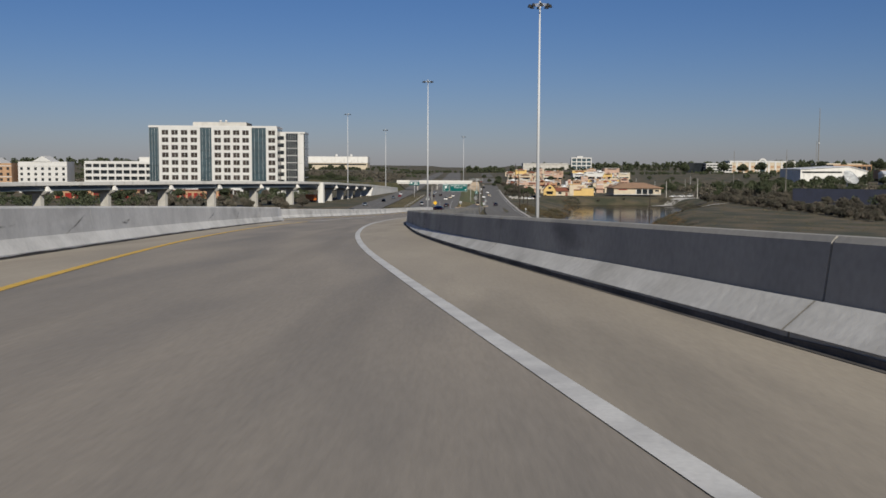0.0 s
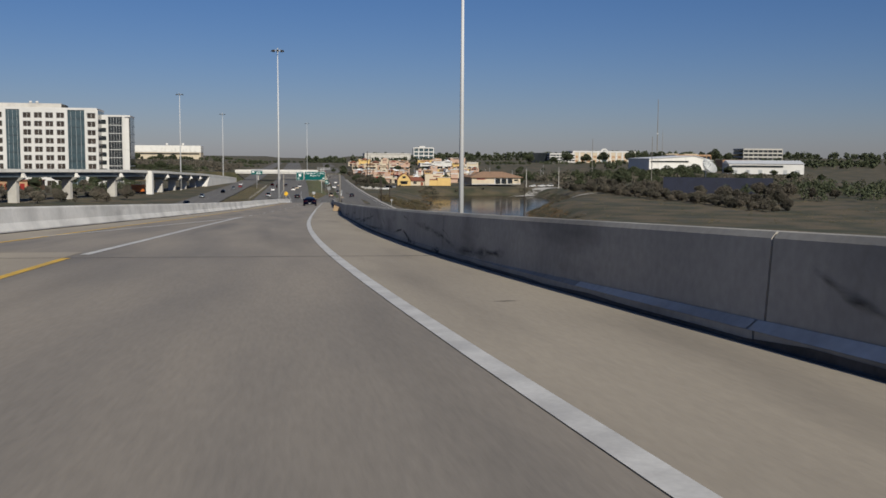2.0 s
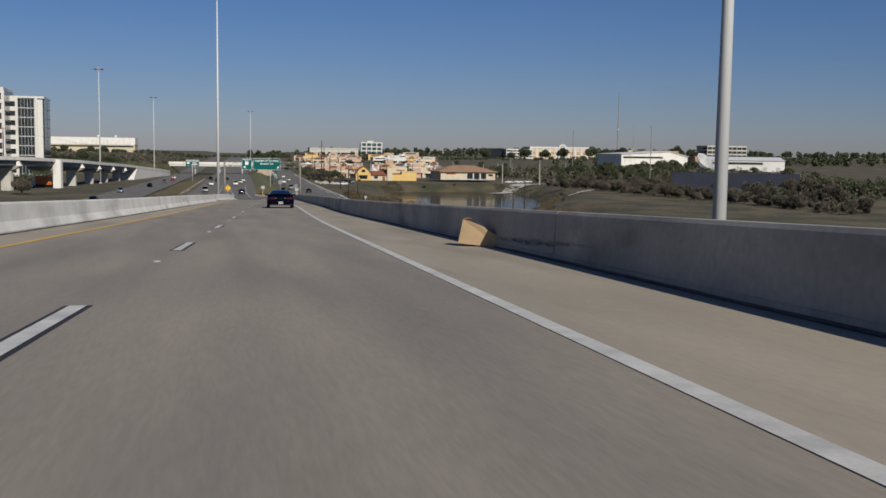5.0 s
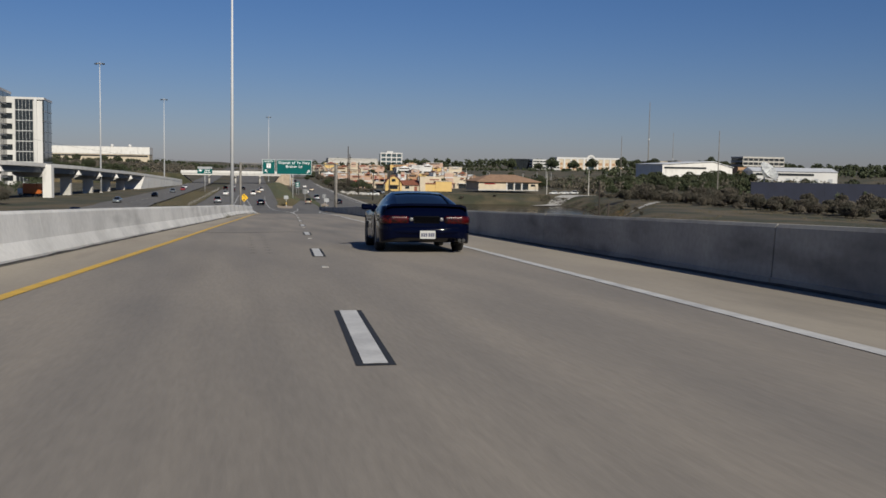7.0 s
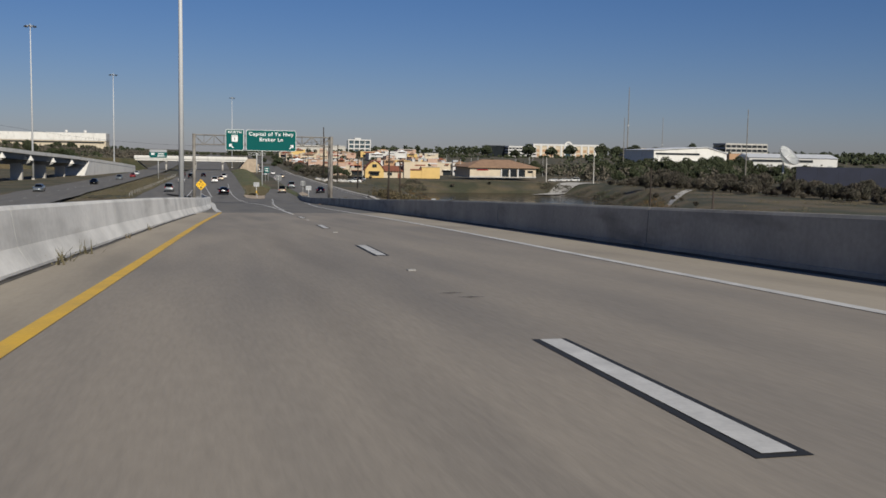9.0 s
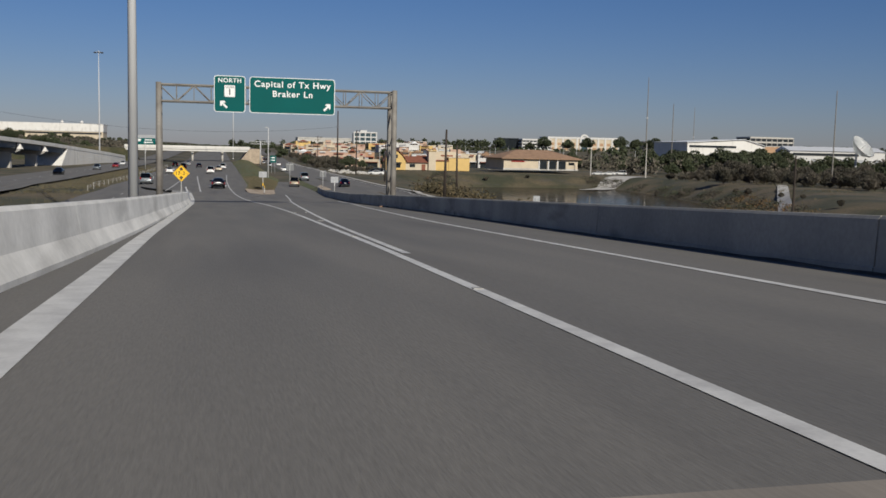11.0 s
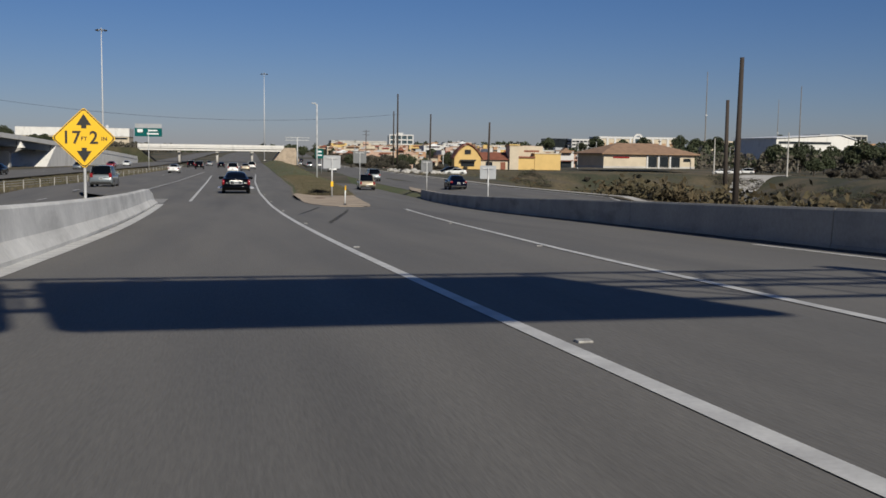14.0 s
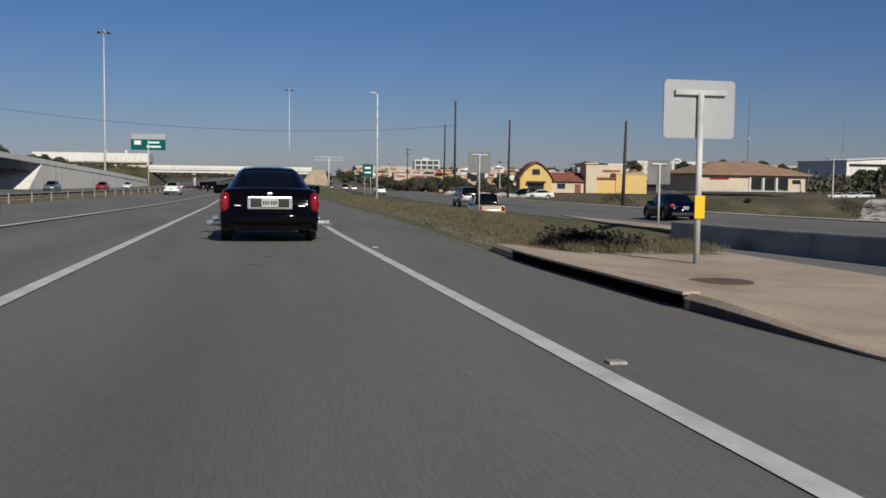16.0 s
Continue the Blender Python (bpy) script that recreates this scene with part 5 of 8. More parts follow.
def sign_on_post(name, label, x, y, w, z0, z1, front, zg=None, posts=1, marker=False, turn=0.0, rows=(), group="roadside signs"):
    """A board on posts; front: its facing material, rows: bars of writing that cannot be read, as (x, z, width, height)."""
    zg = ground_z(x, y) if zg is None else zg
    ob = thing(name, label, "road sign", group, at=pose(x, y, zg - 0.05, 0, 0, turn))
    bm = bmesh.new()
    rounded(bm, w, z1 - z0, 0.06, -0.02, 0.0)
    bmesh.ops.translate(bm, verts=bm.verts, vec=(0, 0, (z0 + z1) / 2 - zg + 0.05))
    part("board", bm, front, ob)
    for k in range(posts):
        px = 0.0 if posts == 1 else (k - (posts - 1) / 2) * w * 0.55
        bm = bmesh.new()
        tube(bm, (px, -0.06 if marker or front in (SIGN_BACK, SIGN_BACK_DULL) else 0.06, 0), (px, -0.06 if marker or front in (SIGN_BACK, SIGN_BACK_DULL) else 0.06, z1 - zg - (0.1 if not marker else 0.12)), 0.045 if w < 3 else 0.11, None, 10)
        part("post", bm, STEEL, ob, smooth=True)
    if front in (SIGN_BACK, SIGN_BACK_DULL):
        bm = bmesh.new()
        box(bm, -w * 0.36, w * 0.36, -0.075, -0.02, z1 - zg - 0.16, z1 - zg - 0.09, None, 0.01)
        part("rail", bm, STEEL, ob, "grey mounting rail")
    if marker:
        bm = bmesh.new()
        box(bm, -0.075, 0.075, -0.125, -0.11, 0.65, 0.97, None, 0.006)
        part("marker_plate", bm, SIGN_YELLOW, ob, "yellow reflective marker plate")
    if w > 5:
        for zz in (0.3, 0.62, 0.94):
            bm = bmesh.new()
            box(bm, -w / 2, w / 2, 0.0, 0.08, z1 - zg + zz - 0.05, z1 - zg + zz + 0.05)
            part("frame_bar", bm, SIGN_BACK, ob, "bare aluminium frame bar")
        bm = bmesh.new()
        box(bm, -w / 2 + 0.1, w / 2 - 0.1, 0.02, 0.06, z1 - zg + 0.1, z1 - zg + 0.95)
        part("blank_panel", bm, SIGN_BACK, ob, "bare aluminium upper panel")
    for bx, bz, bw, bh in rows:
        bm = bmesh.new()
        box(bm, bx - bw / 2, bx + bw / 2, -0.03, -0.019, (z0 + z1) / 2 - zg + 0.05 + bz - bh / 2, (z0 + z1) / 2 - zg + 0.05 + bz + bh / 2)
        part("writing_bar", bm, SIGN_WHITE, ob)
    return ob


sign_on_post("traffic_sign", "grey aluminium back of a road sign with yellow marker", 6.1, 12.9, 1.06, 0.62, 1.42, SIGN_BACK, zg=-1.09, marker=True, turn=1)
sign_on_post("traffic_sign", "grey aluminium back of a road sign", 13.9, 60.0, 1.45, 0.45, 1.75, SIGN_BACK_DULL, zg=-2.2, turn=2)
sign_on_post("traffic_sign", "grey aluminium back of a road sign", 17.65, 41.1, 1.07, -0.07, 1.0, SIGN_BACK_DULL, zg=-2.1, turn=3)
sign_on_post("traffic_sign", "grey aluminium back of a road sign behind the barrier", 15.55, 11.0, 1.04, 0.11, 0.93, SIGN_BACK, zg=-2.0, turn=3)
sign_on_post("traffic_sign", "small white road sign beside the frontage road", 28.9, -33.6, 0.64, 0.2, 0.75, SIGN_BACK, turn=-12)
sign_on_post("guide_sign", "green freeway guide sign on a steel post", -17.2, 176.0, 5.7, 4.4, 6.2, SIGN_GREEN, posts=1, rows=((-1.75, 0.35, 1.1, 0.7), (0.9, 0.4, 1.9, 0.3), (0.9, -0.3, 2.4, 0.3)))
sign_on_post("guide_sign", "green freeway guide sign beside the frontage road", 17.4, 150.0, 1.6, 0.3, 2.2, SIGN_GREEN, posts=2, rows=((0, 0.4, 0.9, 0.3), (0, -0.3, 1.0, 0.25)))


def rubble(x, y, w, d, h, turn, material, label):
    """A broken lump with uneven corners, lying at the foot of the barrier."""
    r = random.Random(round(y * 10))
    bm = bmesh.new()
    bmesh.ops.create_cube(bm, size=1.0)
    bmesh.ops.bevel(bm, geom=bm.edges[:], offset=0.14, segments=1, affect='EDGES')
    for v in bm.verts:
        v.co = Vector((v.co.x * w * r.uniform(0.85, 1.1), v.co.y * d * r.uniform(0.8, 1.1), (v.co.z + 0.5) * h * r.uniform(0.8, 1.05)))
    ob = link_mesh("rubble_fragment", bm, material)
    ob.matrix_world = pose(x, y, surf(x, y), 0, 0, turn)
    tagged(ob, label, "rubble", "rubble by the barrier")


rubble(9.09, -60.1, 0.34, 0.2, 0.09, 20, ROOF_BROWN, "tan broken brick on the shoulder by the barrier")
rubble(9.36, -60.95, 0.22, 0.12, 0.08, -30, BLACK_TRIM, "black scrap of tyre rubber at the barrier foot")
rubble(9.25, -61.6, 0.13, 0.1, 0.05, 10, BLACK_TRIM, "black scrap of tyre rubber at the barrier foot")


def delineator(x, y):
    z0 = surf(x, y)
    ob = thing("delineator_post", "white flexible marker post with yellow top band", "marker post", at=pose(x, y, z0 + 0.05, 0, 1.5, 0))
    bm = bmesh.new()
    tube(bm, (0, 0, 0), (0, 0, 0.92), 0.034, 0.03, 14)
    part("post", bm, SIGN_WHITE, ob, smooth=True)
    bm = bmesh.new()
    tube(bm, (0, 0, 0.70), (0, 0, 0.925), 0.037, 0.036, 14)
    part("band", bm, SIGN_YELLOW, ob, "yellow reflective band")
    bm = bmesh.new()
    tube(bm, (0, 0, -0.01), (0, 0, 0.04), 0.1, 0.06, 14)
    part("foot", bm, BLACK_TRIM, ob, "black rubber foot")


delineator(5.5, 0.5)

# ---- left flyover, abutment wall and far bridge ----
over_x = table((-350, -172), (-100, -128), (0, -88), (60, -64), (112, -54.5), (141, -51.9), (170, -49.3), (198, -46.9), (227, -44.4), (300, -36.5), (360, -33.5), soft=12)
over_z = table((-350, 12.2), (-100, 10.6), (0, 9.4), (60, 8.4), (112, 7.0), (141, 6.0), (170, 5.2), (198, 4.4), (227, 3.4), (300, 0.5), (360, -1.6), soft=12)
GIRDER = mat("blue_grey_steel_girder", (0.10, 0.125, 0.15), 0.6, var=0.08, scale=0.3, fine=3)


def flyover():
    ob = thing("flyover_bridge", "pale concrete flyover on steel girders and columns", "bridge")
    tan = lambda y: (over_x(y + 1) - over_x(y - 1)) / 2
    bm = bmesh.new()
    for nm, x0, x1, z0, z1, mt, ya, yb in (("deck", -10.2, 0.0, -1.05, -0.8, BRIDGE_WHITE, -350, 345), ("parapet", -0.35, 0.0, -0.8, 0.0, BRIDGE_WHITE, -350, 345),
                                           ("parapet", -10.2, -9.85, -0.8, 0.0, BRIDGE_WHITE, -350, 345), ("girder", -1.6, -1.1, -2.7, -1.05, GIRDER, -350, 227),
                                           ("girder", -5.0, -4.5, -2.7, -1.05, GIRDER, -350, 227), ("girder", -9.0, -8.5, -2.7, -1.05, GIRDER, -350, 227)):
        bm = bmesh.new()
        rows = []
        n = round((yb - ya) / 8)
        for i in range(n + 1):
            y = ya + (yb - ya) * i / n
            t = tan(y)
            k = math.sqrt(1 + t * t)
            rows.append([bm.verts.new((over_x(y) + q * k, y, over_z(y) + z)) for q, z in ((x0, z0), (x1, z0), (x1, z1), (x0, z1))])
        for r, s in zip(rows, rows[1:]):
            for j in range(4):
                bm.faces.new((r[j], s[j], s[(j + 1) % 4], r[(j + 1) % 4]))
        bm.faces.new(rows[0])
        bm.faces.new(rows[-1][::-1])
        bmesh.ops.recalc_face_normals(bm, faces=bm.faces)
        part(nm, bm, mt, ob)
    for y in [197.5 - 28.3 * k for k in range(19)]:
        x, zt = over_x(y), over_z(y) - 2.7
        zg = ground_z(x - 4, y) - 0.3
        big = abs(y - 84.3) < 1
        m = Matrix.Translation((x - 5.1, y, 0)) @ Matrix.Rotation(-math.atan(tan(y)), 4, 'Z')
        bm = bmesh.new()
        if big:
            box(bm, 4.0, 6.6, -1.1, 1.1, zg, zt + 2.4, m, 0.08)
        else:
            box(bm, -0.9, 2.4, -0.8, 0.8, zg, zt - 0.9, m, 0.08)
        part("column", bm, BRIDGE_WHITE if big else PALE_CONCRETE, ob)
        bm = bmesh.new()
        vs = [bm.verts.new(m @ Vector(p)) for s in (-0.75, 0.75) for p in ((-4.9, s, zt), (4.9, s, zt), (4.9, s, zt - 0.6), (3.2, s, zt - 1.3), (-3.2, s, zt - 1.3), (-4.9, s, zt - 0.6))]
        bm.faces.new(vs[:6])
        bm.faces.new(vs[6:][::-1])
        for j in range(6):
            bm.faces.new((vs[j], vs[j + 6], vs[(j + 1) % 6 + 6], vs[(j + 1) % 6]))
        bmesh.ops.recalc_face_normals(bm, faces=bm.faces)
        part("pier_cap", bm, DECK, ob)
        # tapered block at the cap's open end beyond the girders, whitened for sunlight
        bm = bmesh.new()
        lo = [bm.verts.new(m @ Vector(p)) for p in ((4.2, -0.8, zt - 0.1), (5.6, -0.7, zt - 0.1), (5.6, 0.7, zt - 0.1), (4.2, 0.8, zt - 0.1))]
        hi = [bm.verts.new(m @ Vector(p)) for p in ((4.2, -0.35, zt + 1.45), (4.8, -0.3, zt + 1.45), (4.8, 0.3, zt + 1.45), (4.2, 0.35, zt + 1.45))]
        bm.faces.new(lo[::-1])
        bm.faces.new(hi)
        for j in range(4):
            bm.faces.new((lo[j], lo[(j + 1) % 4], hi[(j + 1) % 4], hi[j]))
        bmesh.ops.recalc_face_normals(bm, faces=bm.faces)
        part("cap_end", bm, BRIDGE_WHITE, ob, "tapered end of the pier cap, whitened as if sunlit")
    # retaining wall of the approach: panels in a row below the parapet
    for k in range(15):
        ya, yb = 227 + k * 8.0, 227 + (k + 1) * 8.0 - 0.05
        bm = bmesh.new()
        q = []
        for y in (ya, yb):
            zg = ground_z(over_x(y), y) - 0.4
            q.append([(over_x(y) - 0.12, y, zg), (over_x(y) - 0.12, y, max(over_z(y) - 0.82, zg + 0.05)), (over_x(y) - 9.9, y, max(over_z(y) - 0.82, zg + 0.05)), (over_x(y) - 9.9, y, zg)])
        v = [[bm.verts.new(p) for p in r] for r in q]
        for j in range(4):
            bm.faces.new((v[0][j], v[1][j], v[1][(j + 1) % 4], v[0][(j + 1) % 4]))
        bm.faces.new(v[0])
        bm.faces.new(v[1][::-1])
        bmesh.ops.recalc_face_normals(bm, faces=bm.faces)
        part("wall_panel", bm, BRIDGE_WHITE, ob)
    bm = bmesh.new()
    ya, yb = 217.0, 227.0
    v = [bm.verts.new(p) for p in ((over_x(ya), ya, ground_z(over_x(ya), ya) - 0.3), (over_x(ya) - 9.9, ya, ground_z(over_x(ya), ya) - 0.3), (over_x(yb) - 9.9, yb, over_z(yb) - 1.1), (over_x(yb), yb, over_z(yb) - 1.1),
                                   (over_x(yb), yb, ground_z(over_x(yb), yb) - 0.3), (over_x(yb) - 9.9, yb, ground_z(over_x(yb), yb) - 0.3))]
    for f in ((0, 1, 2, 3), (0, 3, 4), (1, 5, 2), (0, 4, 5, 1), (2, 5, 4, 3)):
        bm.faces.new([v[i] for i in f])
    bmesh.ops.recalc_face_normals(bm, faces=bm.faces)
    part("slope_paving", bm, BRIDGE_WHITE, ob)
    return ob


flyover()


def cross_bridge():
    ob = thing("cross_bridge", "pale concrete road bridge over the freeway", "bridge")
    y0, y1 = 366.0, 378.0
    for nm, ya, yb, z0, z1, mt in (("deck", y0, y1, 2.3, 2.9, BRIDGE_WHITE), ("girder", y0 + 0.5, y1 - 0.5, 1.4, 2.3, BRIDGE_WHITE), ("parapet", y0 - 0.15, y0 + 0.2, 2.9, 3.9, BRIDGE_WHITE), ("parapet", y1 - 0.2, y1 + 0.15, 2.9, 3.9, BRIDGE_WHITE)):
        bm = bmesh.new()
        box(bm, -36, 22, ya, yb, z0, z1, None, 0.03)
        part(nm, bm, mt, ob)
    for x in (-20.0, -5.0, 9.0):
        for y in (369, 375):
            bm = bmesh.new()
            tube(bm, (x, y, ground_z(x, y) - 0.5), (x, y, 1.0), 0.5, None, 14)
            part("column", bm, PALE_CONCRETE, ob, smooth=True)
        bm = bmesh.new()
        box(bm, x - 0.6, x + 0.6, 367, 377, 0.6, 1.42, None, 0.05)
        part("pier_cap", bm, PALE_CONCRETE, ob)
    for nm, mt, lab, prof in (("slope_paving", ISLAND, "tan paved embankment slope", ((16.5, -4.0), (20.5, 1.4), (22.0, 3.0), (26.5, 3.0), (28.5, -4.0))),
                              ("approach_bank", GRASS, "brown grassy approach bank", ((-29.0, -4.0), (-36.0, 2.2), (-120.0, 4.6), (-210.0, 5.0), (-240.0, -4.0)))):
        bm = bmesh.new()
        v = [[bm.verts.new((x, y, z)) for x, z in prof] for y in (y0 - 2.0, y1 + 6)]
        n = len(prof)
        for j in range(n):
            bm.faces.new((v[0][j], v[1][j], v[1][(j + 1) % n], v[0][(j + 1) % n]))
        bm.faces.new(v[0])
        bm.faces.new(v[1][::-1])
        bmesh.ops.recalc_face_normals(bm, faces=bm.faces)
        part(nm, bm, mt, ob, lab)
    return ob


cross_bridge()


# ---- ramp columns ----
for y in (-415, -380, -345, -310, -275, -240, -205, -170, -135, -100):
    xc = (deck_left(y) + deck_right(y)) / 2
    ob = thing("ramp_column", "grey concrete bent that carries the ramp", "bridge column", "ramp columns")
    bm = bmesh.new()
    box(bm, xc - 1.0, xc + 1.0, y - 0.75, y + 0.75, ground_z(xc, y) - 0.3, road_z(y) - 2.2, None, 0.08)
    part("column", bm, DECK, ob)
    bm = bmesh.new()
    w = (deck_right(y) - deck_left(y)) / 2 - 0.8
    box(bm, xc - w, xc + w, y - 0.8, y + 0.8, road_z(y) - 2.2, road_z(y) - 1.1, None, 0.05)
    part("cap_beam", bm, DECK, ob)
# earth fill under the low end of the ramp
tagged(solid_slab("ramp_embankment", lambda y: left_edge(y) - 0.5 - 0.0, lambda y: right_barrier(y) + 0.5, -84, 36, lambda x, y: surf(x, y) - 0.06, 4.2, DECK),
       "retained earth fill below the ramp", "embankment", kind="structure")

# ---- gore island ----
isl_z = lambda x, y: surf(x, y) + 0.14


def island():
    bm = bmesh.new()
    rows = []
    for i in range(61):
        y = -1.3 + 17.5 * i / 60
        a, b = isl_l(y), isl_r(y)
        if i == 0:
            a, b = 5.5, 6.2
        k = 0.28 + 0.72 * step01((y - 5.3) / 2.5)
        a += 0.10 * noise.noise((y * 1.3, 5, 1)) * (1 - step01((y - 3.5) / 3))
        prof = [(a, -0.2), (a, 0.09 * k), (a + 0.05, 0.14 * k)] + [(a + (b - a) * j / 6, 0.14 * k - 0.10 * k * step01((b - a) * j / 6 / 1.3) + 0.010 * noise.noise((a + j, y, 1))) for j in range(1, 6)] + [(b - 0.05, 0.05 * k), (b, 0.03 * k), (b, -0.2)]
        rows.append([bm.verts.new((x, y, surf(x, y) + z)) for x, z in prof])
    for r, s in zip(rows, rows[1:]):
        for j in range(len(r) - 1):
            bm.faces.new((r[j], r[j + 1], s[j + 1], s[j]))
    bm.faces.new(rows[0][::-1])
    bm.faces.new(rows[-1])
    ob = tagged(link_mesh("pavement_gore_island", bm, ISLAND), "tan concrete gore island with a worn kerb", "pavement", kind="structure")
    bm = bmesh.new()
    tube(bm, (5.05, 10.0, isl_z(5.05, 10) - 0.14), (5.05, 10.0, isl_z(5.05, 10) - 0.082), 0.36, 0.35, 24)
    tagged(link_mesh("manhole_cover", bm, mat("rusty_iron", (0.16, 0.10, 0.06), 0.8, metal=0.2, var=0.2, scale=4, fine=40)), "rusty round iron manhole cover", "manhole cover")
    # dark strip on the kerb face: its shade painted on, together with staining
    bm = bmesh.new()
    rows = []
    for y in [5.2 + 0.15 * q for q in range(19)]:
        a = isl_l(y) + 0.10 * noise.noise((y * 1.3, 5, 1)) * (1 - step01((y - 3.5) / 3)) - 0.006
        top = 0.09 * (0.28 + 0.72 * step01((y - 5.3) / 2.5)) * step01((y - 4.9) / 1.2) * (0.9 + 0.25 * noise.noise((y * 3, 2, 2)))
        rows.append([bm.verts.new((a, y, surf(a, y) + q)) for q in (0.004, top * 0.6, top)])
    for p, q in zip(rows, rows[1:]):
        for j in range(2):
            bm.faces.new((p[j], p[j + 1], q[j + 1], q[j]))
    tagged(link_mesh("kerb_shade_stain", bm, DARK_STRIP), "kerb face darkened for shade and staining", "kerb stain", "marks on the road", "structure")
    # storm drain mouth in the kerb: a flat black strip for the shade inside
    dr = thing("storm_drain", "kerb inlet drawn as a black strip, with concrete lip", "storm drain")
    bm = bmesh.new()
    rows = [[bm.verts.new((isl_l(y) - 0.02, y, surf(isl_l(y), y) + z)) for z in (0.012, 0.118)] for y in [8.0 + 0.63 * k for k in range(11)]]
    for r, s in zip(rows, rows[1:]):
        bm.faces.new((r[0], r[1], s[1], s[0]))
    part("opening", bm, mat("inlet_shade", (0.004, 0.004, 0.004), 1.0, var=0.1, gloss=0.0), dr, "black strip painted for the shade in the inlet")
    bm = bmesh.new()
    rows = [[bm.verts.new((isl_l(y) + dx, y, surf(isl_l(y), y) + z)) for dx, z in ((-0.025, 0.125), (-0.025, 0.15), (-0.005, 0.155), (0.14, 0.155), (0.14, 0.125))] for y in [8.0 + 0.64 * k for k in range(11)]]
    for r, s in zip(rows, rows[1:]):
        for j in range(5):
            bm.faces.new((r[j], s[j], s[(j + 1) % 5], r[(j + 1) % 5]))
    bm.faces.new(rows[0])
    bm.faces.new(rows[-1][::-1])
    bmesh.ops.recalc_face_normals(bm, faces=bm.faces)
    part("lip", bm, ISLAND, dr)
    tagged(sheet("verge_gore", isl_l, isl_r, 16.2, 362, verge_z, GRASS_GREEN, 3, 6),
           "rough green-brown grass verge", "grass", kind="structure")
    silt = mat("pale_silt", (0.22, 0.19, 0.15), 0.95, var=0.2, scale=0.9, fine=22, bump=0.25, col2=(0.15, 0.13, 0.10), drip=0.3, drip_scale=(0.5, 0.5, 0.5))
    tagged(sheet("verge_silt", lambda y: isl_l(y) - 0.12 + 0.1 * noise.noise((y * 0.4, 2, 1)), lambda y: isl_l(y) + (0.75 + 0.3 * noise.noise((y * 0.5, 7, 1))) * step01((110 - y) / 60), 16.25, 110,
                 lambda x, y: surf(x, y) + 0.007 + (verge_z(max(x, isl_l(y)), y) + 0.008 - surf(x, y)) * step01((x - isl_l(y) + 0.1) / 0.5), silt, 0.7, 6), "strip of pale washed-out silt beside the lanes", "silt", kind="structure")


island()
nose_l = table((37, 16.6), (48, 17.4), (61, 19.6), soft=2)
tagged(solid_slab("pavement_exit_nose", nose_l, lambda y: nose_l(y) + 0.25 + 1.6 * step01((61 - y) / 16), 37, 61, lambda x, y: max(surf(x, y), front_z(x, y)) + 0.05, 0.4, ISLAND, 2),
       "low tan kerbed nose beyond the barrier end", "pavement", kind="structure")
for px, py, pw in ((5.8, -0.95, 0.16), (6.35, -1.2, 0.1), (6.05, -0.55, 0.08)):
    mark("broken_edge", ((px - 0.35, py + 0.1, 0.03), (px - 0.1, py, pw), (px + 0.15, py - 0.06, pw * 0.8), (px + 0.4, py - 0.1, 0.03)), "dark broken edge of the gore pavement", "road patch", DARK_STRIP, "broken pavement edges", 0.02)
for px, py, pw in ((-5.9, -179.25, 0.07), (-5.0, -179.0, 0.07), (-2.96, -177.2, 0.06), (-2.32, -164.7, 0.05), (-2.23, -165.1, 0.05), (-4.7, -336.6, 0.04), (-5.9, -349.5, 0.05),
                   (-1.36, 14.7, 0.08), (0.23, 14.9, 0.08), (0.06, 13.3, 0.05), (-1.24, 14.2, 0.06)):
    mark("oil_stain", ((px - 0.14, py, 0.03), (px - 0.05, py + 0.04, pw * 1.6), (px + 0.06, py - 0.03, pw * 1.7), (px + 0.14, py, 0.02)), "small dark stain on the pavement", "oil stain", RUBBER)
stripe("merge_line_far", table((5, -2.1), (40, -2.3), (100, -2.6), soft=2), 5.2, 95, 0.17, WHITE_LINE, "solid white lane line", lift=0.012)
stripe("merge_line_left", table((6, -6.4), (24, -6.0), (63, -5.4), (130, -4.2), soft=2), 6, 125, 0.17, WHITE_LINE, "solid white lane line", lift=0.05)
bm = bmesh.new()
box(bm, -5.6, -3.35, 2.6, 7.4, -1.2, surf(-4, 5) + 0.03)
tagged(link_mesh("pavement_patch", bm, DECK), "grey-tan concrete patch behind the barrier end", "pavement", kind="structure")
for k in range(26):
    y = -60 + 12.2 * k
    stripe("lane_dash", lambda q: fx(q) - 11.4, y, y + 3.0, 0.15, WHITE_LINE, "white freeway lane dash", lift=0.03, group="freeway dashes", height=lanes_z)
    stripe("lane_dash", lambda q: fx(q) - 32.5, y, y + 3.0, 0.15, WHITE_LINE, "white freeway lane dash", lift=0.03, group="freeway dashes", height=lanes_z)
stripe("edge_line", lambda q: front_r(q) - 1.0, -100, 400, 0.15, WHITE_LINE, "solid white frontage edge line", lift=0.03, height=lambda x, y: max(front_z(x, y), ground_z(x, y) + 0.05))
stripe("frontage_kerb", lambda q: front_r(q) + 0.4, -100, 400, 0.9, PALE_CONCRETE, "pale concrete frontage kerb", lift=0.09, height=lambda x, y: max(front_z(x, y), ground_z(x, y) + 0.05), group="kerbs")

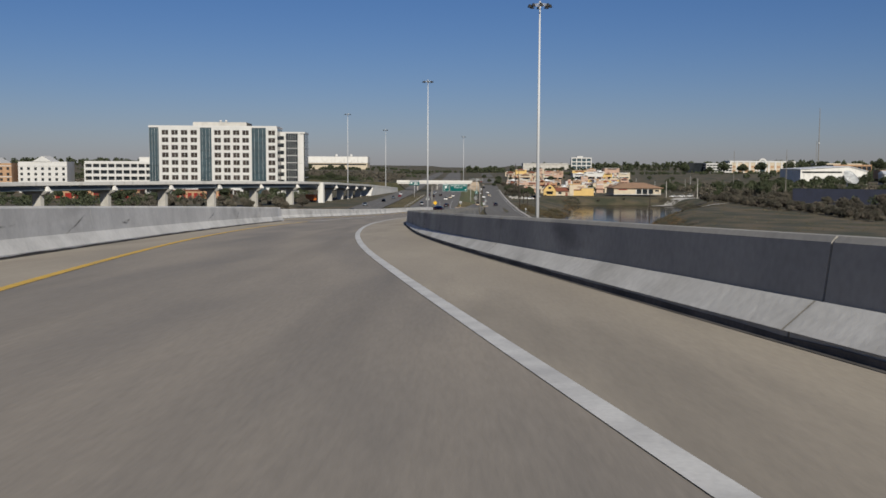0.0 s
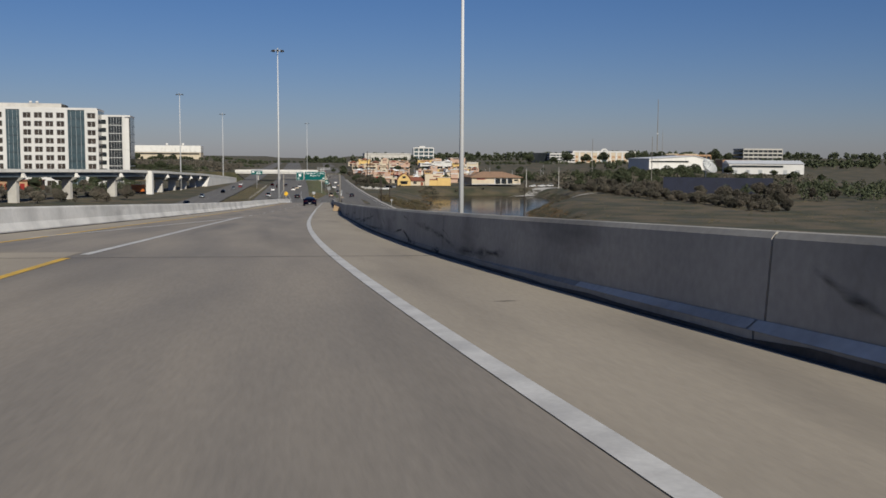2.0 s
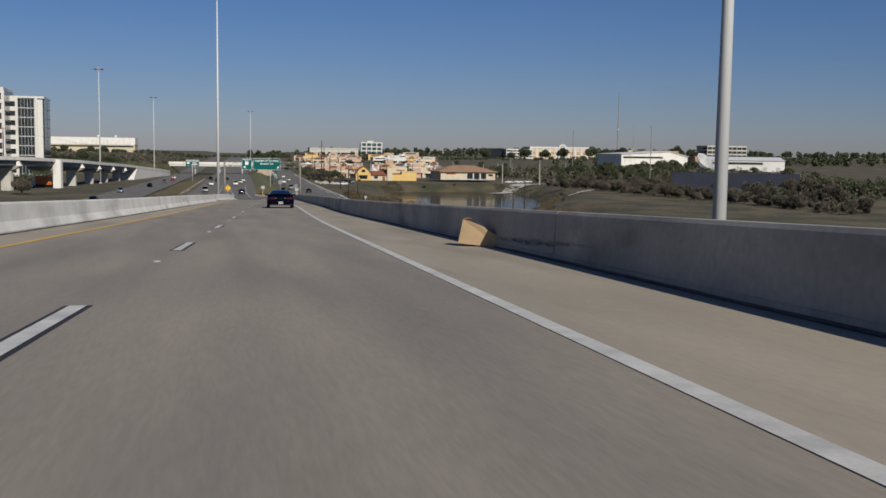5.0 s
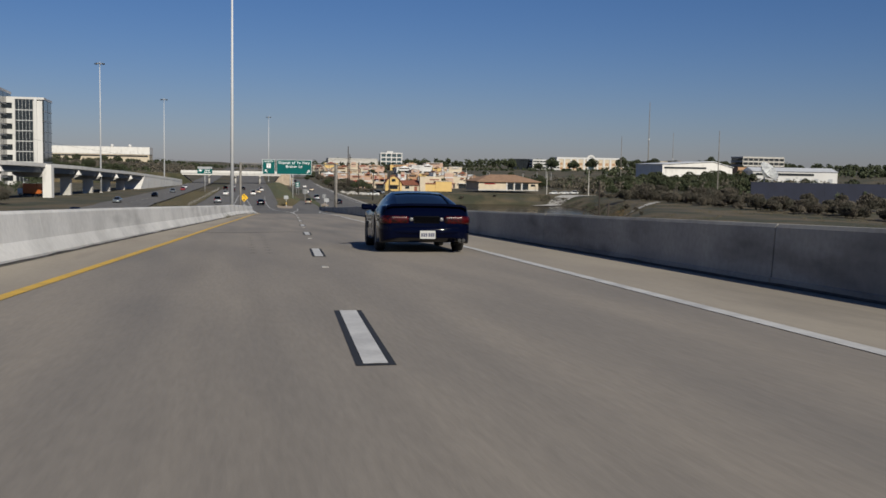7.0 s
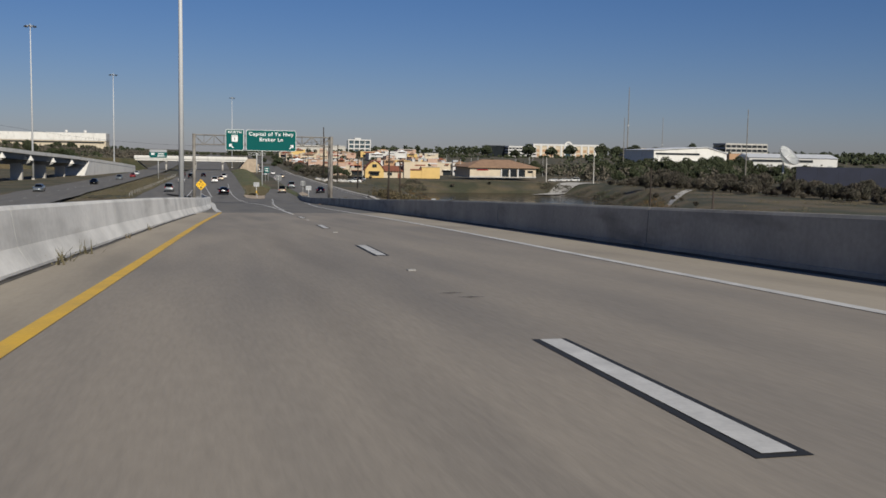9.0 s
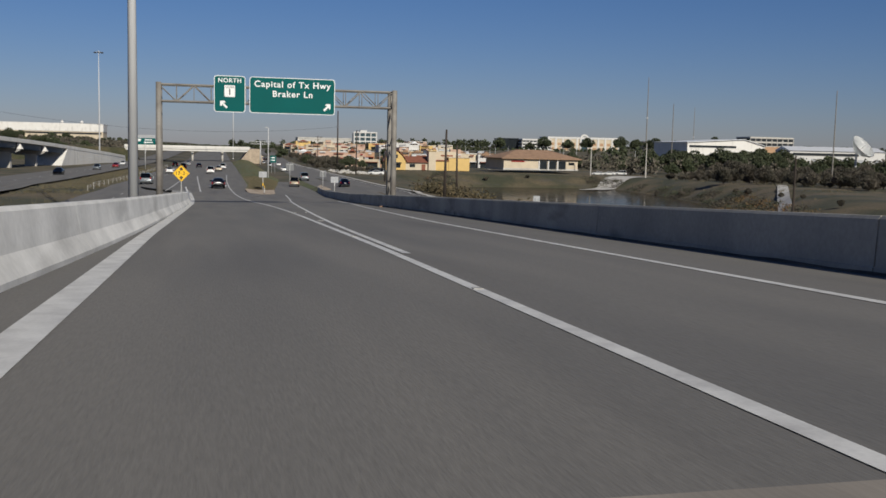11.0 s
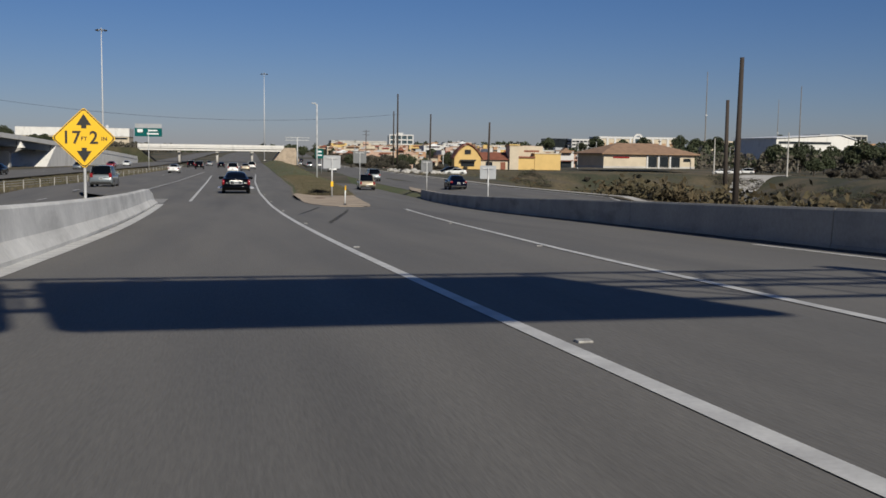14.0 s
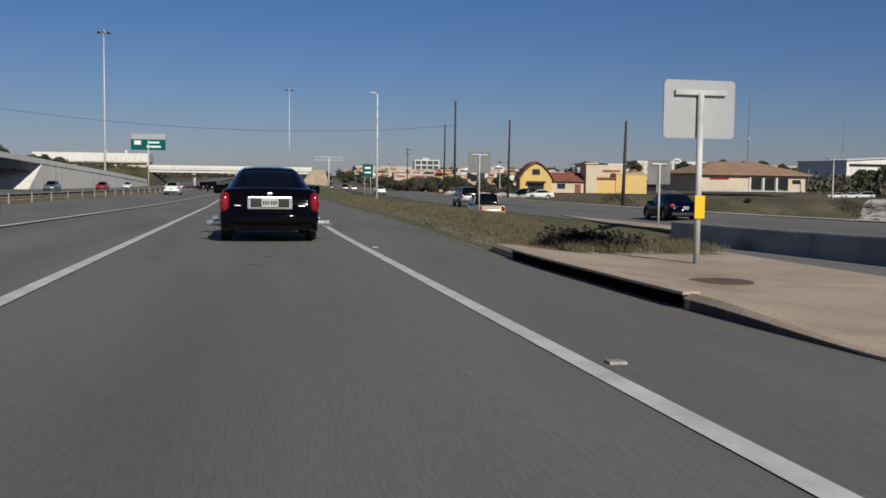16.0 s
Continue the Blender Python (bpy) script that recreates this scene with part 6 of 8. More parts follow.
# deck joints and raised markers
STUD = mat("worn_stud", (0.40, 0.39, 0.36), 0.6, var=0.2, scale=20, fine=60, col2=(0.2, 0.19, 0.18))
for y in (-231.2, -327.7, -282.0):
    bm = bmesh.new()
    xs = [deck_left(y) + 0.5 + (deck_right(y) - deck_left(y) - 1.0) * i / 10 for i in range(11)]
    sk = lambda x: y - 0.07 * (x - xs[0])
    r = [[bm.verts.new((x, sk(x) + d, surf(x, sk(x)) + 0.0085)) for x in xs] for d in (-0.022, 0.022)]
    for j in range(10):
        bm.faces.new((r[0][j], r[0][j + 1], r[1][j + 1], r[1][j]))
    tagged(link_mesh("deck_joint", bm, DARK_STRIP), "narrow dark expansion joint across the deck", "deck joint", "deck joints", "structure")
for k in range(-2, 26):
    y = -259.3 + 12.19 * k
    y = y if k < 14 else -89.5 + 11.87 * (k - 14)
    for x in [lane_line(y) + (0 if k < 14 else 0.2)] + ([gore_line(y) - 0.22] if -93 < y < -6 else []):
        bm = bmesh.new()
        box(bm, x - 0.055, x + 0.055, y - 0.05, y + 0.05, surf(x, y) - 0.005, surf(x, y) + 0.018, None, 0.008)
        tagged(link_mesh("road_stud", bm, STUD), "small worn grey raised road stud", "road stud", "road studs")


# ---- fence along the median, wires, far sign gantry ----
def fence():
    ob = thing("median_fence", "low wire fence on pale posts along the median", "fence")
    ys = [18 + 6.5 * k for k in range(34)]
    px = lambda y: fx(y) - 17.2
    for y in ys:
        bm = bmesh.new()
        z = ground_z(px(y), y)
        tube(bm, (px(y), y, z - 0.2), (px(y), y, z + 0.85), 0.04, None, 8)
        part("post", bm, PALE_CONCRETE, ob)
    for h in (0.4, 0.6, 0.8):
        bm = bmesh.new()
        for a, b in zip(ys, ys[1:]):
            tube(bm, (px(a), a, ground_z(px(a), a) + h), (px(b), b, ground_z(px(b), b) + h), 0.012, None, 4)
        part("cable", bm, STEEL, ob)


fence()


def wire(name, a, b, sag, label):
    bm = bmesh.new()
    a, b = Vector(a), Vector(b)
    pts = [a.lerp(b, i / 24) - Vector((0, 0, sag * 4 * (i / 24) * (1 - i / 24))) for i in range(25)]
    side = (b - a).cross(Vector((0, 0, 1))).normalized() * 0.03
    rings = [[bm.verts.new(p + side * math.cos(k * math.pi / 3) + Vector((0, 0, 0.03 * math.sin(k * math.pi / 3)))) for k in range(6)] for p in pts]
    for p, q in zip(rings, rings[1:]):
        for k in range(6):
            bm.faces.new((p[k], p[(k + 1) % 6], q[(k + 1) % 6], q[k]))
    bm.faces.new(rings[0][::-1])
    bm.faces.new(rings[-1])
    bmesh.ops.recalc_face_normals(bm, faces=bm.faces)
    tagged(link_mesh(name, bm, BLACK_TRIM), label, "cable", "overhead cables")


wire("overhead_cable", (-90, 152, 19), (43, 206, 11.6), 6.0, "sagging black overhead cable between poles")
utility_pole(-90, 152, 19.3, 0.2, 1)


def far_gantry():
    ob = thing("cantilever_sign", "grey steel cantilever sign seen from behind", "sign gantry", at=pose(23, 300, -3.2))
    bm = bmesh.new()
    tube(bm, (0, 0, 0), (0, 0, 9.8), 0.3, 0.2, 12)
    part("post", bm, STEEL, ob, smooth=True)
    bm = bmesh.new()
    for z in (8.6, 9.6):
        tube(bm, (-4.2, 0, z), (4.2, 0, z), 0.1, None, 8)
    for i in range(8):
        tube(bm, (-4.2 + 1.05 * i, 0, 8.6 if i % 2 else 9.6), (-3.15 + 1.05 * i, 0, 9.6 if i % 2 else 8.6), 0.05, None, 6)
    part("arm", bm, STEEL, ob)
    return ob


far_gantry()


CARDBOARD = mat("brown_cardboard", (0.46, 0.33, 0.19), 0.9, var=0.08, scale=3.0, fine=30, col2=(0.38, 0.27, 0.155))


def carton(x, y):
    """A crushed cardboard box, tipped on one edge against the foot of the barrier."""
    ob = thing("cardboard_box", "crushed brown cardboard box tipped beside the barrier", "box", at=pose(x, y, surf(x, y)))
    near = ((-0.31, 0.2, 0.05), (0.46, -0.36, 0.0), (0.48, -0.38, 0.2), (0.08, -0.06, 0.42), (-0.21, 0.2, 0.55))
    bm = bmesh.new()
    a = [bm.verts.new(p) for p in near]
    b = [bm.verts.new((px + 0.2, py + 0.42, pz * 0.9)) for px, py, pz in near]
    bm.faces.new(a)
    bm.faces.new(b[::-1])
    for k in range(5):
        bm.faces.new((a[k], b[k], b[(k + 1) % 5], a[(k + 1) % 5]))
    bmesh.ops.recalc_face_normals(bm, faces=bm.faces)
    bmesh.ops.bevel(bm, geom=bm.edges[:], offset=0.008, segments=2, affect='EDGES')
    part("carton_body", bm, CARDBOARD, ob)
    for p, q, r in (((-0.21, 0.2, 0.55), (-0.01, 0.62, 0.5), (0.1, -0.02, 0.03)), ((0.48, -0.38, 0.2), (0.68, 0.04, 0.18), (0.14, -0.08, -0.12))):
        bm = bmesh.new()
        p, q, r = Vector(p), Vector(q), Vector(r)
        up = (q - p).cross(r).normalized() * 0.006
        v = [bm.verts.new(w + d) for d in (up * 0, up) for w in (p, q, q + r, p + r)]
        for f in ((0, 1, 2, 3), (7, 6, 5, 4), (0, 4, 5, 1), (1, 5, 6, 2), (2, 6, 7, 3), (3, 7, 4, 0)):
            bm.faces.new([v[k] for k in f])
        bmesh.ops.recalc_face_normals(bm, faces=bm.faces)
        part("flap", bm, CARDBOARD, ob, "bent cardboard flap")
    for k in range(4):
        lx, ly = x + 0.45 + 0.04 * k, y - 0.55 - 0.16 * k
        bm = bmesh.new()
        bmesh.ops.create_icosphere(bm, subdivisions=1, radius=0.035 + 0.008 * (k % 2), matrix=Matrix.Translation((lx, ly, surf(lx, ly) + 0.02)) @ Matrix.Rotation(k, 4, 'X') @ Matrix.Diagonal((1.3, 0.8, 0.6, 1)))
        tagged(link_mesh("litter_scrap", bm, WHITE_LINE if k % 2 else CARDBOARD), "small crumpled scrap of litter by the barrier", "litter", "litter by the box")


carton(-1.6, -255.6)

# ---- buildings ----
def shared_boxes(name, spots, size, material, parent, label=""):
    """Alike boxes on one mesh: spots are their centres in the parent's frame."""
    me = None
    for s in spots:
        if me is None:
            bm = bmesh.new()
            box(bm, -size[0] / 2, size[0] / 2, -size[1] / 2, size[1] / 2, -size[2] / 2, size[2] / 2)
            ob = part(name, bm, material, parent, label)
            me = ob.data
        else:
            ob = new(name, me)
            ob.parent = parent
            if label:
                ob["label"] = label
        ob.location = s


def slab(name, x0, x1, y0, y1, z0, z1, material, parent, label="", bevel=0.0):
    bm = bmesh.new()
    box(bm, x0, x1, y0, y1, z0, z1, None, bevel)
    return part(name, bm, material, parent, label)


def office():
    ob = thing("office_tower", "white nine-storey office tower with blue-green glass bays", "office building", at=pose(-187, 238, -4, 0, 0, 3))
    top, w, dep = 44.2, 80.0, 34.0
    # bays: start, end, kind
    bays = ((0, 7, "g"), (7, 31, "w"), (31, 40, "g"), (40, 63.5, "w"), (63.5, 74, "g"), (74, 80, "w"))
    slab("core", 0.3, w - 0.3, 0.5, dep, 0, top - 1.2, WHITE_WALL, ob)
    slab("roof_edge", -0.3, w + 0.3, -0.5, dep + 0.3, top - 1.2, top, WHITE_WALL, ob, "white roof edge")
    floors = [top - 4.3 - 4.75 * k for k in range(9)]
    for a, b, k in bays:
        if k == "g":
            slab("glass_bay", a, b, 0.05, 0.6, 0, top - 1.25, BLUE_GLASS, ob, "blue-green curtain wall")
            shared_boxes("mullion", [(a + (b - a) * i / 4, 0.03, top / 2 - 0.6) for i in range(5)], (0.1, 0.1, top - 1.4), STEEL, ob)
            shared_boxes("floor_band", [((a + b) / 2, 0.03, z - 1.9) for z in floors], (b - a, 0.08, 0.28), DARK_GLASS, ob)
        else:
            n = 4 if b - a > 20 else 1
            # wall strips between the windows, proud of the glass line
            pitch = (b - a) / n
            shared_boxes("wall_pier", [(a + pitch * i, 0.0, top / 2 - 0.6) for i in range(n + 1)], (pitch - 4.1 if n > 1 else 1.2, 1.0, top - 1.2), WHITE_WALL, ob)
            shared_boxes("spandrel", [((a + b) / 2, 0.02, z - 2.4) for z in floors + [floors[0] + 4.75]], (b - a, 0.9, 1.75), WHITE_WALL, ob)
            shared_boxes("window", [(a + pitch * (i + 0.5), 0.25, z) for i in range(n) for z in floors], (4.2, 0.1, 3.05), OFFICE_WINDOW, ob, "bronze-tinted square window")
            shared_boxes("window_bar", [(a + pitch * (i + 0.5), 0.17, z) for i in range(n) for z in floors], (0.16, 0.06, 3.0), WHITE_WALL, ob)
    slab("penthouse", 26, 60, 8, 24, top, top + 2.6, PALE_CONCRETE, ob, "grey roof plant screen")
    slab("plant_box", 58, 62, 10, 20, top, top + 1.9, BLACK_TRIM, ob)
    for x in (43, 46.5):
        bm = bmesh.new()
        bmesh.ops.create_uvsphere(bm, u_segments=14, v_segments=8, radius=0.9, matrix=Matrix.Translation((x, 12, top + 3.4)) @ Matrix.Diagonal((1, 1, 0.8, 1)))
        part("roof_dish", bm, WHITE_WALL, ob, "white roof dish", smooth=True)
    # long side that faces the freeway, covered in dark panels to read as shaded
    shared_boxes("side_shade_panel", [(w - 0.05, 5.5, top / 2 - 0.6), (w - 0.05, 16.5, top / 2 - 0.6), (w - 0.05, 27.5, top / 2 - 0.6)], (0.8, 10.0, top - 1.3), DARK_GLASS, ob)
    shared_boxes("side_band", [(w + 0.1, 16.5, z - 2.1) for z in floors], (0.7, 32.0, 0.5), SIGN_BACK, ob)
    return ob


office()


def office_b():
    ob = thing("office_tower", "white office tower with dark gridded glass bay", "office building", at=pose(-109.5, 262, -4, 0, 0, 3))
    top = 41.2
    slab("core", 0.3, 17.2, 0.5, 30, 0, top - 1, WHITE_WALL, ob)
    slab("roof_edge", -0.3, 17.8, -0.4, 30.3, top - 1, top, WHITE_WALL, ob, "white roof edge")
    floors = [top - 4.0 - 4.75 * k for k in range(8)]
    slab("glass_bay", 5.3, 13.0, 0.05, 0.6, 0, top - 1.05, DARK_GLASS, ob, "dark curtain wall")
    shared_boxes("mullion", [(5.3 + 7.7 * i / 5, 0.02, top / 2 - 0.5) for i in range(6)], (0.12, 0.1, top - 1.1), STEEL, ob)
    shared_boxes("floor_band", [(9.15, 0.02, z - 1.9) for z in floors], (7.7, 0.08, 0.35), STEEL, ob)
    shared_boxes("wall_pier", [(0.4, 0.0, top / 2 - 0.5), (4.7, 0.0, top / 2 - 0.5), (14.0, 0.0, top / 2 - 0.5)], (1.2, 1.0, top - 1.0), WHITE_WALL, ob)
    shared_boxes("spandrel", [(2.6, 0.02, z - 2.4) for z in floors + [floors[0] + 4.75]], (4.0, 0.9, 2.2), WHITE_WALL, ob)
    shared_boxes("window", [(2.6, 0.25, z) for z in floors], (3.3, 0.1, 2.6), DARK_GLASS, ob, "dark square window")
    # dark panels added so this side looks shaded
    shared_boxes("side_shade_panel", [(17.3, 7.0, top / 2 - 0.5), (17.3, 21.5, top / 2 - 0.5)], (0.7, 13.0, top - 1.1), DARK_GLASS, ob)
    shared_boxes("side_band", [(17.45, 14.5, z - 2.1) for z in floors], (0.6, 28.0, 0.5), SIGN_BACK, ob)
    return ob


office_b()


def garage(x, y, w, dep, levels, h, label):
    ob = thing("parking_garage", label, "parking garage", at=pose(x, y, -4, 0, 0, 2))
    # one dark block between the parapets replaces the decks' shaded interior
    slab("core", 1, w - 1, 1.5, dep, 0, levels * h - 0.5, DARK_GLASS, ob, "solid dark block for the shade inside the parking decks")
    for k in range(levels + 1):
        slab("parapet_band", 0, w, 0, dep + 0.5, k * h - 0.2, k * h + 1.55, WHITE_WALL, ob, "white deck parapet")
    shared_boxes("column", [(w * i / 9, 0.5, levels * h / 2) for i in range(10)], (0.8, 0.9, levels * h), WHITE_WALL, ob)
    slab("stair_tower", w - 9, w - 1, 2, 10, 0, levels * h + 4.2, WHITE_WALL, ob, "white stair tower")
    return ob


garage(-229, 240, 43, 40, 5, 4.0, "white concrete parking garage with open decks")


def apartments(x, y, w, dep, h, walls, label, n):
    ob = thing("apartment_block", label, "apartment building", "apartment blocks", at=pose(x, y, -4, 0, 0, 4))
    slab("building_shell", 0, w, 0, dep, 0, h, walls, ob)
    shared_boxes("window", [(w * (i + 0.5) / n, -0.05, z) for i in range(n) for z in np.arange(3.0, h - 1, 3.4)], (1.6, 0.14, 1.7), DARK_GLASS, ob, "dark window")
    shared_boxes("trim_band", [(w / 2, -0.08, z) for z in np.arange(4.7, h, 6.8)], (w, 0.2, 0.4), WHITE_WALL, ob)
    for k in range(max(1, int(w // 18))):
        bm = bmesh.new()
        c = w * (k + 0.5) / max(1, int(w // 18))
        v = [bm.verts.new(p) for q in (-0.4, dep) for p in ((c - 6, q, h), (c + 6, q, h), (c, q, h + 3.6))]
        for f in ((0, 1, 2), (5, 4, 3), (0, 2, 5, 3), (2, 1, 4, 5), (1, 0, 3, 4)):
            bm.faces.new([v[i] for i in f])
        bmesh.ops.recalc_face_normals(bm, faces=bm.faces)
        part("gable", bm, WHITE_WALL, ob, "white gable")
    return ob


apartments(-268, 232, 30, 16, 21, WHITE_WALL, "white apartment block with gables and dark windows", 7)
apartments(-316, 224, 46, 16, 20, BRICK_TAN, "orange-tan brick apartment block with white gables", 11)


def long_white():
    ob = thing("long_white_building", "long white flat-roofed commercial building on a rise", "commercial building", at=pose(-273, 1340, 6))
    slab("building_shell", 0, 142, 0, 60, 0, 22, STUCCO_CREAM, ob)
    slab("upper_band", -0.5, 142.5, -0.8, 60.5, 12, 23, BRIDGE_WHITE, ob, "plain white upper band")
    slab("window_strip", 2, 140, -0.9, 0, 8.6, 10.6, DARK_GLASS, ob, "dark window strip")
    for x in (86, 112):
        bm = bmesh.new()
        bmesh.ops.create_uvsphere(bm, u_segments=12, v_segments=8, radius=2.4, matrix=Matrix.Translation((x, 20, 25)))
        part("roof_dome", bm, WHITE_WALL, ob, "white roof dome", smooth=True)
    return ob


long_white()


def cube_building():
    ob = thing("office_block", "white cubic office block with deep square openings", "office building", at=pose(246, 1495, 2))
    slab("core", 1, 36, 1.5, 30, 0, 26.5, BLUE_GLASS, ob, "dark recessed glass")
    shared_boxes("frame_column", [(37 * i / 4, 0.5, 14) for i in range(5)], (1.5, 1.6, 28), WHITE_WALL, ob)
    shared_boxes("frame_beam", [(18.5, 0.5, z) for z in (6, 13, 20, 27.4)], (38.5, 1.6, 1.9), WHITE_WALL, ob)
    slab("roof_block", 11, 22, 6, 16, 26.5, 31, WHITE_WALL, ob)
    return ob


cube_building()


def arch_building():
    ob = thing("office_block", "cream office block with a tall white arch", "office building", at=pose(404, 1000, 4, 0, 0, -4))
    w, h = 88, 19
    slab("building_shell", 0, w, 0, 40, 0, h, STUCCO_CREAM, ob)
    slab("cornice", -0.5, w + 0.5, -0.6, 40.5, h - 2.2, h, WHITE_WALL, ob, "white cornice")
    shared_boxes("pilaster", [(w * i / 10, -0.3, h / 2) for i in range(11) if i != 5], (2.2, 0.8, h), WHITE_WALL, ob)
    shared_boxes("window", [(w * (i + 0.5) / 10, -0.06, z) for i in range(10) for z in (5.0, 10.5)], (4.2, 0.16, 3.2), BRICK_TAN, ob, "tan shaded window bay")
    bm = bmesh.new()
    cx, n = 44, 14
    for i in range(n):
        a, b = math.pi * i / n, math.pi * (i + 1) / n
        v = [bm.verts.new((cx + r * math.cos(t), q, 17.0 + r * math.sin(t))) for q in (-1.2, 1.0) for t, r in ((a, 3.4), (b, 3.4), (b, 5.6), (a, 5.6))]
        for f in ((0, 1, 2, 3), (7, 6, 5, 4), (3, 2, 6, 7), (1, 0, 4, 5)):
            bm.faces.new([v[j] for j in f])
    for s in (-1, 1):
        box(bm, cx + s * 4.5 - 1.1, cx + s * 4.5 + 1.1, -1.2, 1.0, 0, 17.0)
    bmesh.ops.recalc_face_normals(bm, faces=bm.faces)
    part("arch", bm, WHITE_WALL, ob, "tall white arch")
    slab("arch_glass", cx - 3.4, cx + 3.4, -0.5, 0, 0, 18.5, BLUE_GLASS, ob, "dark arch window")
    return ob


arch_building()


def banded(x, y, w, dep, h, z, label, rows, walls=WHITE_WALL, glass=DARK_GLASS, turn=0.0):
    ob = thing("office_block", label, "office building", "far office blocks", at=pose(x, y, z, 0, 0, turn))
    slab("core", 0.4, w - 0.4, 0.6, dep, 0, h - 0.3, glass, ob, "dark window bands")
    for k in range(rows + 1):
        slab("wall_band", 0, w, 0, dep + 0.4, h * k / rows - (0.9 if k else 0), h * k / rows + 0.9, walls, ob)
    shared_boxes("mullion", [(w * i / 8, 0.3, h / 2) for i in range(9)], (0.6, 0.6, h), walls, ob)
    return ob


banded(345, 1000, 22, 30, 15, 4, "dark glass office block among trees", 1, DARK_GLASS)
banded(366, 985, 36, 30, 14.5, 4, "white parking deck with dark bands", 4)
banded(520, 980, 60, 30, 14, 5, "pale office block behind trees", 3, STUCCO_CREAM)
banded(600, 880, 55, 30, 20, 6, "grey office block with dark window bands", 4, PALE_CONCRETE)
banded(150, 1450, 84, 40, 13, 5, "low pale commercial hall with flat roof", 2, PALE_CONCRETE, PALE_CONCRETE)
banded(430, 700, 42, 24, 13, 4, "brick office block behind the warehouses", 2, BRICK_TAN)


def restaurant():
    ob = thing("restaurant", "bright yellow stucco restaurant with red roofs", "restaurant", at=pose(62, 225, -2.7, 0, 0, -4))
    # barn-like front with a curved red roof
    bm = bmesh.new()
    prof = [(0, 0), (7.6, 0), (7.6, 3.2), (6.4, 5.0), (5.0, 6.2), (3.8, 6.7), (2.6, 6.2), (1.2, 5.0), (0, 3.2)]
    f = [bm.verts.new((x, 0, z)) for x, z in prof]
    b = [bm.verts.new((x, 5, z)) for x, z in prof]
    bm.faces.new(f)
    bm.faces.new(b[::-1])
    for i in range(len(prof)):
        j = (i + 1) % len(prof)
        bm.faces.new((f[i], b[i], b[j], f[j]))
    bmesh.ops.recalc_face_normals(bm, faces=bm.faces)
    part("front_house", bm, STUCCO_YELLOW, ob)
    bm = bmesh.new()
    rp = [(-0.5, 2.9), (1.1, 5.2), (2.5, 6.5), (3.8, 7.05), (5.1, 6.5), (6.5, 5.2), (8.1, 2.9)]
    ribs = [[bm.verts.new((x, y, z + d)) for y, d in ((-0.5, 0), (-0.5, 0.3), (5.4, 0.3), (5.4, 0))] for x, z in rp]
    for p, q in zip(ribs, ribs[1:]):
        for k in range(4):
            bm.faces.new((p[k], p[(k + 1) % 4], q[(k + 1) % 4], q[k]))
    bm.faces.new(ribs[0][::-1])
    bm.faces.new(ribs[-1])
    bmesh.ops.recalc_face_normals(bm, faces=bm.faces)
    part("curved_roof", bm, ROOF_RED, ob, "curved red-brown tile roof")
    slab("gable_window", 2.9, 4.7, -0.12, 0, 4.2, 5.5, DARK_GLASS, ob, "dark gable window")
    slab("awning", 1.6, 6.0, -1.2, 0, 2.3, 2.7, BLACK_TRIM, ob, "dark awning")
    slab("front_window", 1.9, 5.7, -0.1, 0, 0.8, 2.2, DARK_GLASS, ob)
    slab("wing", 7.6, 16.0, 1.5, 14, 0, 2.9, STUCCO_CREAM, ob)
    bm = bmesh.new()
    v = [bm.verts.new(p) for p in ((7.4, 0.8, 2.7), (16.2, 0.8, 2.7), (16.2, 6.5, 4.9), (7.4, 6.5, 4.9), (7.4, 12.5, 2.7), (16.2, 12.5, 2.7))]
    for q in ((0, 1, 2, 3), (3, 2, 5, 4), (0, 3, 4), (1, 5, 2), (0, 4, 5, 1)):
        bm.faces.new([v[i] for i in q])
    part("wing_roof", bm, ROOF_RED, ob, "red-brown tile roof")
    slab("wing_window", 9.3, 11.2, 1.4, 1.5, 1.0, 2.2, DARK_GLASS, ob)
    slab("wing_door", 13.6, 15.0, 1.38, 1.5, 0, 2.1, ROOF_RED, ob, "red-brown door")
    slab("tower", 16.0, 18.6, 0.5, 6, 0, 6.9, STUCCO_CREAM, ob, "cream corner tower")
    slab("tower_cap", 15.7, 18.9, 0.2, 6.3, 6.9, 7.2, STUCCO_YELLOW, ob)
    slab("sign_wall", 18.6, 26.5, 4.0, 6.5, 0, 6.8, STUCCO_CREAM, ob, "cream sign wall")
    slab("sign_bar", 21.0, 25.4, 3.9, 4.0, 5.1, 5.6, ROOF_RED, ob, "red bar of unreadable lettering")
    slab("lean_to", 18.6, 23.4, 1.0, 4.0, 0, 3.4, STUCCO_YELLOW, ob)
    slab("lean_to_roof", 18.4, 23.5, 0.6, 4.0, 3.4, 3.8, ROOF_RED, ob, "red-brown tile strip")
    slab("hall", 23.4, 31.0, 0.8, 12, 0, 4.6, STUCCO_YELLOW, ob, "plain yellow hall")
    slab("hall_coping", 23.2, 31.2, 0.6, 12.2, 4.6, 4.85, STUCCO_CREAM, ob)
    return ob


restaurant()


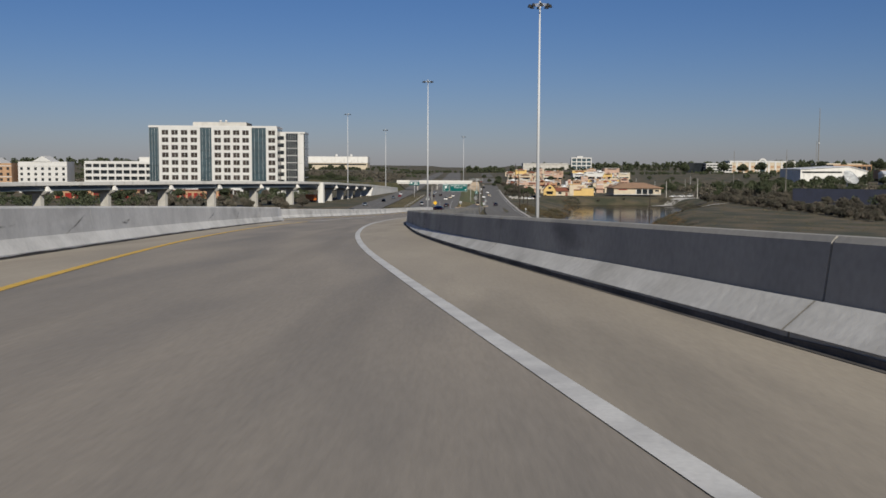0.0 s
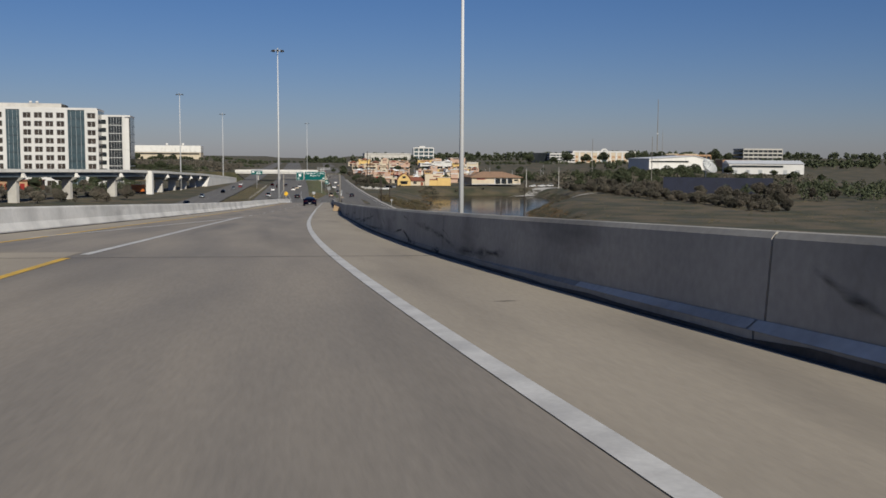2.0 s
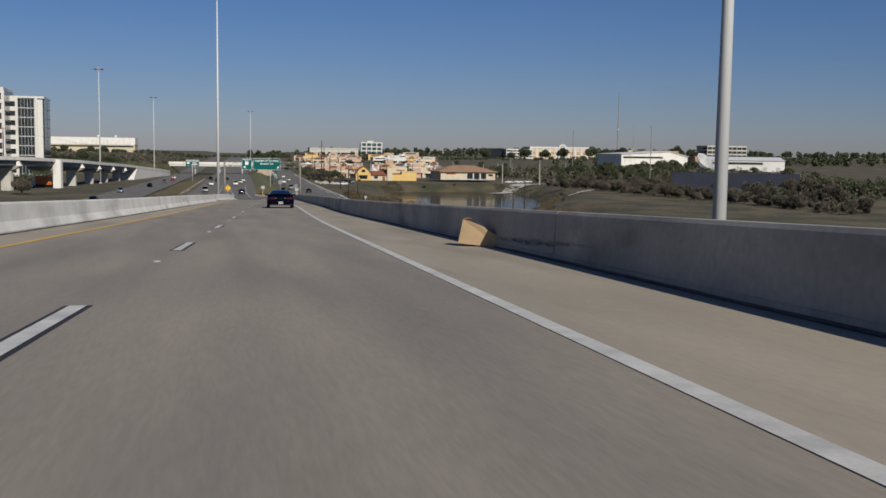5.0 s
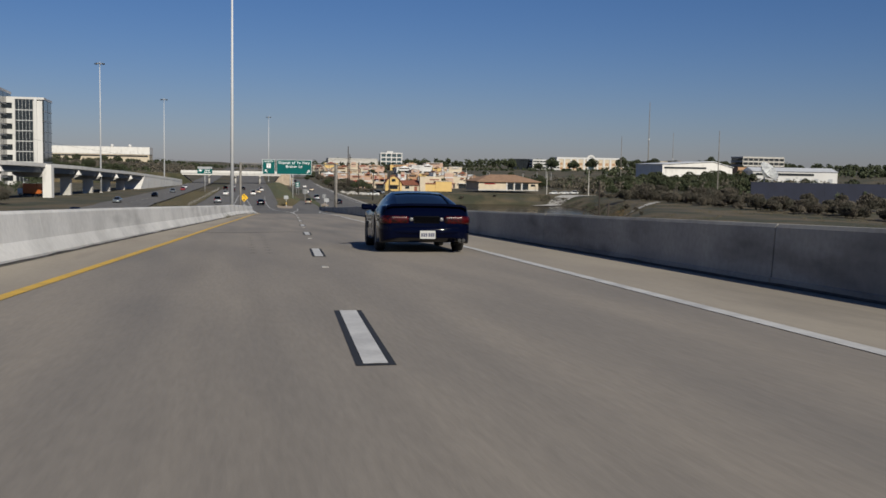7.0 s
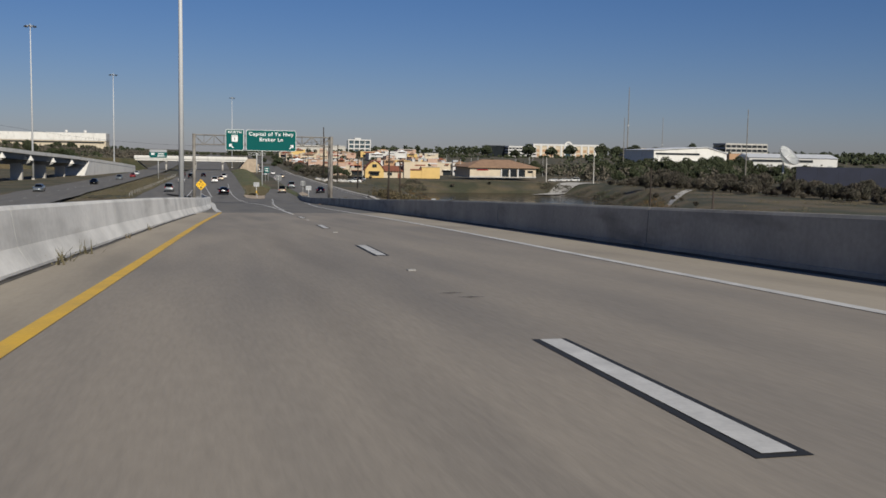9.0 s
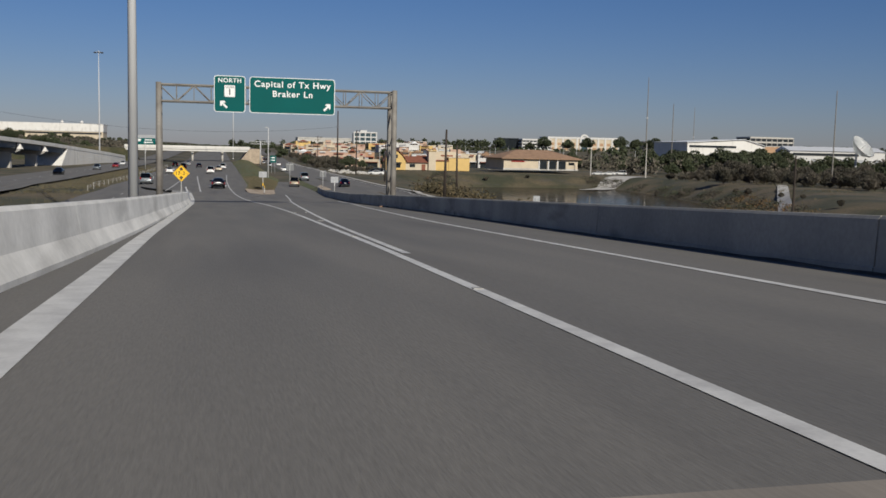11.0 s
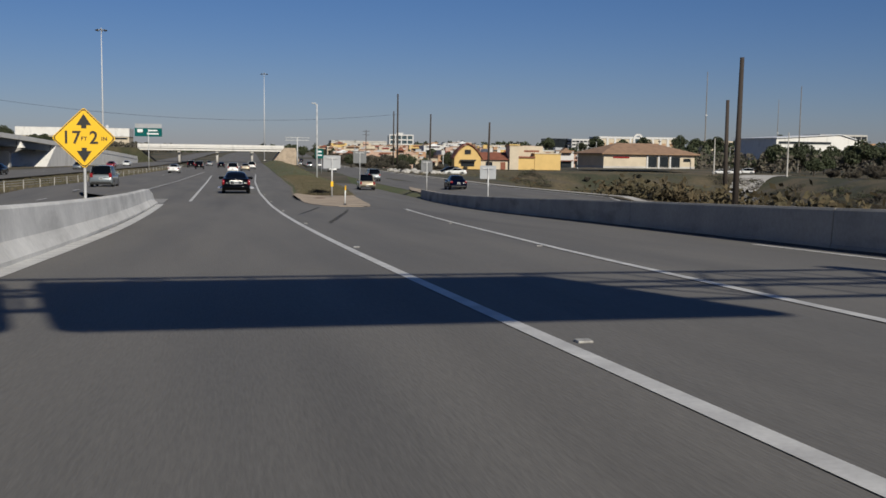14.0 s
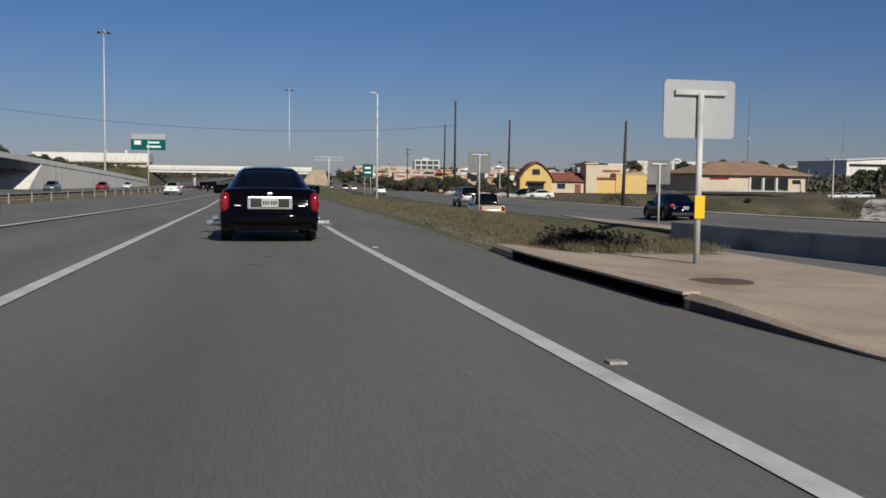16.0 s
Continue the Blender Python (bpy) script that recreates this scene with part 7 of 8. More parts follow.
def tan_shop():
    ob = thing("service_shop", "cream single-storey shop with brown hip roof", "shop", at=pose(105.2, 221.3, -1.9, 0, 0, 6))
    w, d = 30.0, 17.0
    slab("building_shell", 0, w, 0, d, 0, 4.3, STUCCO_CREAM, ob)
    slab("plinth", -0.1, w + 0.1, -0.1, d + 0.1, 0, 0.6, PALE_CONCRETE, ob)
    bm = bmesh.new()
    e = 1.2
    v = [bm.verts.new(p) for p in ((-e, -e, 4.3), (w + e, -e, 4.3), (w + e, d + e, 4.3), (-e, d + e, 4.3), (8.5, d / 2, 7.4), (w - 8.5, d / 2, 7.4))]
    low = [bm.verts.new(p) for p in ((-e, -e, 4.0), (w + e, -e, 4.0), (w + e, d + e, 4.0), (-e, d + e, 4.0))]
    for q in ((0, 1, 5, 4), (1, 2, 5), (2, 3, 4, 5), (3, 0, 4)):
        bm.faces.new([v[i] for i in q])
    for i in range(4):
        bm.faces.new((low[i], low[(i + 1) % 4], v[(i + 1) % 4], v[i]))
    bm.faces.new(low[::-1])
    part("hip_roof", bm, ROOF_BROWN, ob, "brown shingle hip roof")
    # open bays are closed dark panels, coloured for the shade inside
    for a in (14.4, 18.2, 22.0):
        slab("bay_door", a, a + 3.0, -0.1, 0.05, 0.3, 3.3, DARK_GLASS, ob, "dark panel for the shade in an open service bay")
        slab("bay_pier", a - 0.6, a - 0.1, -0.3, 0.0, 0, 4.0, WHITE_WALL, ob)
    slab("window", 26.2, 28.6, -0.08, 0.02, 2.0, 3.0, DARK_GLASS, ob)
    slab("sign_bar", 3.0, 8.2, -0.12, 0.0, 2.9, 3.4, PAINT_RED, ob, "red bar of unreadable lettering")
    return ob


tan_shop()


def warehouse(x, y, w, dep, h, z, label, turn=0.0, gable=2.4):
    ob = thing("warehouse", label, "warehouse", "warehouses", at=pose(x, y, z, 0, 0, turn))
    slab("building_shell", 0, w, 0, dep, 0, h, WHITE_WALL, ob)
    bm = bmesh.new()
    v = [bm.verts.new(p) for p in ((-0.6, -0.8, h), (w + 0.6, -0.8, h), (w + 0.6, dep / 2, h + gable), (-0.6, dep / 2, h + gable), (-0.6, dep + 0.8, h), (w + 0.6, dep + 0.8, h))]
    for q in ((0, 1, 2, 3), (3, 2, 5, 4), (0, 3, 4), (1, 5, 2), (0, 4, 5, 1)):
        bm.faces.new([v[i] for i in q])
    part("metal_roof", bm, ROOF_METAL, ob, "pale metal roof")
    # recess shade put on as a dark box, proud of the wall
    slab("shade_strip", 2, w * 0.72, -0.5, 0, h - 3.0, h - 1.4, DARK_GLASS, ob, "dark strip painted for the shade of a recess")
    shared_boxes("loading_door", [(w * (i + 0.5) / 6, -0.1, 1.9) for i in range(6)], (3.2, 0.2, 3.6), SIGN_BACK, ob, "grey loading door")
    return ob


def gable_hall(x, y, w, dep, h, rise, z, turn, label):
    """A white hall whose gable looks at the freeway."""
    ob = thing("warehouse", label, "warehouse", "warehouses", at=pose(x, y, z, 0, 0, turn))
    ridge = w * 0.72
    bm = bmesh.new()
    f = [bm.verts.new((px, q, pz)) for q in (0, dep) for px, pz in ((0, 0), (w, 0), (w, h), (ridge, h + rise), (0, h + rise * 0.35))]
    bm.faces.new(f[:5])
    bm.faces.new(f[5:][::-1])
    for k in range(5):
        bm.faces.new((f[k], f[k + 5], f[(k + 1) % 5 + 5], f[(k + 1) % 5]))
    bmesh.ops.recalc_face_normals(bm, faces=bm.faces)
    part("building_shell", bm, BRIDGE_WHITE, ob)
    for (xa, za), (xb, zb) in (((-0.8, h + rise * 0.34), (ridge, h + rise)), ((ridge, h + rise), (w + 0.8, h - 0.2))):
        bm = bmesh.new()
        v = [bm.verts.new((px, q, pz + d)) for d in (0.05, 0.4) for px, q, pz in ((xa, -1.0, za), (xb, -1.0, zb), (xb, dep + 1, zb), (xa, dep + 1, za))]
        for q in ((0, 3, 2, 1), (4, 5, 6, 7), (0, 1, 5, 4), (2, 3, 7, 6), (1, 2, 6, 5), (3, 0, 4, 7)):
            bm.faces.new([v[i] for i in q])
        part("metal_roof", bm, ROOF_METAL, ob, "pale metal roof")
    slab("window_strip", 1.5, w * 0.62, -0.3, 0.05, h - 1.6, h - 0.2, DARK_GLASS, ob, "dark clerestory strip")
    # the doorway's inner shade is a dark slab on the gable
    slab("loading_door", w * 0.8, w * 0.92, -0.12, 0.05, 0, 3.6, DARK_GLASS, ob, "dark panel for the shade in an open loading door")
    return ob


gable_hall(316, 485, 61, 44, 11.8, 4.2, 0.0, 4, "white metal hall with gable front")
warehouse(384, 470, 64, 30, 9.0, 0.5, "low white warehouse with bright metal roof", -14, 3.0)
slab("building_shell", 0, 34, 0, 16, 0, 8.5, BRICK_TAN, thing("office_block", "plain red-brown brick building behind the warehouses", "office building", at=pose(420, 560, 4.0)))


def dish(x, y, z):
    """A large white dish aerial on a short stand."""
    ob = thing("dish_aerial", "large white dish aerial on a steel stand", "dish aerial", at=pose(x, y, z, 0, 0, 25) @ Matrix.Scale(1.6, 4))
    bm = bmesh.new()
    rings = [[bm.verts.new((math.cos(a) * q, math.sin(a) * q, 0.22 * q * q)) for a in [2 * math.pi * i / 24 for i in range(24)]] for q in (0.4, 1.2, 2.0, 2.7, 3.3)]
    bm.faces.new(rings[0][::-1])
    for r, q in zip(rings, rings[1:]):
        for i in range(24):
            bm.faces.new((r[i], r[(i + 1) % 24], q[(i + 1) % 24], q[i]))
    bmesh.ops.solidify(bm, geom=bm.faces[:], thickness=0.1)
    bmesh.ops.transform(bm, matrix=Matrix.Translation((0, 0, 6.2)) @ Matrix.Rotation(radians(50), 4, 'X'), verts=bm.verts)
    part("reflector", bm, SIGN_WHITE, ob, "white round reflector", smooth=True)
    bm = bmesh.new()
    tube(bm, (0, 0, 0), (0, 0, 6.1), 0.3, 0.22, 12)
    part("stand", bm, STEEL, ob)
    bm = bmesh.new()
    tube(bm, (0, 0, 6.2), (0, -2.3, 8.1), 0.06, None, 8)
    part("feed_arm", bm, STEEL, ob)


dish(247, 215, ground_z(247, 215) - 0.2)
NAVY = mat("navy_wall", (0.014, 0.018, 0.04), 0.75, var=0.12, scale=0.3, fine=3)
screen = thing("screen_wall", "long dark navy screen wall behind trees", "wall")
screen.matrix_basis = pose(168, 86, 0, 0, 0, -25)
for k in range(8):
    slab("wall_panel", 6.0 * k, 6.0 * k + 5.98, 0, 0.3, -2.5, 5.6, NAVY, screen)


SHOP_WALLS = (STUCCO_CREAM, STUCCO_PINK, WHITE_WALL, STUCCO_PINK, STUCCO_CREAM, BRICK_TAN, STUCCO_YELLOW)


def mall_block(x, y, w, dep, h, walls, n, turn, label):
    """A row of shop units of uneven height, depth and colour under one flat roof line."""
    ob = thing("mall_building", label, "shop building", "shopping centre", at=pose(x, y, ground_z(x + w / 2, y) - 0.3, 0, 0, turn))
    r = random.Random(int(x * 3 + y))
    a = 0.0
    k = 0
    while a < w - 3:
        b = min(w, a + r.uniform(0.55, 1.6) * w / n)
        hh, front = h * r.uniform(0.62, 1.12), r.uniform(0.0, 5.0)
        wall = walls if r.random() < 0.45 else r.choice(SHOP_WALLS)
        slab("shop_unit", a, b - 0.06, front, dep - r.uniform(0, 4), 0, hh, wall, ob)
        slab("coping", a - 0.1, b + 0.04, front - 0.25, front + 1.2, hh, hh + 0.35, r.choice((STUCCO_CREAM, WHITE_WALL, ROOF_BROWN)), ob)
        c, d = a + (b - a) * 0.14, a + (b - a) * 0.86
        kind = r.random()
        if kind < 0.3:
            # gabled entrance with a tiled roof
            bm = bmesh.new()
            m = (a + b) / 2
            v = [bm.verts.new(p) for q in (front - 1.6, front + 2.5) for p in ((c, q, hh - 0.6), (d, q, hh - 0.6), (m, q, hh + 1.3))]
            for f in ((0, 1, 2), (5, 4, 3), (0, 2, 5, 3), (2, 1, 4, 5), (1, 0, 3, 4)):
                bm.faces.new([v[i] for i in f])
            bmesh.ops.recalc_face_normals(bm, faces=bm.faces)
            part("entrance_roof", bm, r.choice((ROOF_RED, ROOF_BROWN, ROOF_METAL)), ob, "pitched entrance roof")
        elif kind < 0.55:
            slab("tower_front", c + 1, d - 1, front - 0.7, front + 2, 0, hh + r.uniform(0.9, 1.9), r.choice(SHOP_WALLS), ob, "raised shop front")
        if r.random() < 0.55:
            slab("roof_unit", c, c + r.uniform(1.5, 3), front + 5, front + 8, hh, hh + r.uniform(0.8, 1.5), SIGN_BACK, ob, "grey roof plant")
        slab("shop_window", c, d, front - 0.12, front + 0.05, 0.3, min(2.9, hh - 1), DARK_GLASS, ob, "dark shop window")
        slab("awning", c - 0.3, d + 0.3, front - 1.5, front - 0.1, min(2.9, hh - 1), min(3.2, hh - 0.7), r.choice((BLACK_TRIM, ROOF_RED, PAINT_RED, ROOF_BROWN, WHITE_WALL)), ob, "sloping awning strip")
        if hh > 4.2:
            slab("fascia_bar", c + 1, d - 1, front - 0.9, front - 0.72, hh - 1.1, hh - 0.45, (PAINT_RED, WHITE_WALL, ROOF_RED, SIGN_BLACK)[k % 4], ob)
        a, k = b, k + 1
    return ob


for x, y, w, dep, h, walls, n, turn in ((58, 330, 34, 22, 5.6, STUCCO_CREAM, 6, -5), (101, 312, 34, 24, 6.4, STUCCO_CREAM, 5, -4), (52, 430, 42, 24, 6.6, STUCCO_PINK, 6, -6),
                                        (100, 418, 44, 30, 7.0, WHITE_WALL, 6, -5), (60, 540, 52, 30, 7.0, STUCCO_CREAM, 6, -4), (122, 530, 50, 30, 7.2, STUCCO_PINK, 6, -5),
                                        (70, 680, 60, 34, 7.4, STUCCO_PINK, 6, -3), (138, 660, 60, 34, 8.0, WHITE_WALL, 6, -4), (80, 880, 76, 40, 8.0, STUCCO_CREAM, 7, -3), (165, 870, 60, 36, 8.5, STUCCO_PINK, 5, -3)):
    mall_block(x, y, w, dep, h, walls, n, turn, "stucco shopping centre block with %s fronts" % ("salmon" if walls is STUCCO_PINK else "cream" if walls is STUCCO_CREAM else "white"))


def antenna(x, y, z_top, r, label):
    ob = thing("radio_mast", label, "radio mast", "radio masts", at=pose(x, y, ground_z(x, y) - 0.3))
    hgt = z_top - ground_z(x, y)
    bm = bmesh.new()
    tube(bm, (0, 0, 0), (0, 0, hgt), r, r * 0.5, 8)
    part("shaft", bm, GANTRY_STEEL, ob)
    bm = bmesh.new()
    tube(bm, (0, 0, hgt * 0.45), (0, 0, hgt * 0.47), r * 1.7, r * 1.7, 8)
    part("collar", bm, STEEL, ob)
    return ob


antenna(514, 966, 95.0, 0.75, "slim grey radio mast on the skyline")
antenna(352, 545, 40.0, 0.3, "slim grey radio mast behind warehouses")
for x, y, zt in ((82, 5, 5.2), (152, 202, 8.8), (190, 258, 26.0), (183, 139, 25.0), (136, 214, 7.0)):
    z0 = ground_z(x, y) - 0.2
    ob = thing("utility_pole", "pale concrete utility pole in the grass", "utility pole", "field poles", at=pose(x, y, z0))
    bm = bmesh.new()
    tube(bm, (0, 0, 0), (0, 0, zt - z0), 0.24, 0.12, 10)
    part("pole", bm, (PALE_CONCRETE if zt < 20 else GANTRY_STEEL) if x > 83 else WOOD_POLE, ob)

# concrete path and culvert apron in the field
path_x = table((0, 82), (20, 91), (50, 109.5), (95, 138), (110, 146), soft=4)
tagged(sheet("path_concrete", lambda y: path_x(y) - 1.4, lambda y: path_x(y) + 1.4, 18, 100, lambda x, y: ground_z(x, y) + 0.14, PALE_CONCRETE, 3, 1), "pale concrete footpath across the grass", "path", kind="structure")
apron = lambda y: 133 + 0.9 * (y - 190)
tagged(sheet("culvert_apron", lambda y: apron(y) - 5.0 - 2.0 * step01((y - 185) / 15), lambda y: apron(y) + 4.0 + 3.0 * step01((y - 185) / 15), 178, 212, lambda x, y: max(ground_z(x, y), -7.2) + 0.18, PALE_CONCRETE, 2, 5),
       "pale concrete boat ramp down to the pond", "culvert", kind="structure")


rocks = random.Random(5)
for k in range(60):
    y = 166 + 34 * rocks.random()
    x = front_r(y) + 3.5 + 9 * rocks.random()
    r = rocks.uniform(0.35, 1.0)
    bm = bmesh.new()
    bmesh.ops.create_icosphere(bm, subdivisions=2, radius=r)
    for v in bm.verts:
        v.co *= 1 + 0.35 * noise.noise(v.co * (1.4 / r) + Vector((k, 0, 0)))
        v.co.z *= 0.6
    bmesh.ops.transform(bm, matrix=Matrix.Translation((x, y, ground_z(x, y) + 0.12 * r)) @ Matrix.Rotation(k, 4, 'Z'), verts=bm.verts)
    tagged(link_mesh("boulder", bm, PALE_CONCRETE), "pale broken limestone boulder on the bank", "rock", "rocks on the bank")


def lot_lamp(x, y, h, heads):
    z0 = ground_z(x, y) - 0.2
    ob = thing("parking_lot_lamp", "tall grey parking lot lamp pole", "street lamp", "parking lot lamps", at=pose(x, y, z0, 0, 0, 30 * (x % 5)))
    bm = bmesh.new()
    tube(bm, (0, 0, 0), (0, 0, h), 0.14, 0.09, 8)
    part("pole", bm, STEEL, ob)
    for k in range(heads):
        s = -1 if k else 1
        bm = bmesh.new()
        box(bm, min(s * 0.1, s * 1.0), max(s * 0.1, s * 1.0), -0.22, 0.22, h - 0.05, h + 0.22, None, 0.04)
        part("lamp_head", bm, BLACK_TRIM, ob, "dark box lamp head")


for x, y, h, n in ((68, 268, 8.5, 2), (84, 288, 9, 1), (96, 276, 9, 2), (112, 262, 8.5, 2), (126, 282, 9.5, 1), (141, 270, 9, 2), (158, 300, 10, 2), (72, 350, 10, 2), (92, 372, 10, 1), (120, 360, 10.5, 2), (150, 380, 10.5, 2),
                   (176, 330, 10, 1), (58, 420, 10, 2), (86, 470, 11, 2), (122, 468, 11, 1), (60, 520, 11, 2), (158, 470, 11, 2), (205, 430, 11, 2), (230, 380, 10, 1)):
    lot_lamp(x, y, h, n)


def storage_row(x, y, w, turn, label):
    ob = thing("storage_building", label, "storage building", at=pose(x, y, ground_z(x, y) - 0.2, 0, 0, turn))
    slab("building_shell", 0, w, 0, 12, 0, 4.2, BRICK_TAN, ob)
    slab("metal_roof", -0.5, w + 0.5, -0.6, 12.6, 4.2, 4.6, ROOF_RED, ob, "red-brown metal roof")
    shared_boxes("roller_door", [(w * (i + 0.5) / 9, -0.08, 1.5) for i in range(9)], (w / 9 - 1.2, 0.16, 2.9), PAINT_RED, ob, "dark red roller door")


storage_row(-205, 128, 44, 4, "low red-brown storage building behind the flyover")
storage_row(-148, 150, 30, 4, "low red-brown storage building behind the flyover")

# ---- trees, scrub, weeds ----
def crown_mesh(seed, blobs, leaf, count, flat=0.8, twigs=False):
    """Many small leaf clusters scattered over uneven limbs of a crown. blobs: (x, y, z, radius)."""
    rng = np.random.default_rng(seed)
    verts, faces = [], []
    tot = sum(b[3] ** 2 for b in blobs)
    for bx, by, bz, br in blobs:
        for _ in range(int(count * br * br / tot)):
            d = rng.normal(size=3)
            d /= np.linalg.norm(d)
            r = br * (0.55 + 0.5 * rng.random() ** 0.6)
            c = np.array((bx, by, bz)) + d * r * np.array((1, 1, flat))
            u = rng.normal(size=3)
            if twigs:
                u = u * 0.45 + np.array((d[0] * 0.5, d[1] * 0.5, 1.0))
            u /= np.linalg.norm(u)
            w = np.cross(u, rng.normal(size=3))
            w /= np.linalg.norm(w)
            s = leaf * (0.6 + 0.8 * rng.random())
            k = len(verts)
            n = np.cross(u, w) * s * 0.35
            wide = 0.13 if twigs else 0.7
            verts += [tuple(c - u * s), tuple(c + w * s * wide + n), tuple(c + u * s), tuple(c - w * s * wide + n)]
            faces += [(k, k + 1, k + 2), (k, k + 2, k + 3)]
    me = bpy.data.meshes.new("crown")
    me.from_pydata(verts, [], faces)
    return me


def tree(name, label, category, group, seed, h, spread, leaf_mat, leaf, count, at, trunk=0.35, bushy=False):
    ob = thing(name, label, category, group, at=at)
    rng = random.Random(seed)
    bm = bmesh.new()
    th = h * (0.12 if bushy else 0.35)
    tube(bm, (0, 0, -0.3), (0, 0, th), h * 0.035, h * 0.024, 8)
    blobs = []
    nb = 7 if not bushy else 6
    for k in range(nb):
        a = 2 * math.pi * k / nb + rng.uniform(-0.4, 0.4)
        r = spread * rng.uniform(0.25, 0.62)
        z = h * rng.uniform(0.45, 0.75)
        tip = (math.cos(a) * r, math.sin(a) * r, z)
        tube(bm, (0, 0, th * 0.9), tip, h * 0.016, h * 0.005, 6)
        blobs.append((*tip, spread * rng.uniform(0.28, 0.44)))
    blobs.append((0, 0, h * 0.78, spread * 0.42))
    blobs.append((rng.uniform(-1, 1) * spread * 0.2, rng.uniform(-1, 1) * spread * 0.2, h * 0.55, spread * 0.5))
    part("trunk", bm, BARK, ob)
    me = crown_mesh(seed, blobs, leaf, count, twigs=bushy)
    me.materials.append(leaf_mat)
    c = new("crown", me)
    c.parent = ob
    return ob


rng = random.Random(7)
oaks = [tree("oak_tree", "dark green live oak with rounded crown", "tree", "oaks behind the field", 10 + k, 9.5 + k, 6.0 + 0.6 * k, LEAF_OAK, 0.42, 2600, pose(*p)) for k, p in
        enumerate(((178, 252, 0), (192, 260, 0), (206, 246, 0)))]
for ob in oaks:
    ob.location.z = ground_z(ob.location.x, ob.location.y)
shrubs = [tree("scrub_bush", "leafless grey-brown scrub bush", "bush", "scrub at the field edge", 30 + k, 4.2 + 0.5 * k, 3.0 + 0.4 * k, LEAF_DRY, 0.42, 2600, pose(*p), bushy=True) for k, p in
          enumerate(((136, 120, 0), (141, 108, 0), (147, 125, 0)))]
for ob in shrubs:
    ob.location.z = ground_z(ob.location.x, ob.location.y) - 0.1


def spread(kinds, spots, s0, s1):
    for k, (x, y) in enumerate(spots):
        s = rng.uniform(s0, s1)
        src = kinds[k % len(kinds)]
        c = copy_thing(src, pose(x, y, ground_z(x, y) - 0.15, 0, 0, rng.uniform(0, 360)))
        c.scale = (s * rng.uniform(0.9, 1.15), s * rng.uniform(0.9, 1.15), s)


# scrub belt from the culvert along the far side of the field
belt = []
for k in range(190):
    t = k / 189
    x = 153 + (143 - 153) * t + rng.uniform(-7, 10)
    y = 178 + (-60 - 178) * t + rng.uniform(-5, 5)
    belt.append((x + 4 * math.sin(t * 9), y))
spread(shrubs, belt, 0.3, 0.85)
spread(shrubs, [(rng.uniform(158, 215), rng.uniform(-30, 190)) for _ in range(40)], 0.7, 1.3)
spread(oaks, [(225, 330), (240, 345), (255, 360), (270, 380), (285, 395), (300, 405), (315, 412), (262, 332), (290, 352), (246, 310), (330, 420), (345, 418), (310, 370), (274, 409)], 0.85, 1.15)
spread(oaks, [(168, 214), (183, 232), (197, 218), (214, 230), (228, 250), (244, 262), (222, 205), (240, 222), (262, 240), (206, 190), (232, 176), (258, 190), (280, 214), (330, 330), (352, 350), (300, 330), (384, 470), (410, 440), (372, 300), (340, 280)], 0.5, 0.85)
spread(oaks, [(330 + 23 * k + rng.uniform(-9, 9), 900 + rng.uniform(-30, 60)) for k in range(14)], 1.0, 1.7)
# hill with trees left of the freeway, below the white building, and by the flyover
spread(oaks, [(-240 + 11 * k + rng.uniform(-5, 5), 430 + rng.uniform(-40, 90)) for k in range(17)], 0.55, 1.15)
spread(oaks, [(-330 + 13 * k + rng.uniform(-8, 8), 1190 + rng.uniform(-60, 60)) for k in range(14)], 0.6, 1.1)
spread(shrubs, [(-84, -6), (-79, 4), (-68, 8), (-64, 4), (-60, 22), (-70, 30), (-98, 20), (-110, 0), (-118, 30), (-130, -20), (-92, 60), (-105, 75), (-84, 100), (-120, 90), (-140, 60), (-75, 130), (-96, 140)], 0.6, 1.1)
spread(oaks, [(-160, 110), (-178, 90), (-140, 130), (-200, 120), (-120, 150), (-150, 60), (-182, 40), (-215, 60), (-230, 130), (-100, 190), (-86, 210), (-118, 215)], 0.5, 0.75)
# among the shops
spread(oaks, [(54, 262), (60, 300), (75, 292), (98, 268), (140, 250), (152, 275), (48, 352), (52, 390), (100, 380), (44, 470), (50, 510), (130, 470), (46, 600), (58, 640), (180, 360), (205, 480), (110, 620), (48, 760)], 0.4, 0.7)
spread(shrubs, [(0.045 * y + 31 + rng.uniform(0, 16), y) for y in (rng.uniform(272, 520) for _ in range(46))], 0.5, 0.95)
spread(shrubs, [(rng.uniform(44, 62), rng.uniform(205, 222)) for _ in range(6)], 0.25, 0.5)
# creek banks
spread(shrubs, [(45, 32), (47, 44), (54, 66), (60, 84), (63, 104), (42, 8), (39, -8), (114, 58), (126, 96), (44, 20), (51, 58), (107, 40), (98, 16), (122, 84), (66, 130), (70, 160), (131, 150), (128, 128), (92, 199), (108, 202), (60, 66), (70, 178)], 0.18, 0.4)


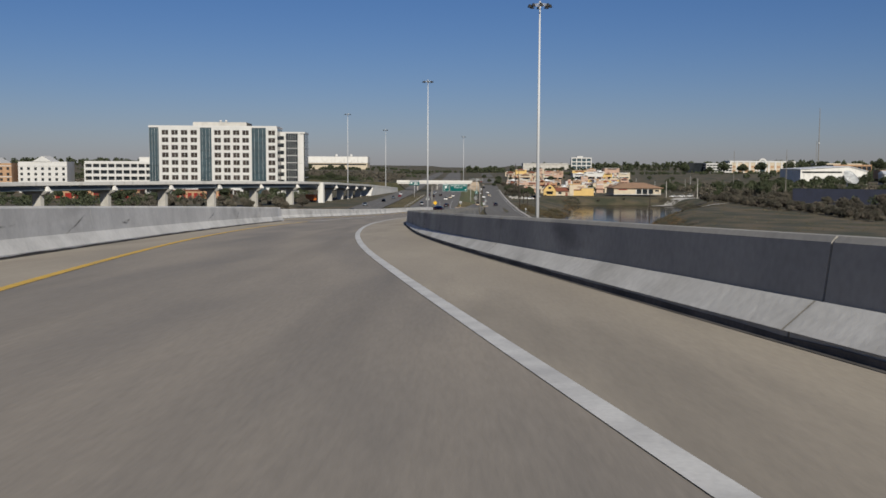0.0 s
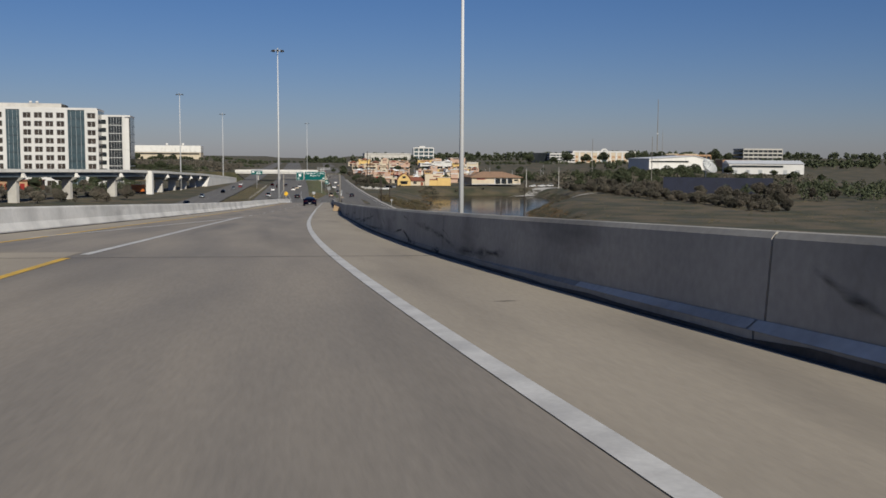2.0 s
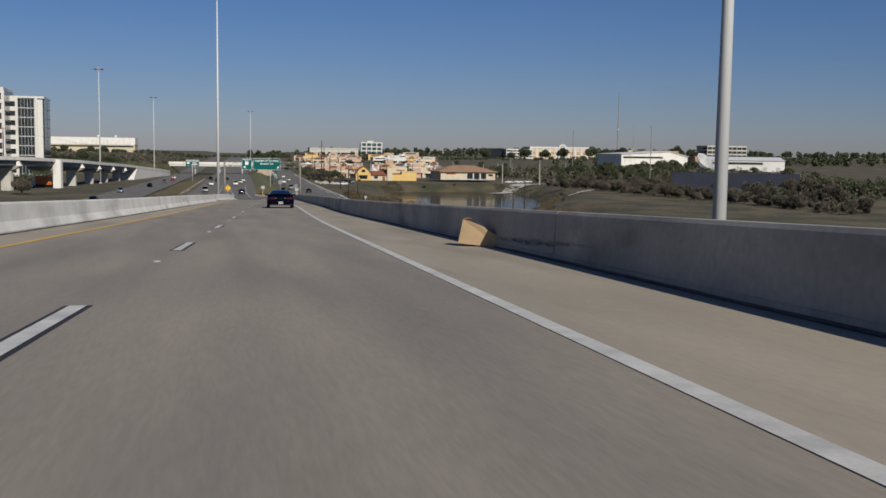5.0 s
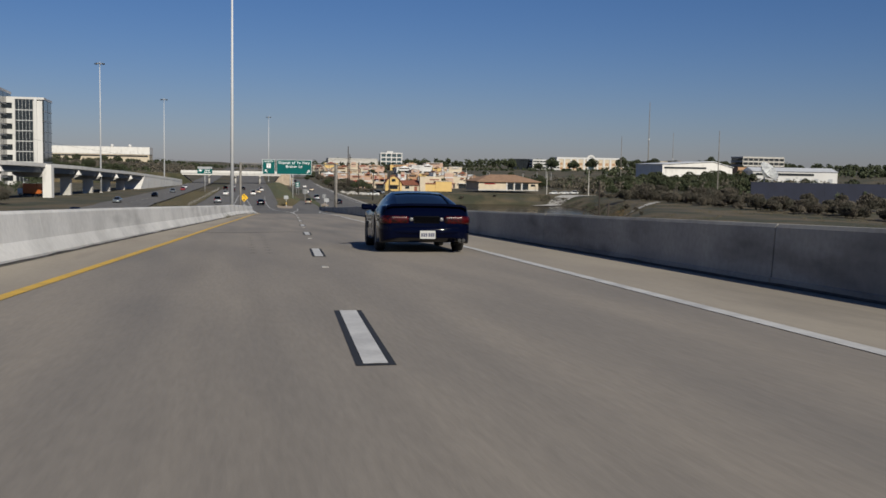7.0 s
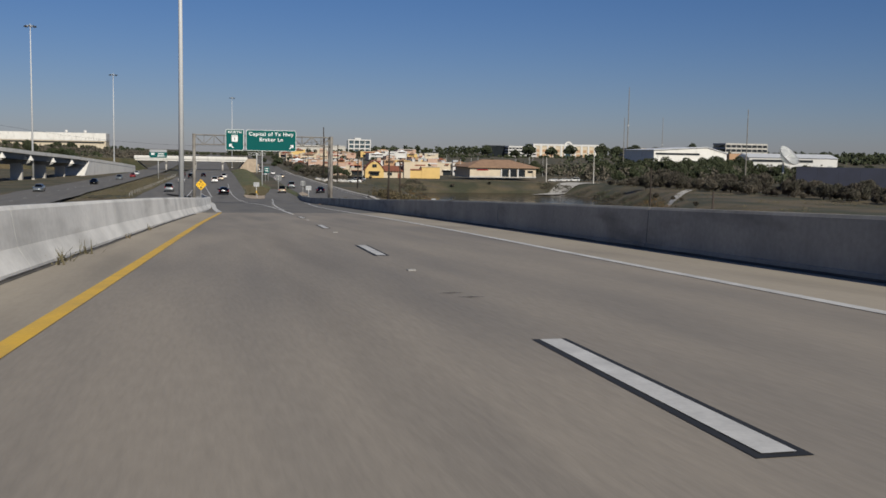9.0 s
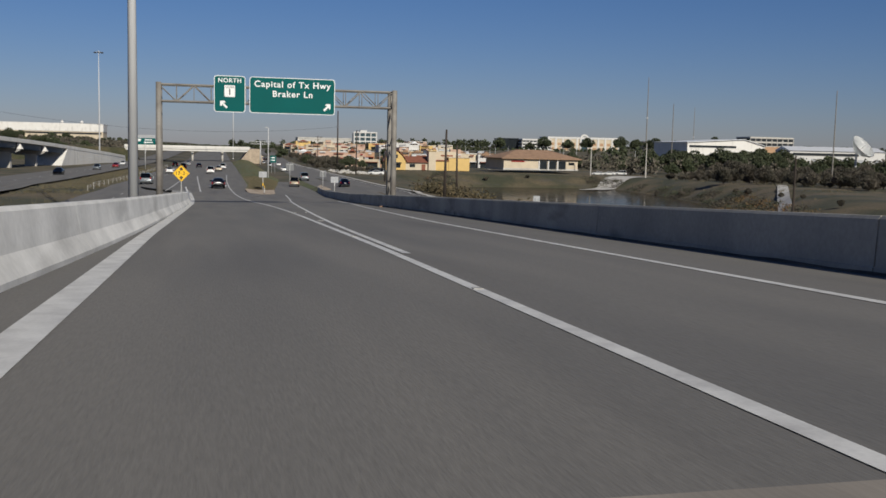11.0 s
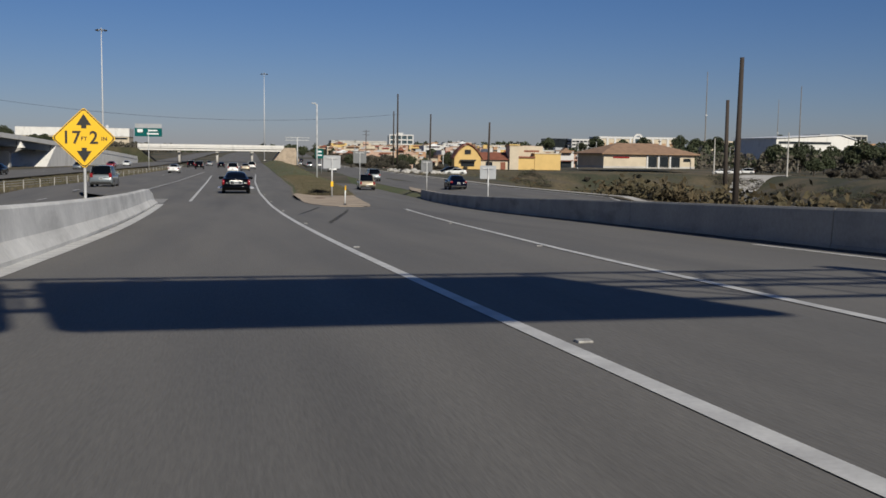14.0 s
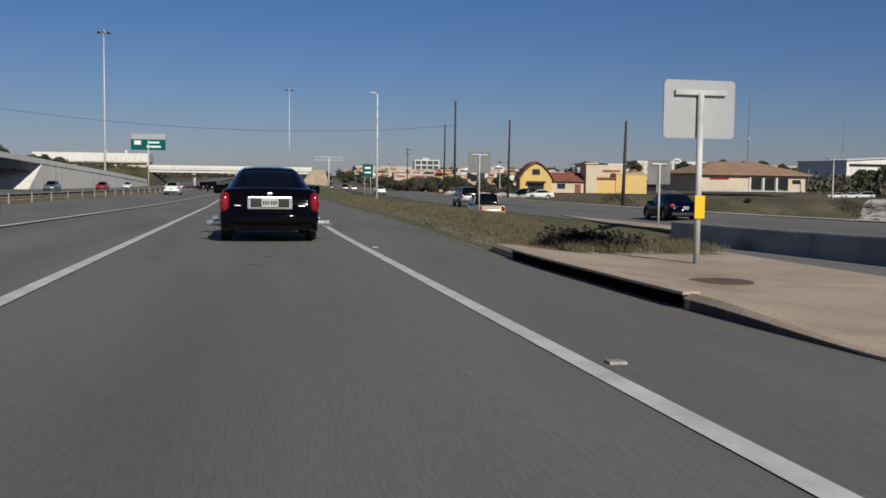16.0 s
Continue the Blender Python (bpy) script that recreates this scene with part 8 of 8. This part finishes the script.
def woods(name, label, y0, x0, x1, h, n, seed, leaf, leaves=LEAF_OAK):
    """A far belt of woods that nobody could count."""
    r = np.random.default_rng(seed)
    verts, faces = [], []
    for _ in range(n):
        cx, cy = r.uniform(x0, x1), y0 + r.uniform(-60, 60)
        if 800 < y0 < 1500 and 0.02 * cy - 48 < cx < 0.055 * cy + 40 or y0 > 1620 and -0.17 < cx / (cy + 100) < 0.03:
            continue
        g = ground_z(cx, cy)
        hh, ww = h * r.uniform(0.5, 1.1), h * r.uniform(0.5, 0.9)
        for _ in range(60):
            d = r.normal(size=3)
            d /= np.linalg.norm(d)
            c = np.array((cx, cy, g + hh * 0.55)) + d * np.array((ww * 0.6, ww * 0.6, hh * 0.5)) * (0.5 + 0.5 * r.random())
            u, w = r.normal(size=3), r.normal(size=3)
            u *= leaf / np.linalg.norm(u)
            w *= leaf / np.linalg.norm(w)
            k = len(verts)
            verts += [tuple(c - u), tuple(c + w), tuple(c + u), tuple(c - w)]
            faces.append((k, k + 1, k + 2, k + 3))
    me = bpy.data.meshes.new(name)
    me.from_pydata(verts, [], faces)
    me.materials.append(leaves)
    return tagged(new(name, me), label, "woods", kind="stuff")


woods("far_woods", "hazy dark belt of far trees on the skyline", 1650, -1500, 1900, 13, 620, 3, 2.2)
woods("far_woods", "dark belt of trees behind the freeway bridge", 560, -420, -70, 7, 220, 4, 0.9)
woods("thicket", "grey-brown leafless thicket beyond the shops", 262, 158, 330, 7.0, 110, 51, 0.6, LEAF_DRY)
woods("thicket", "dark evergreen thicket beyond the shops", 330, 180, 330, 8.0, 80, 52, 0.6)
woods("thicket", "grey-brown leafless thicket beyond the shops", 400, 190, 340, 6.5, 90, 53, 0.6, LEAF_DRY)
woods("thicket", "dense dark thicket beyond the field", 150, 205, 330, 5.0, 130, 31, 0.5)
woods("thicket", "dense dark thicket beyond the field", 40, 190, 330, 5.0, 130, 32, 0.5)
woods("far_woods", "low grey-green woods across the distance", 930, -520, 760, 3.6, 620, 6, 0.8)
woods("far_woods", "low grey-green woods across the distance", 1280, -800, 1100, 4.6, 700, 8, 1.1)
woods("far_woods", "low grey-green woods across the distance", 1600, -160, 260, 4.0, 160, 9, 1.1)
woods("far_woods", "brown leafless woods on the rise beside the freeway", 470, -330, -60, 7, 240, 41, 0.55, LEAF_DRY)
woods("far_woods", "brown leafless woods on the rise beside the freeway", 620, -330, -50, 8, 240, 42, 0.7, LEAF_DRY)
woods("far_woods", "brown leafless woods on the rise beside the freeway", 780, -360, -45, 8, 240, 43, 0.8, LEAF_DRY)
woods("far_woods", "dark belt of trees behind the warehouses", 640, 330, 900, 9, 200, 5, 1.3)


def tufts(name, label, spots, h, n, seed, material, blade=1.0):
    r = np.random.default_rng(seed)
    verts, faces = [], []
    for x, y, z, s in spots:
        for _ in range(n):
            a, q = r.uniform(0, 6.28), r.uniform(0, 0.28)
            bx, by = x + math.cos(a) * q, y + math.sin(a) * q
            hh = h * s * r.uniform(0.4, 1.1)
            lx, ly = r.normal(0, 0.7, 2) * hh
            w = (0.012 + 0.01 * r.random()) * blade
            k = len(verts)
            ca, sa = math.cos(a + 1.3) * w, math.sin(a + 1.3) * w
            verts += [(bx - ca, by - sa, z - 0.03), (bx + ca, by + sa, z - 0.03), (bx + lx, by + ly, z + hh)]
            faces.append((k, k + 1, k + 2))
    me = bpy.data.meshes.new(name)
    me.from_pydata(verts, [], faces)
    me.materials.append(material)
    return tagged(new(name, me), label, "weeds", kind="stuff")


verge = []
for k in range(5200):
    y = 15.5 + 75 * rng.random() ** 1.6
    a, b = isl_l(y), isl_r(y)
    x = a + (b - a) * rng.uniform(0.04, 0.97)
    verge.append((x, y, verge_z(x, y), rng.uniform(0.5, 1.2)))
tufts("verge_grass", "rough dry grass on the gore verge", [q for q in verge if q[0] > isl_l(q[1]) + 0.35 * step01((110 - q[1]) / 60)], 0.11, 26, 1, WEEDS, 0.6)
near = [(5.0 + 2.4 * rng.random(), 14.6 + 2.4 * rng.random(), isl_z(6, 15) - 0.02, rng.uniform(0.6, 1.3)) for _ in range(130)]
tufts("island_weeds", "dry weeds at the back of the island", near, 0.15, 30, 2, WEEDS, 0.35)
tufts("barrier_weeds", "small dry weeds at the barrier foot", [(left_edge(y) + 0.05, y, surf(left_edge(y), y), rng.uniform(0.4, 1.0)) for y in (-160.2, -159.6, -157.8, -152.5, -148)], 0.28, 14, 3, WEEDS)
median = [(fx(y) - rng.uniform(16.2, 25.5), y, 0, rng.uniform(0.6, 1.4)) for y in [rng.uniform(10, 190) for _ in range(2600)]]
tufts("median_grass", "tall dry grass in the freeway median", [(x, y, ground_z(x, y), s) for x, y, z, s in median], 0.32, 9, 4, WEEDS)


# small trees and hedges along the frontage road and between the shops
spread(oaks, [(40 + 0.05 * y + rng.uniform(-3, 6), y) for y in (236, 258, 276, 291, 306, 322, 338, 352, 371, 390, 412, 436, 460, 492, 525, 560, 600, 645, 700, 760)], 0.22, 0.5)
spread(oaks, [(rng.uniform(60, 260), rng.uniform(270, 700)) for _ in range(46)], 0.25, 0.55)
spread(shrubs, [(44 + rng.uniform(-5, 10), 178 + 7 * k) for k in range(9)], 0.3, 0.6)


def weeds(name, label, spots, seed, material, blades=14):
    """Low clumps of dry stalks and leaves that nobody could count."""
    r = np.random.default_rng(seed)
    verts, faces = [], []
    for x, y, z, s in spots:
        for _ in range(blades):
            d = r.normal(size=3) * np.array((0.55, 0.55, 0.3)) * s
            c = np.array((x + d[0], y + d[1], z + abs(d[2]) + 0.1 * s))
            u, w = r.normal(size=3), r.normal(size=3)
            u *= 0.15 * s / np.linalg.norm(u)
            w *= 0.09 * s / np.linalg.norm(w)
            k = len(verts)
            verts += [tuple(c - u), tuple(c + w), tuple(c + u), tuple(c - w)]
            faces.append((k, k + 1, k + 2, k + 3))
    me = bpy.data.meshes.new(name)
    me.from_pydata(verts, [], faces)
    me.materials.append(material)
    return tagged(new(name, me), label, "weeds", kind="stuff")


def over_field(n, x0, x1, y0, y1, s0, s1, keep):
    out = []
    while len(out) < n:
        x, y = rng.uniform(x0, x1), rng.uniform(y0, y1)
        if keep(x, y):
            out.append((x, y, ground_z(x, y), rng.uniform(s0, s1)))
    return out


dry = lambda x, y: x > front_r(y) + 2 and ground_z(x, y) > -7.2
bank = lambda x, y: dry(x, y) and 24 < abs(x - creek(y)) < 32 + 3 * math.sin(y * 0.3)
weeds("field_weeds", "dry brown weeds scattered over the field", over_field(1500, 32, 200, -120, 215, 0.3, 0.8, lambda x, y: dry(x, y) and noise.noise((x * 0.04, y * 0.04, 0)) > -0.05), 21, WEEDS, 26)
weeds("bank_weeds", "dark reeds and weeds along the creek bank", over_field(1500, 36, 150, -60, 205, 0.5, 1.3, bank), 22, LEAF_DRY, 34)
weeds("bank_weeds", "dark green brush along the creek bank", over_field(320, 36, 150, -60, 205, 0.6, 1.4, bank), 23, LEAF_OAK, 40)
weeds("bank_reeds", "rusty brown reeds along the pond", over_field(620, 36, 140, -40, 200, 0.5, 1.2, lambda x, y: 25 < x - creek(y) < 34 and y < 90 or -36 < x - creek(y) < -24 and noise.noise((x * 0.08, y * 0.08, 4)) > 0.05), 28, LEAF_RUST, 40)
weeds("bank_reeds", "tall brown reeds along the near bank of the pond", over_field(330, 30, 110, -30, 110, 1.1, 2.1, lambda x, y: -37 < x - creek(y) < -21 and x > front_r(y) + 3 and noise.noise((x * 0.06, y * 0.06, 9)) > -0.15), 29, REED, 60)
weeds("median_weeds", "dry weeds in the freeway median", over_field(900, -26, -16.5, -60, 240, 0.2, 0.5, lambda x, y: fx(y) - 25.5 < x < fx(y) - 16), 24, WEEDS)

far_verge = []
for k in range(1300):
    y = rng.uniform(40, 350)
    x = isl_l(y) + (isl_r(y) - isl_l(y)) * rng.uniform(0.05, 0.95)
    far_verge.append((x, y, verge_z(x, y) - 0.03, rng.uniform(0.15, 0.35)))
weeds("verge_weeds", "dry weeds on the mound between the roads", far_verge, 26, WEEDS, 16)
weeds("verge_brush", "dark clump of brush at the edge of the gore", [(5.35 + 0.065 * k + rng.uniform(-0.1, 0.1), 16.9 - 0.16 * k + rng.uniform(-0.15, 0.15), surf(6, 16) + 0.1, rng.uniform(0.24, 0.38)) for k in range(11)], 27, BRUSH, 190)
woods("thicket", "dark brush behind the flyover columns", 40, -260, -125, 4.5, 150, 33, 0.45)
woods("thicket", "low brown brush under the flyover", 60, -150, -72, 2.6, 90, 35, 0.35, LEAF_DRY)
woods("thicket", "dark brush behind the flyover columns", 150, -190, -75, 4.0, 110, 34, 0.4)

# trees on the bank left of the freeway bridge
for k in range(19):
    x = -70 - 7.5 * k + rng.uniform(-3, 3)
    zb = float(np.interp(-x, (36, 120, 210), (2.2, 4.6, 5.0)))
    c = copy_thing(oaks[k % 3], pose(x, 372 + rng.uniform(-5, 7), zb - 0.2, 0, 0, rng.uniform(0, 360)))
    q = rng.uniform(0.38, 0.62)
    c.scale = (q * 1.15, q * 1.15, q)
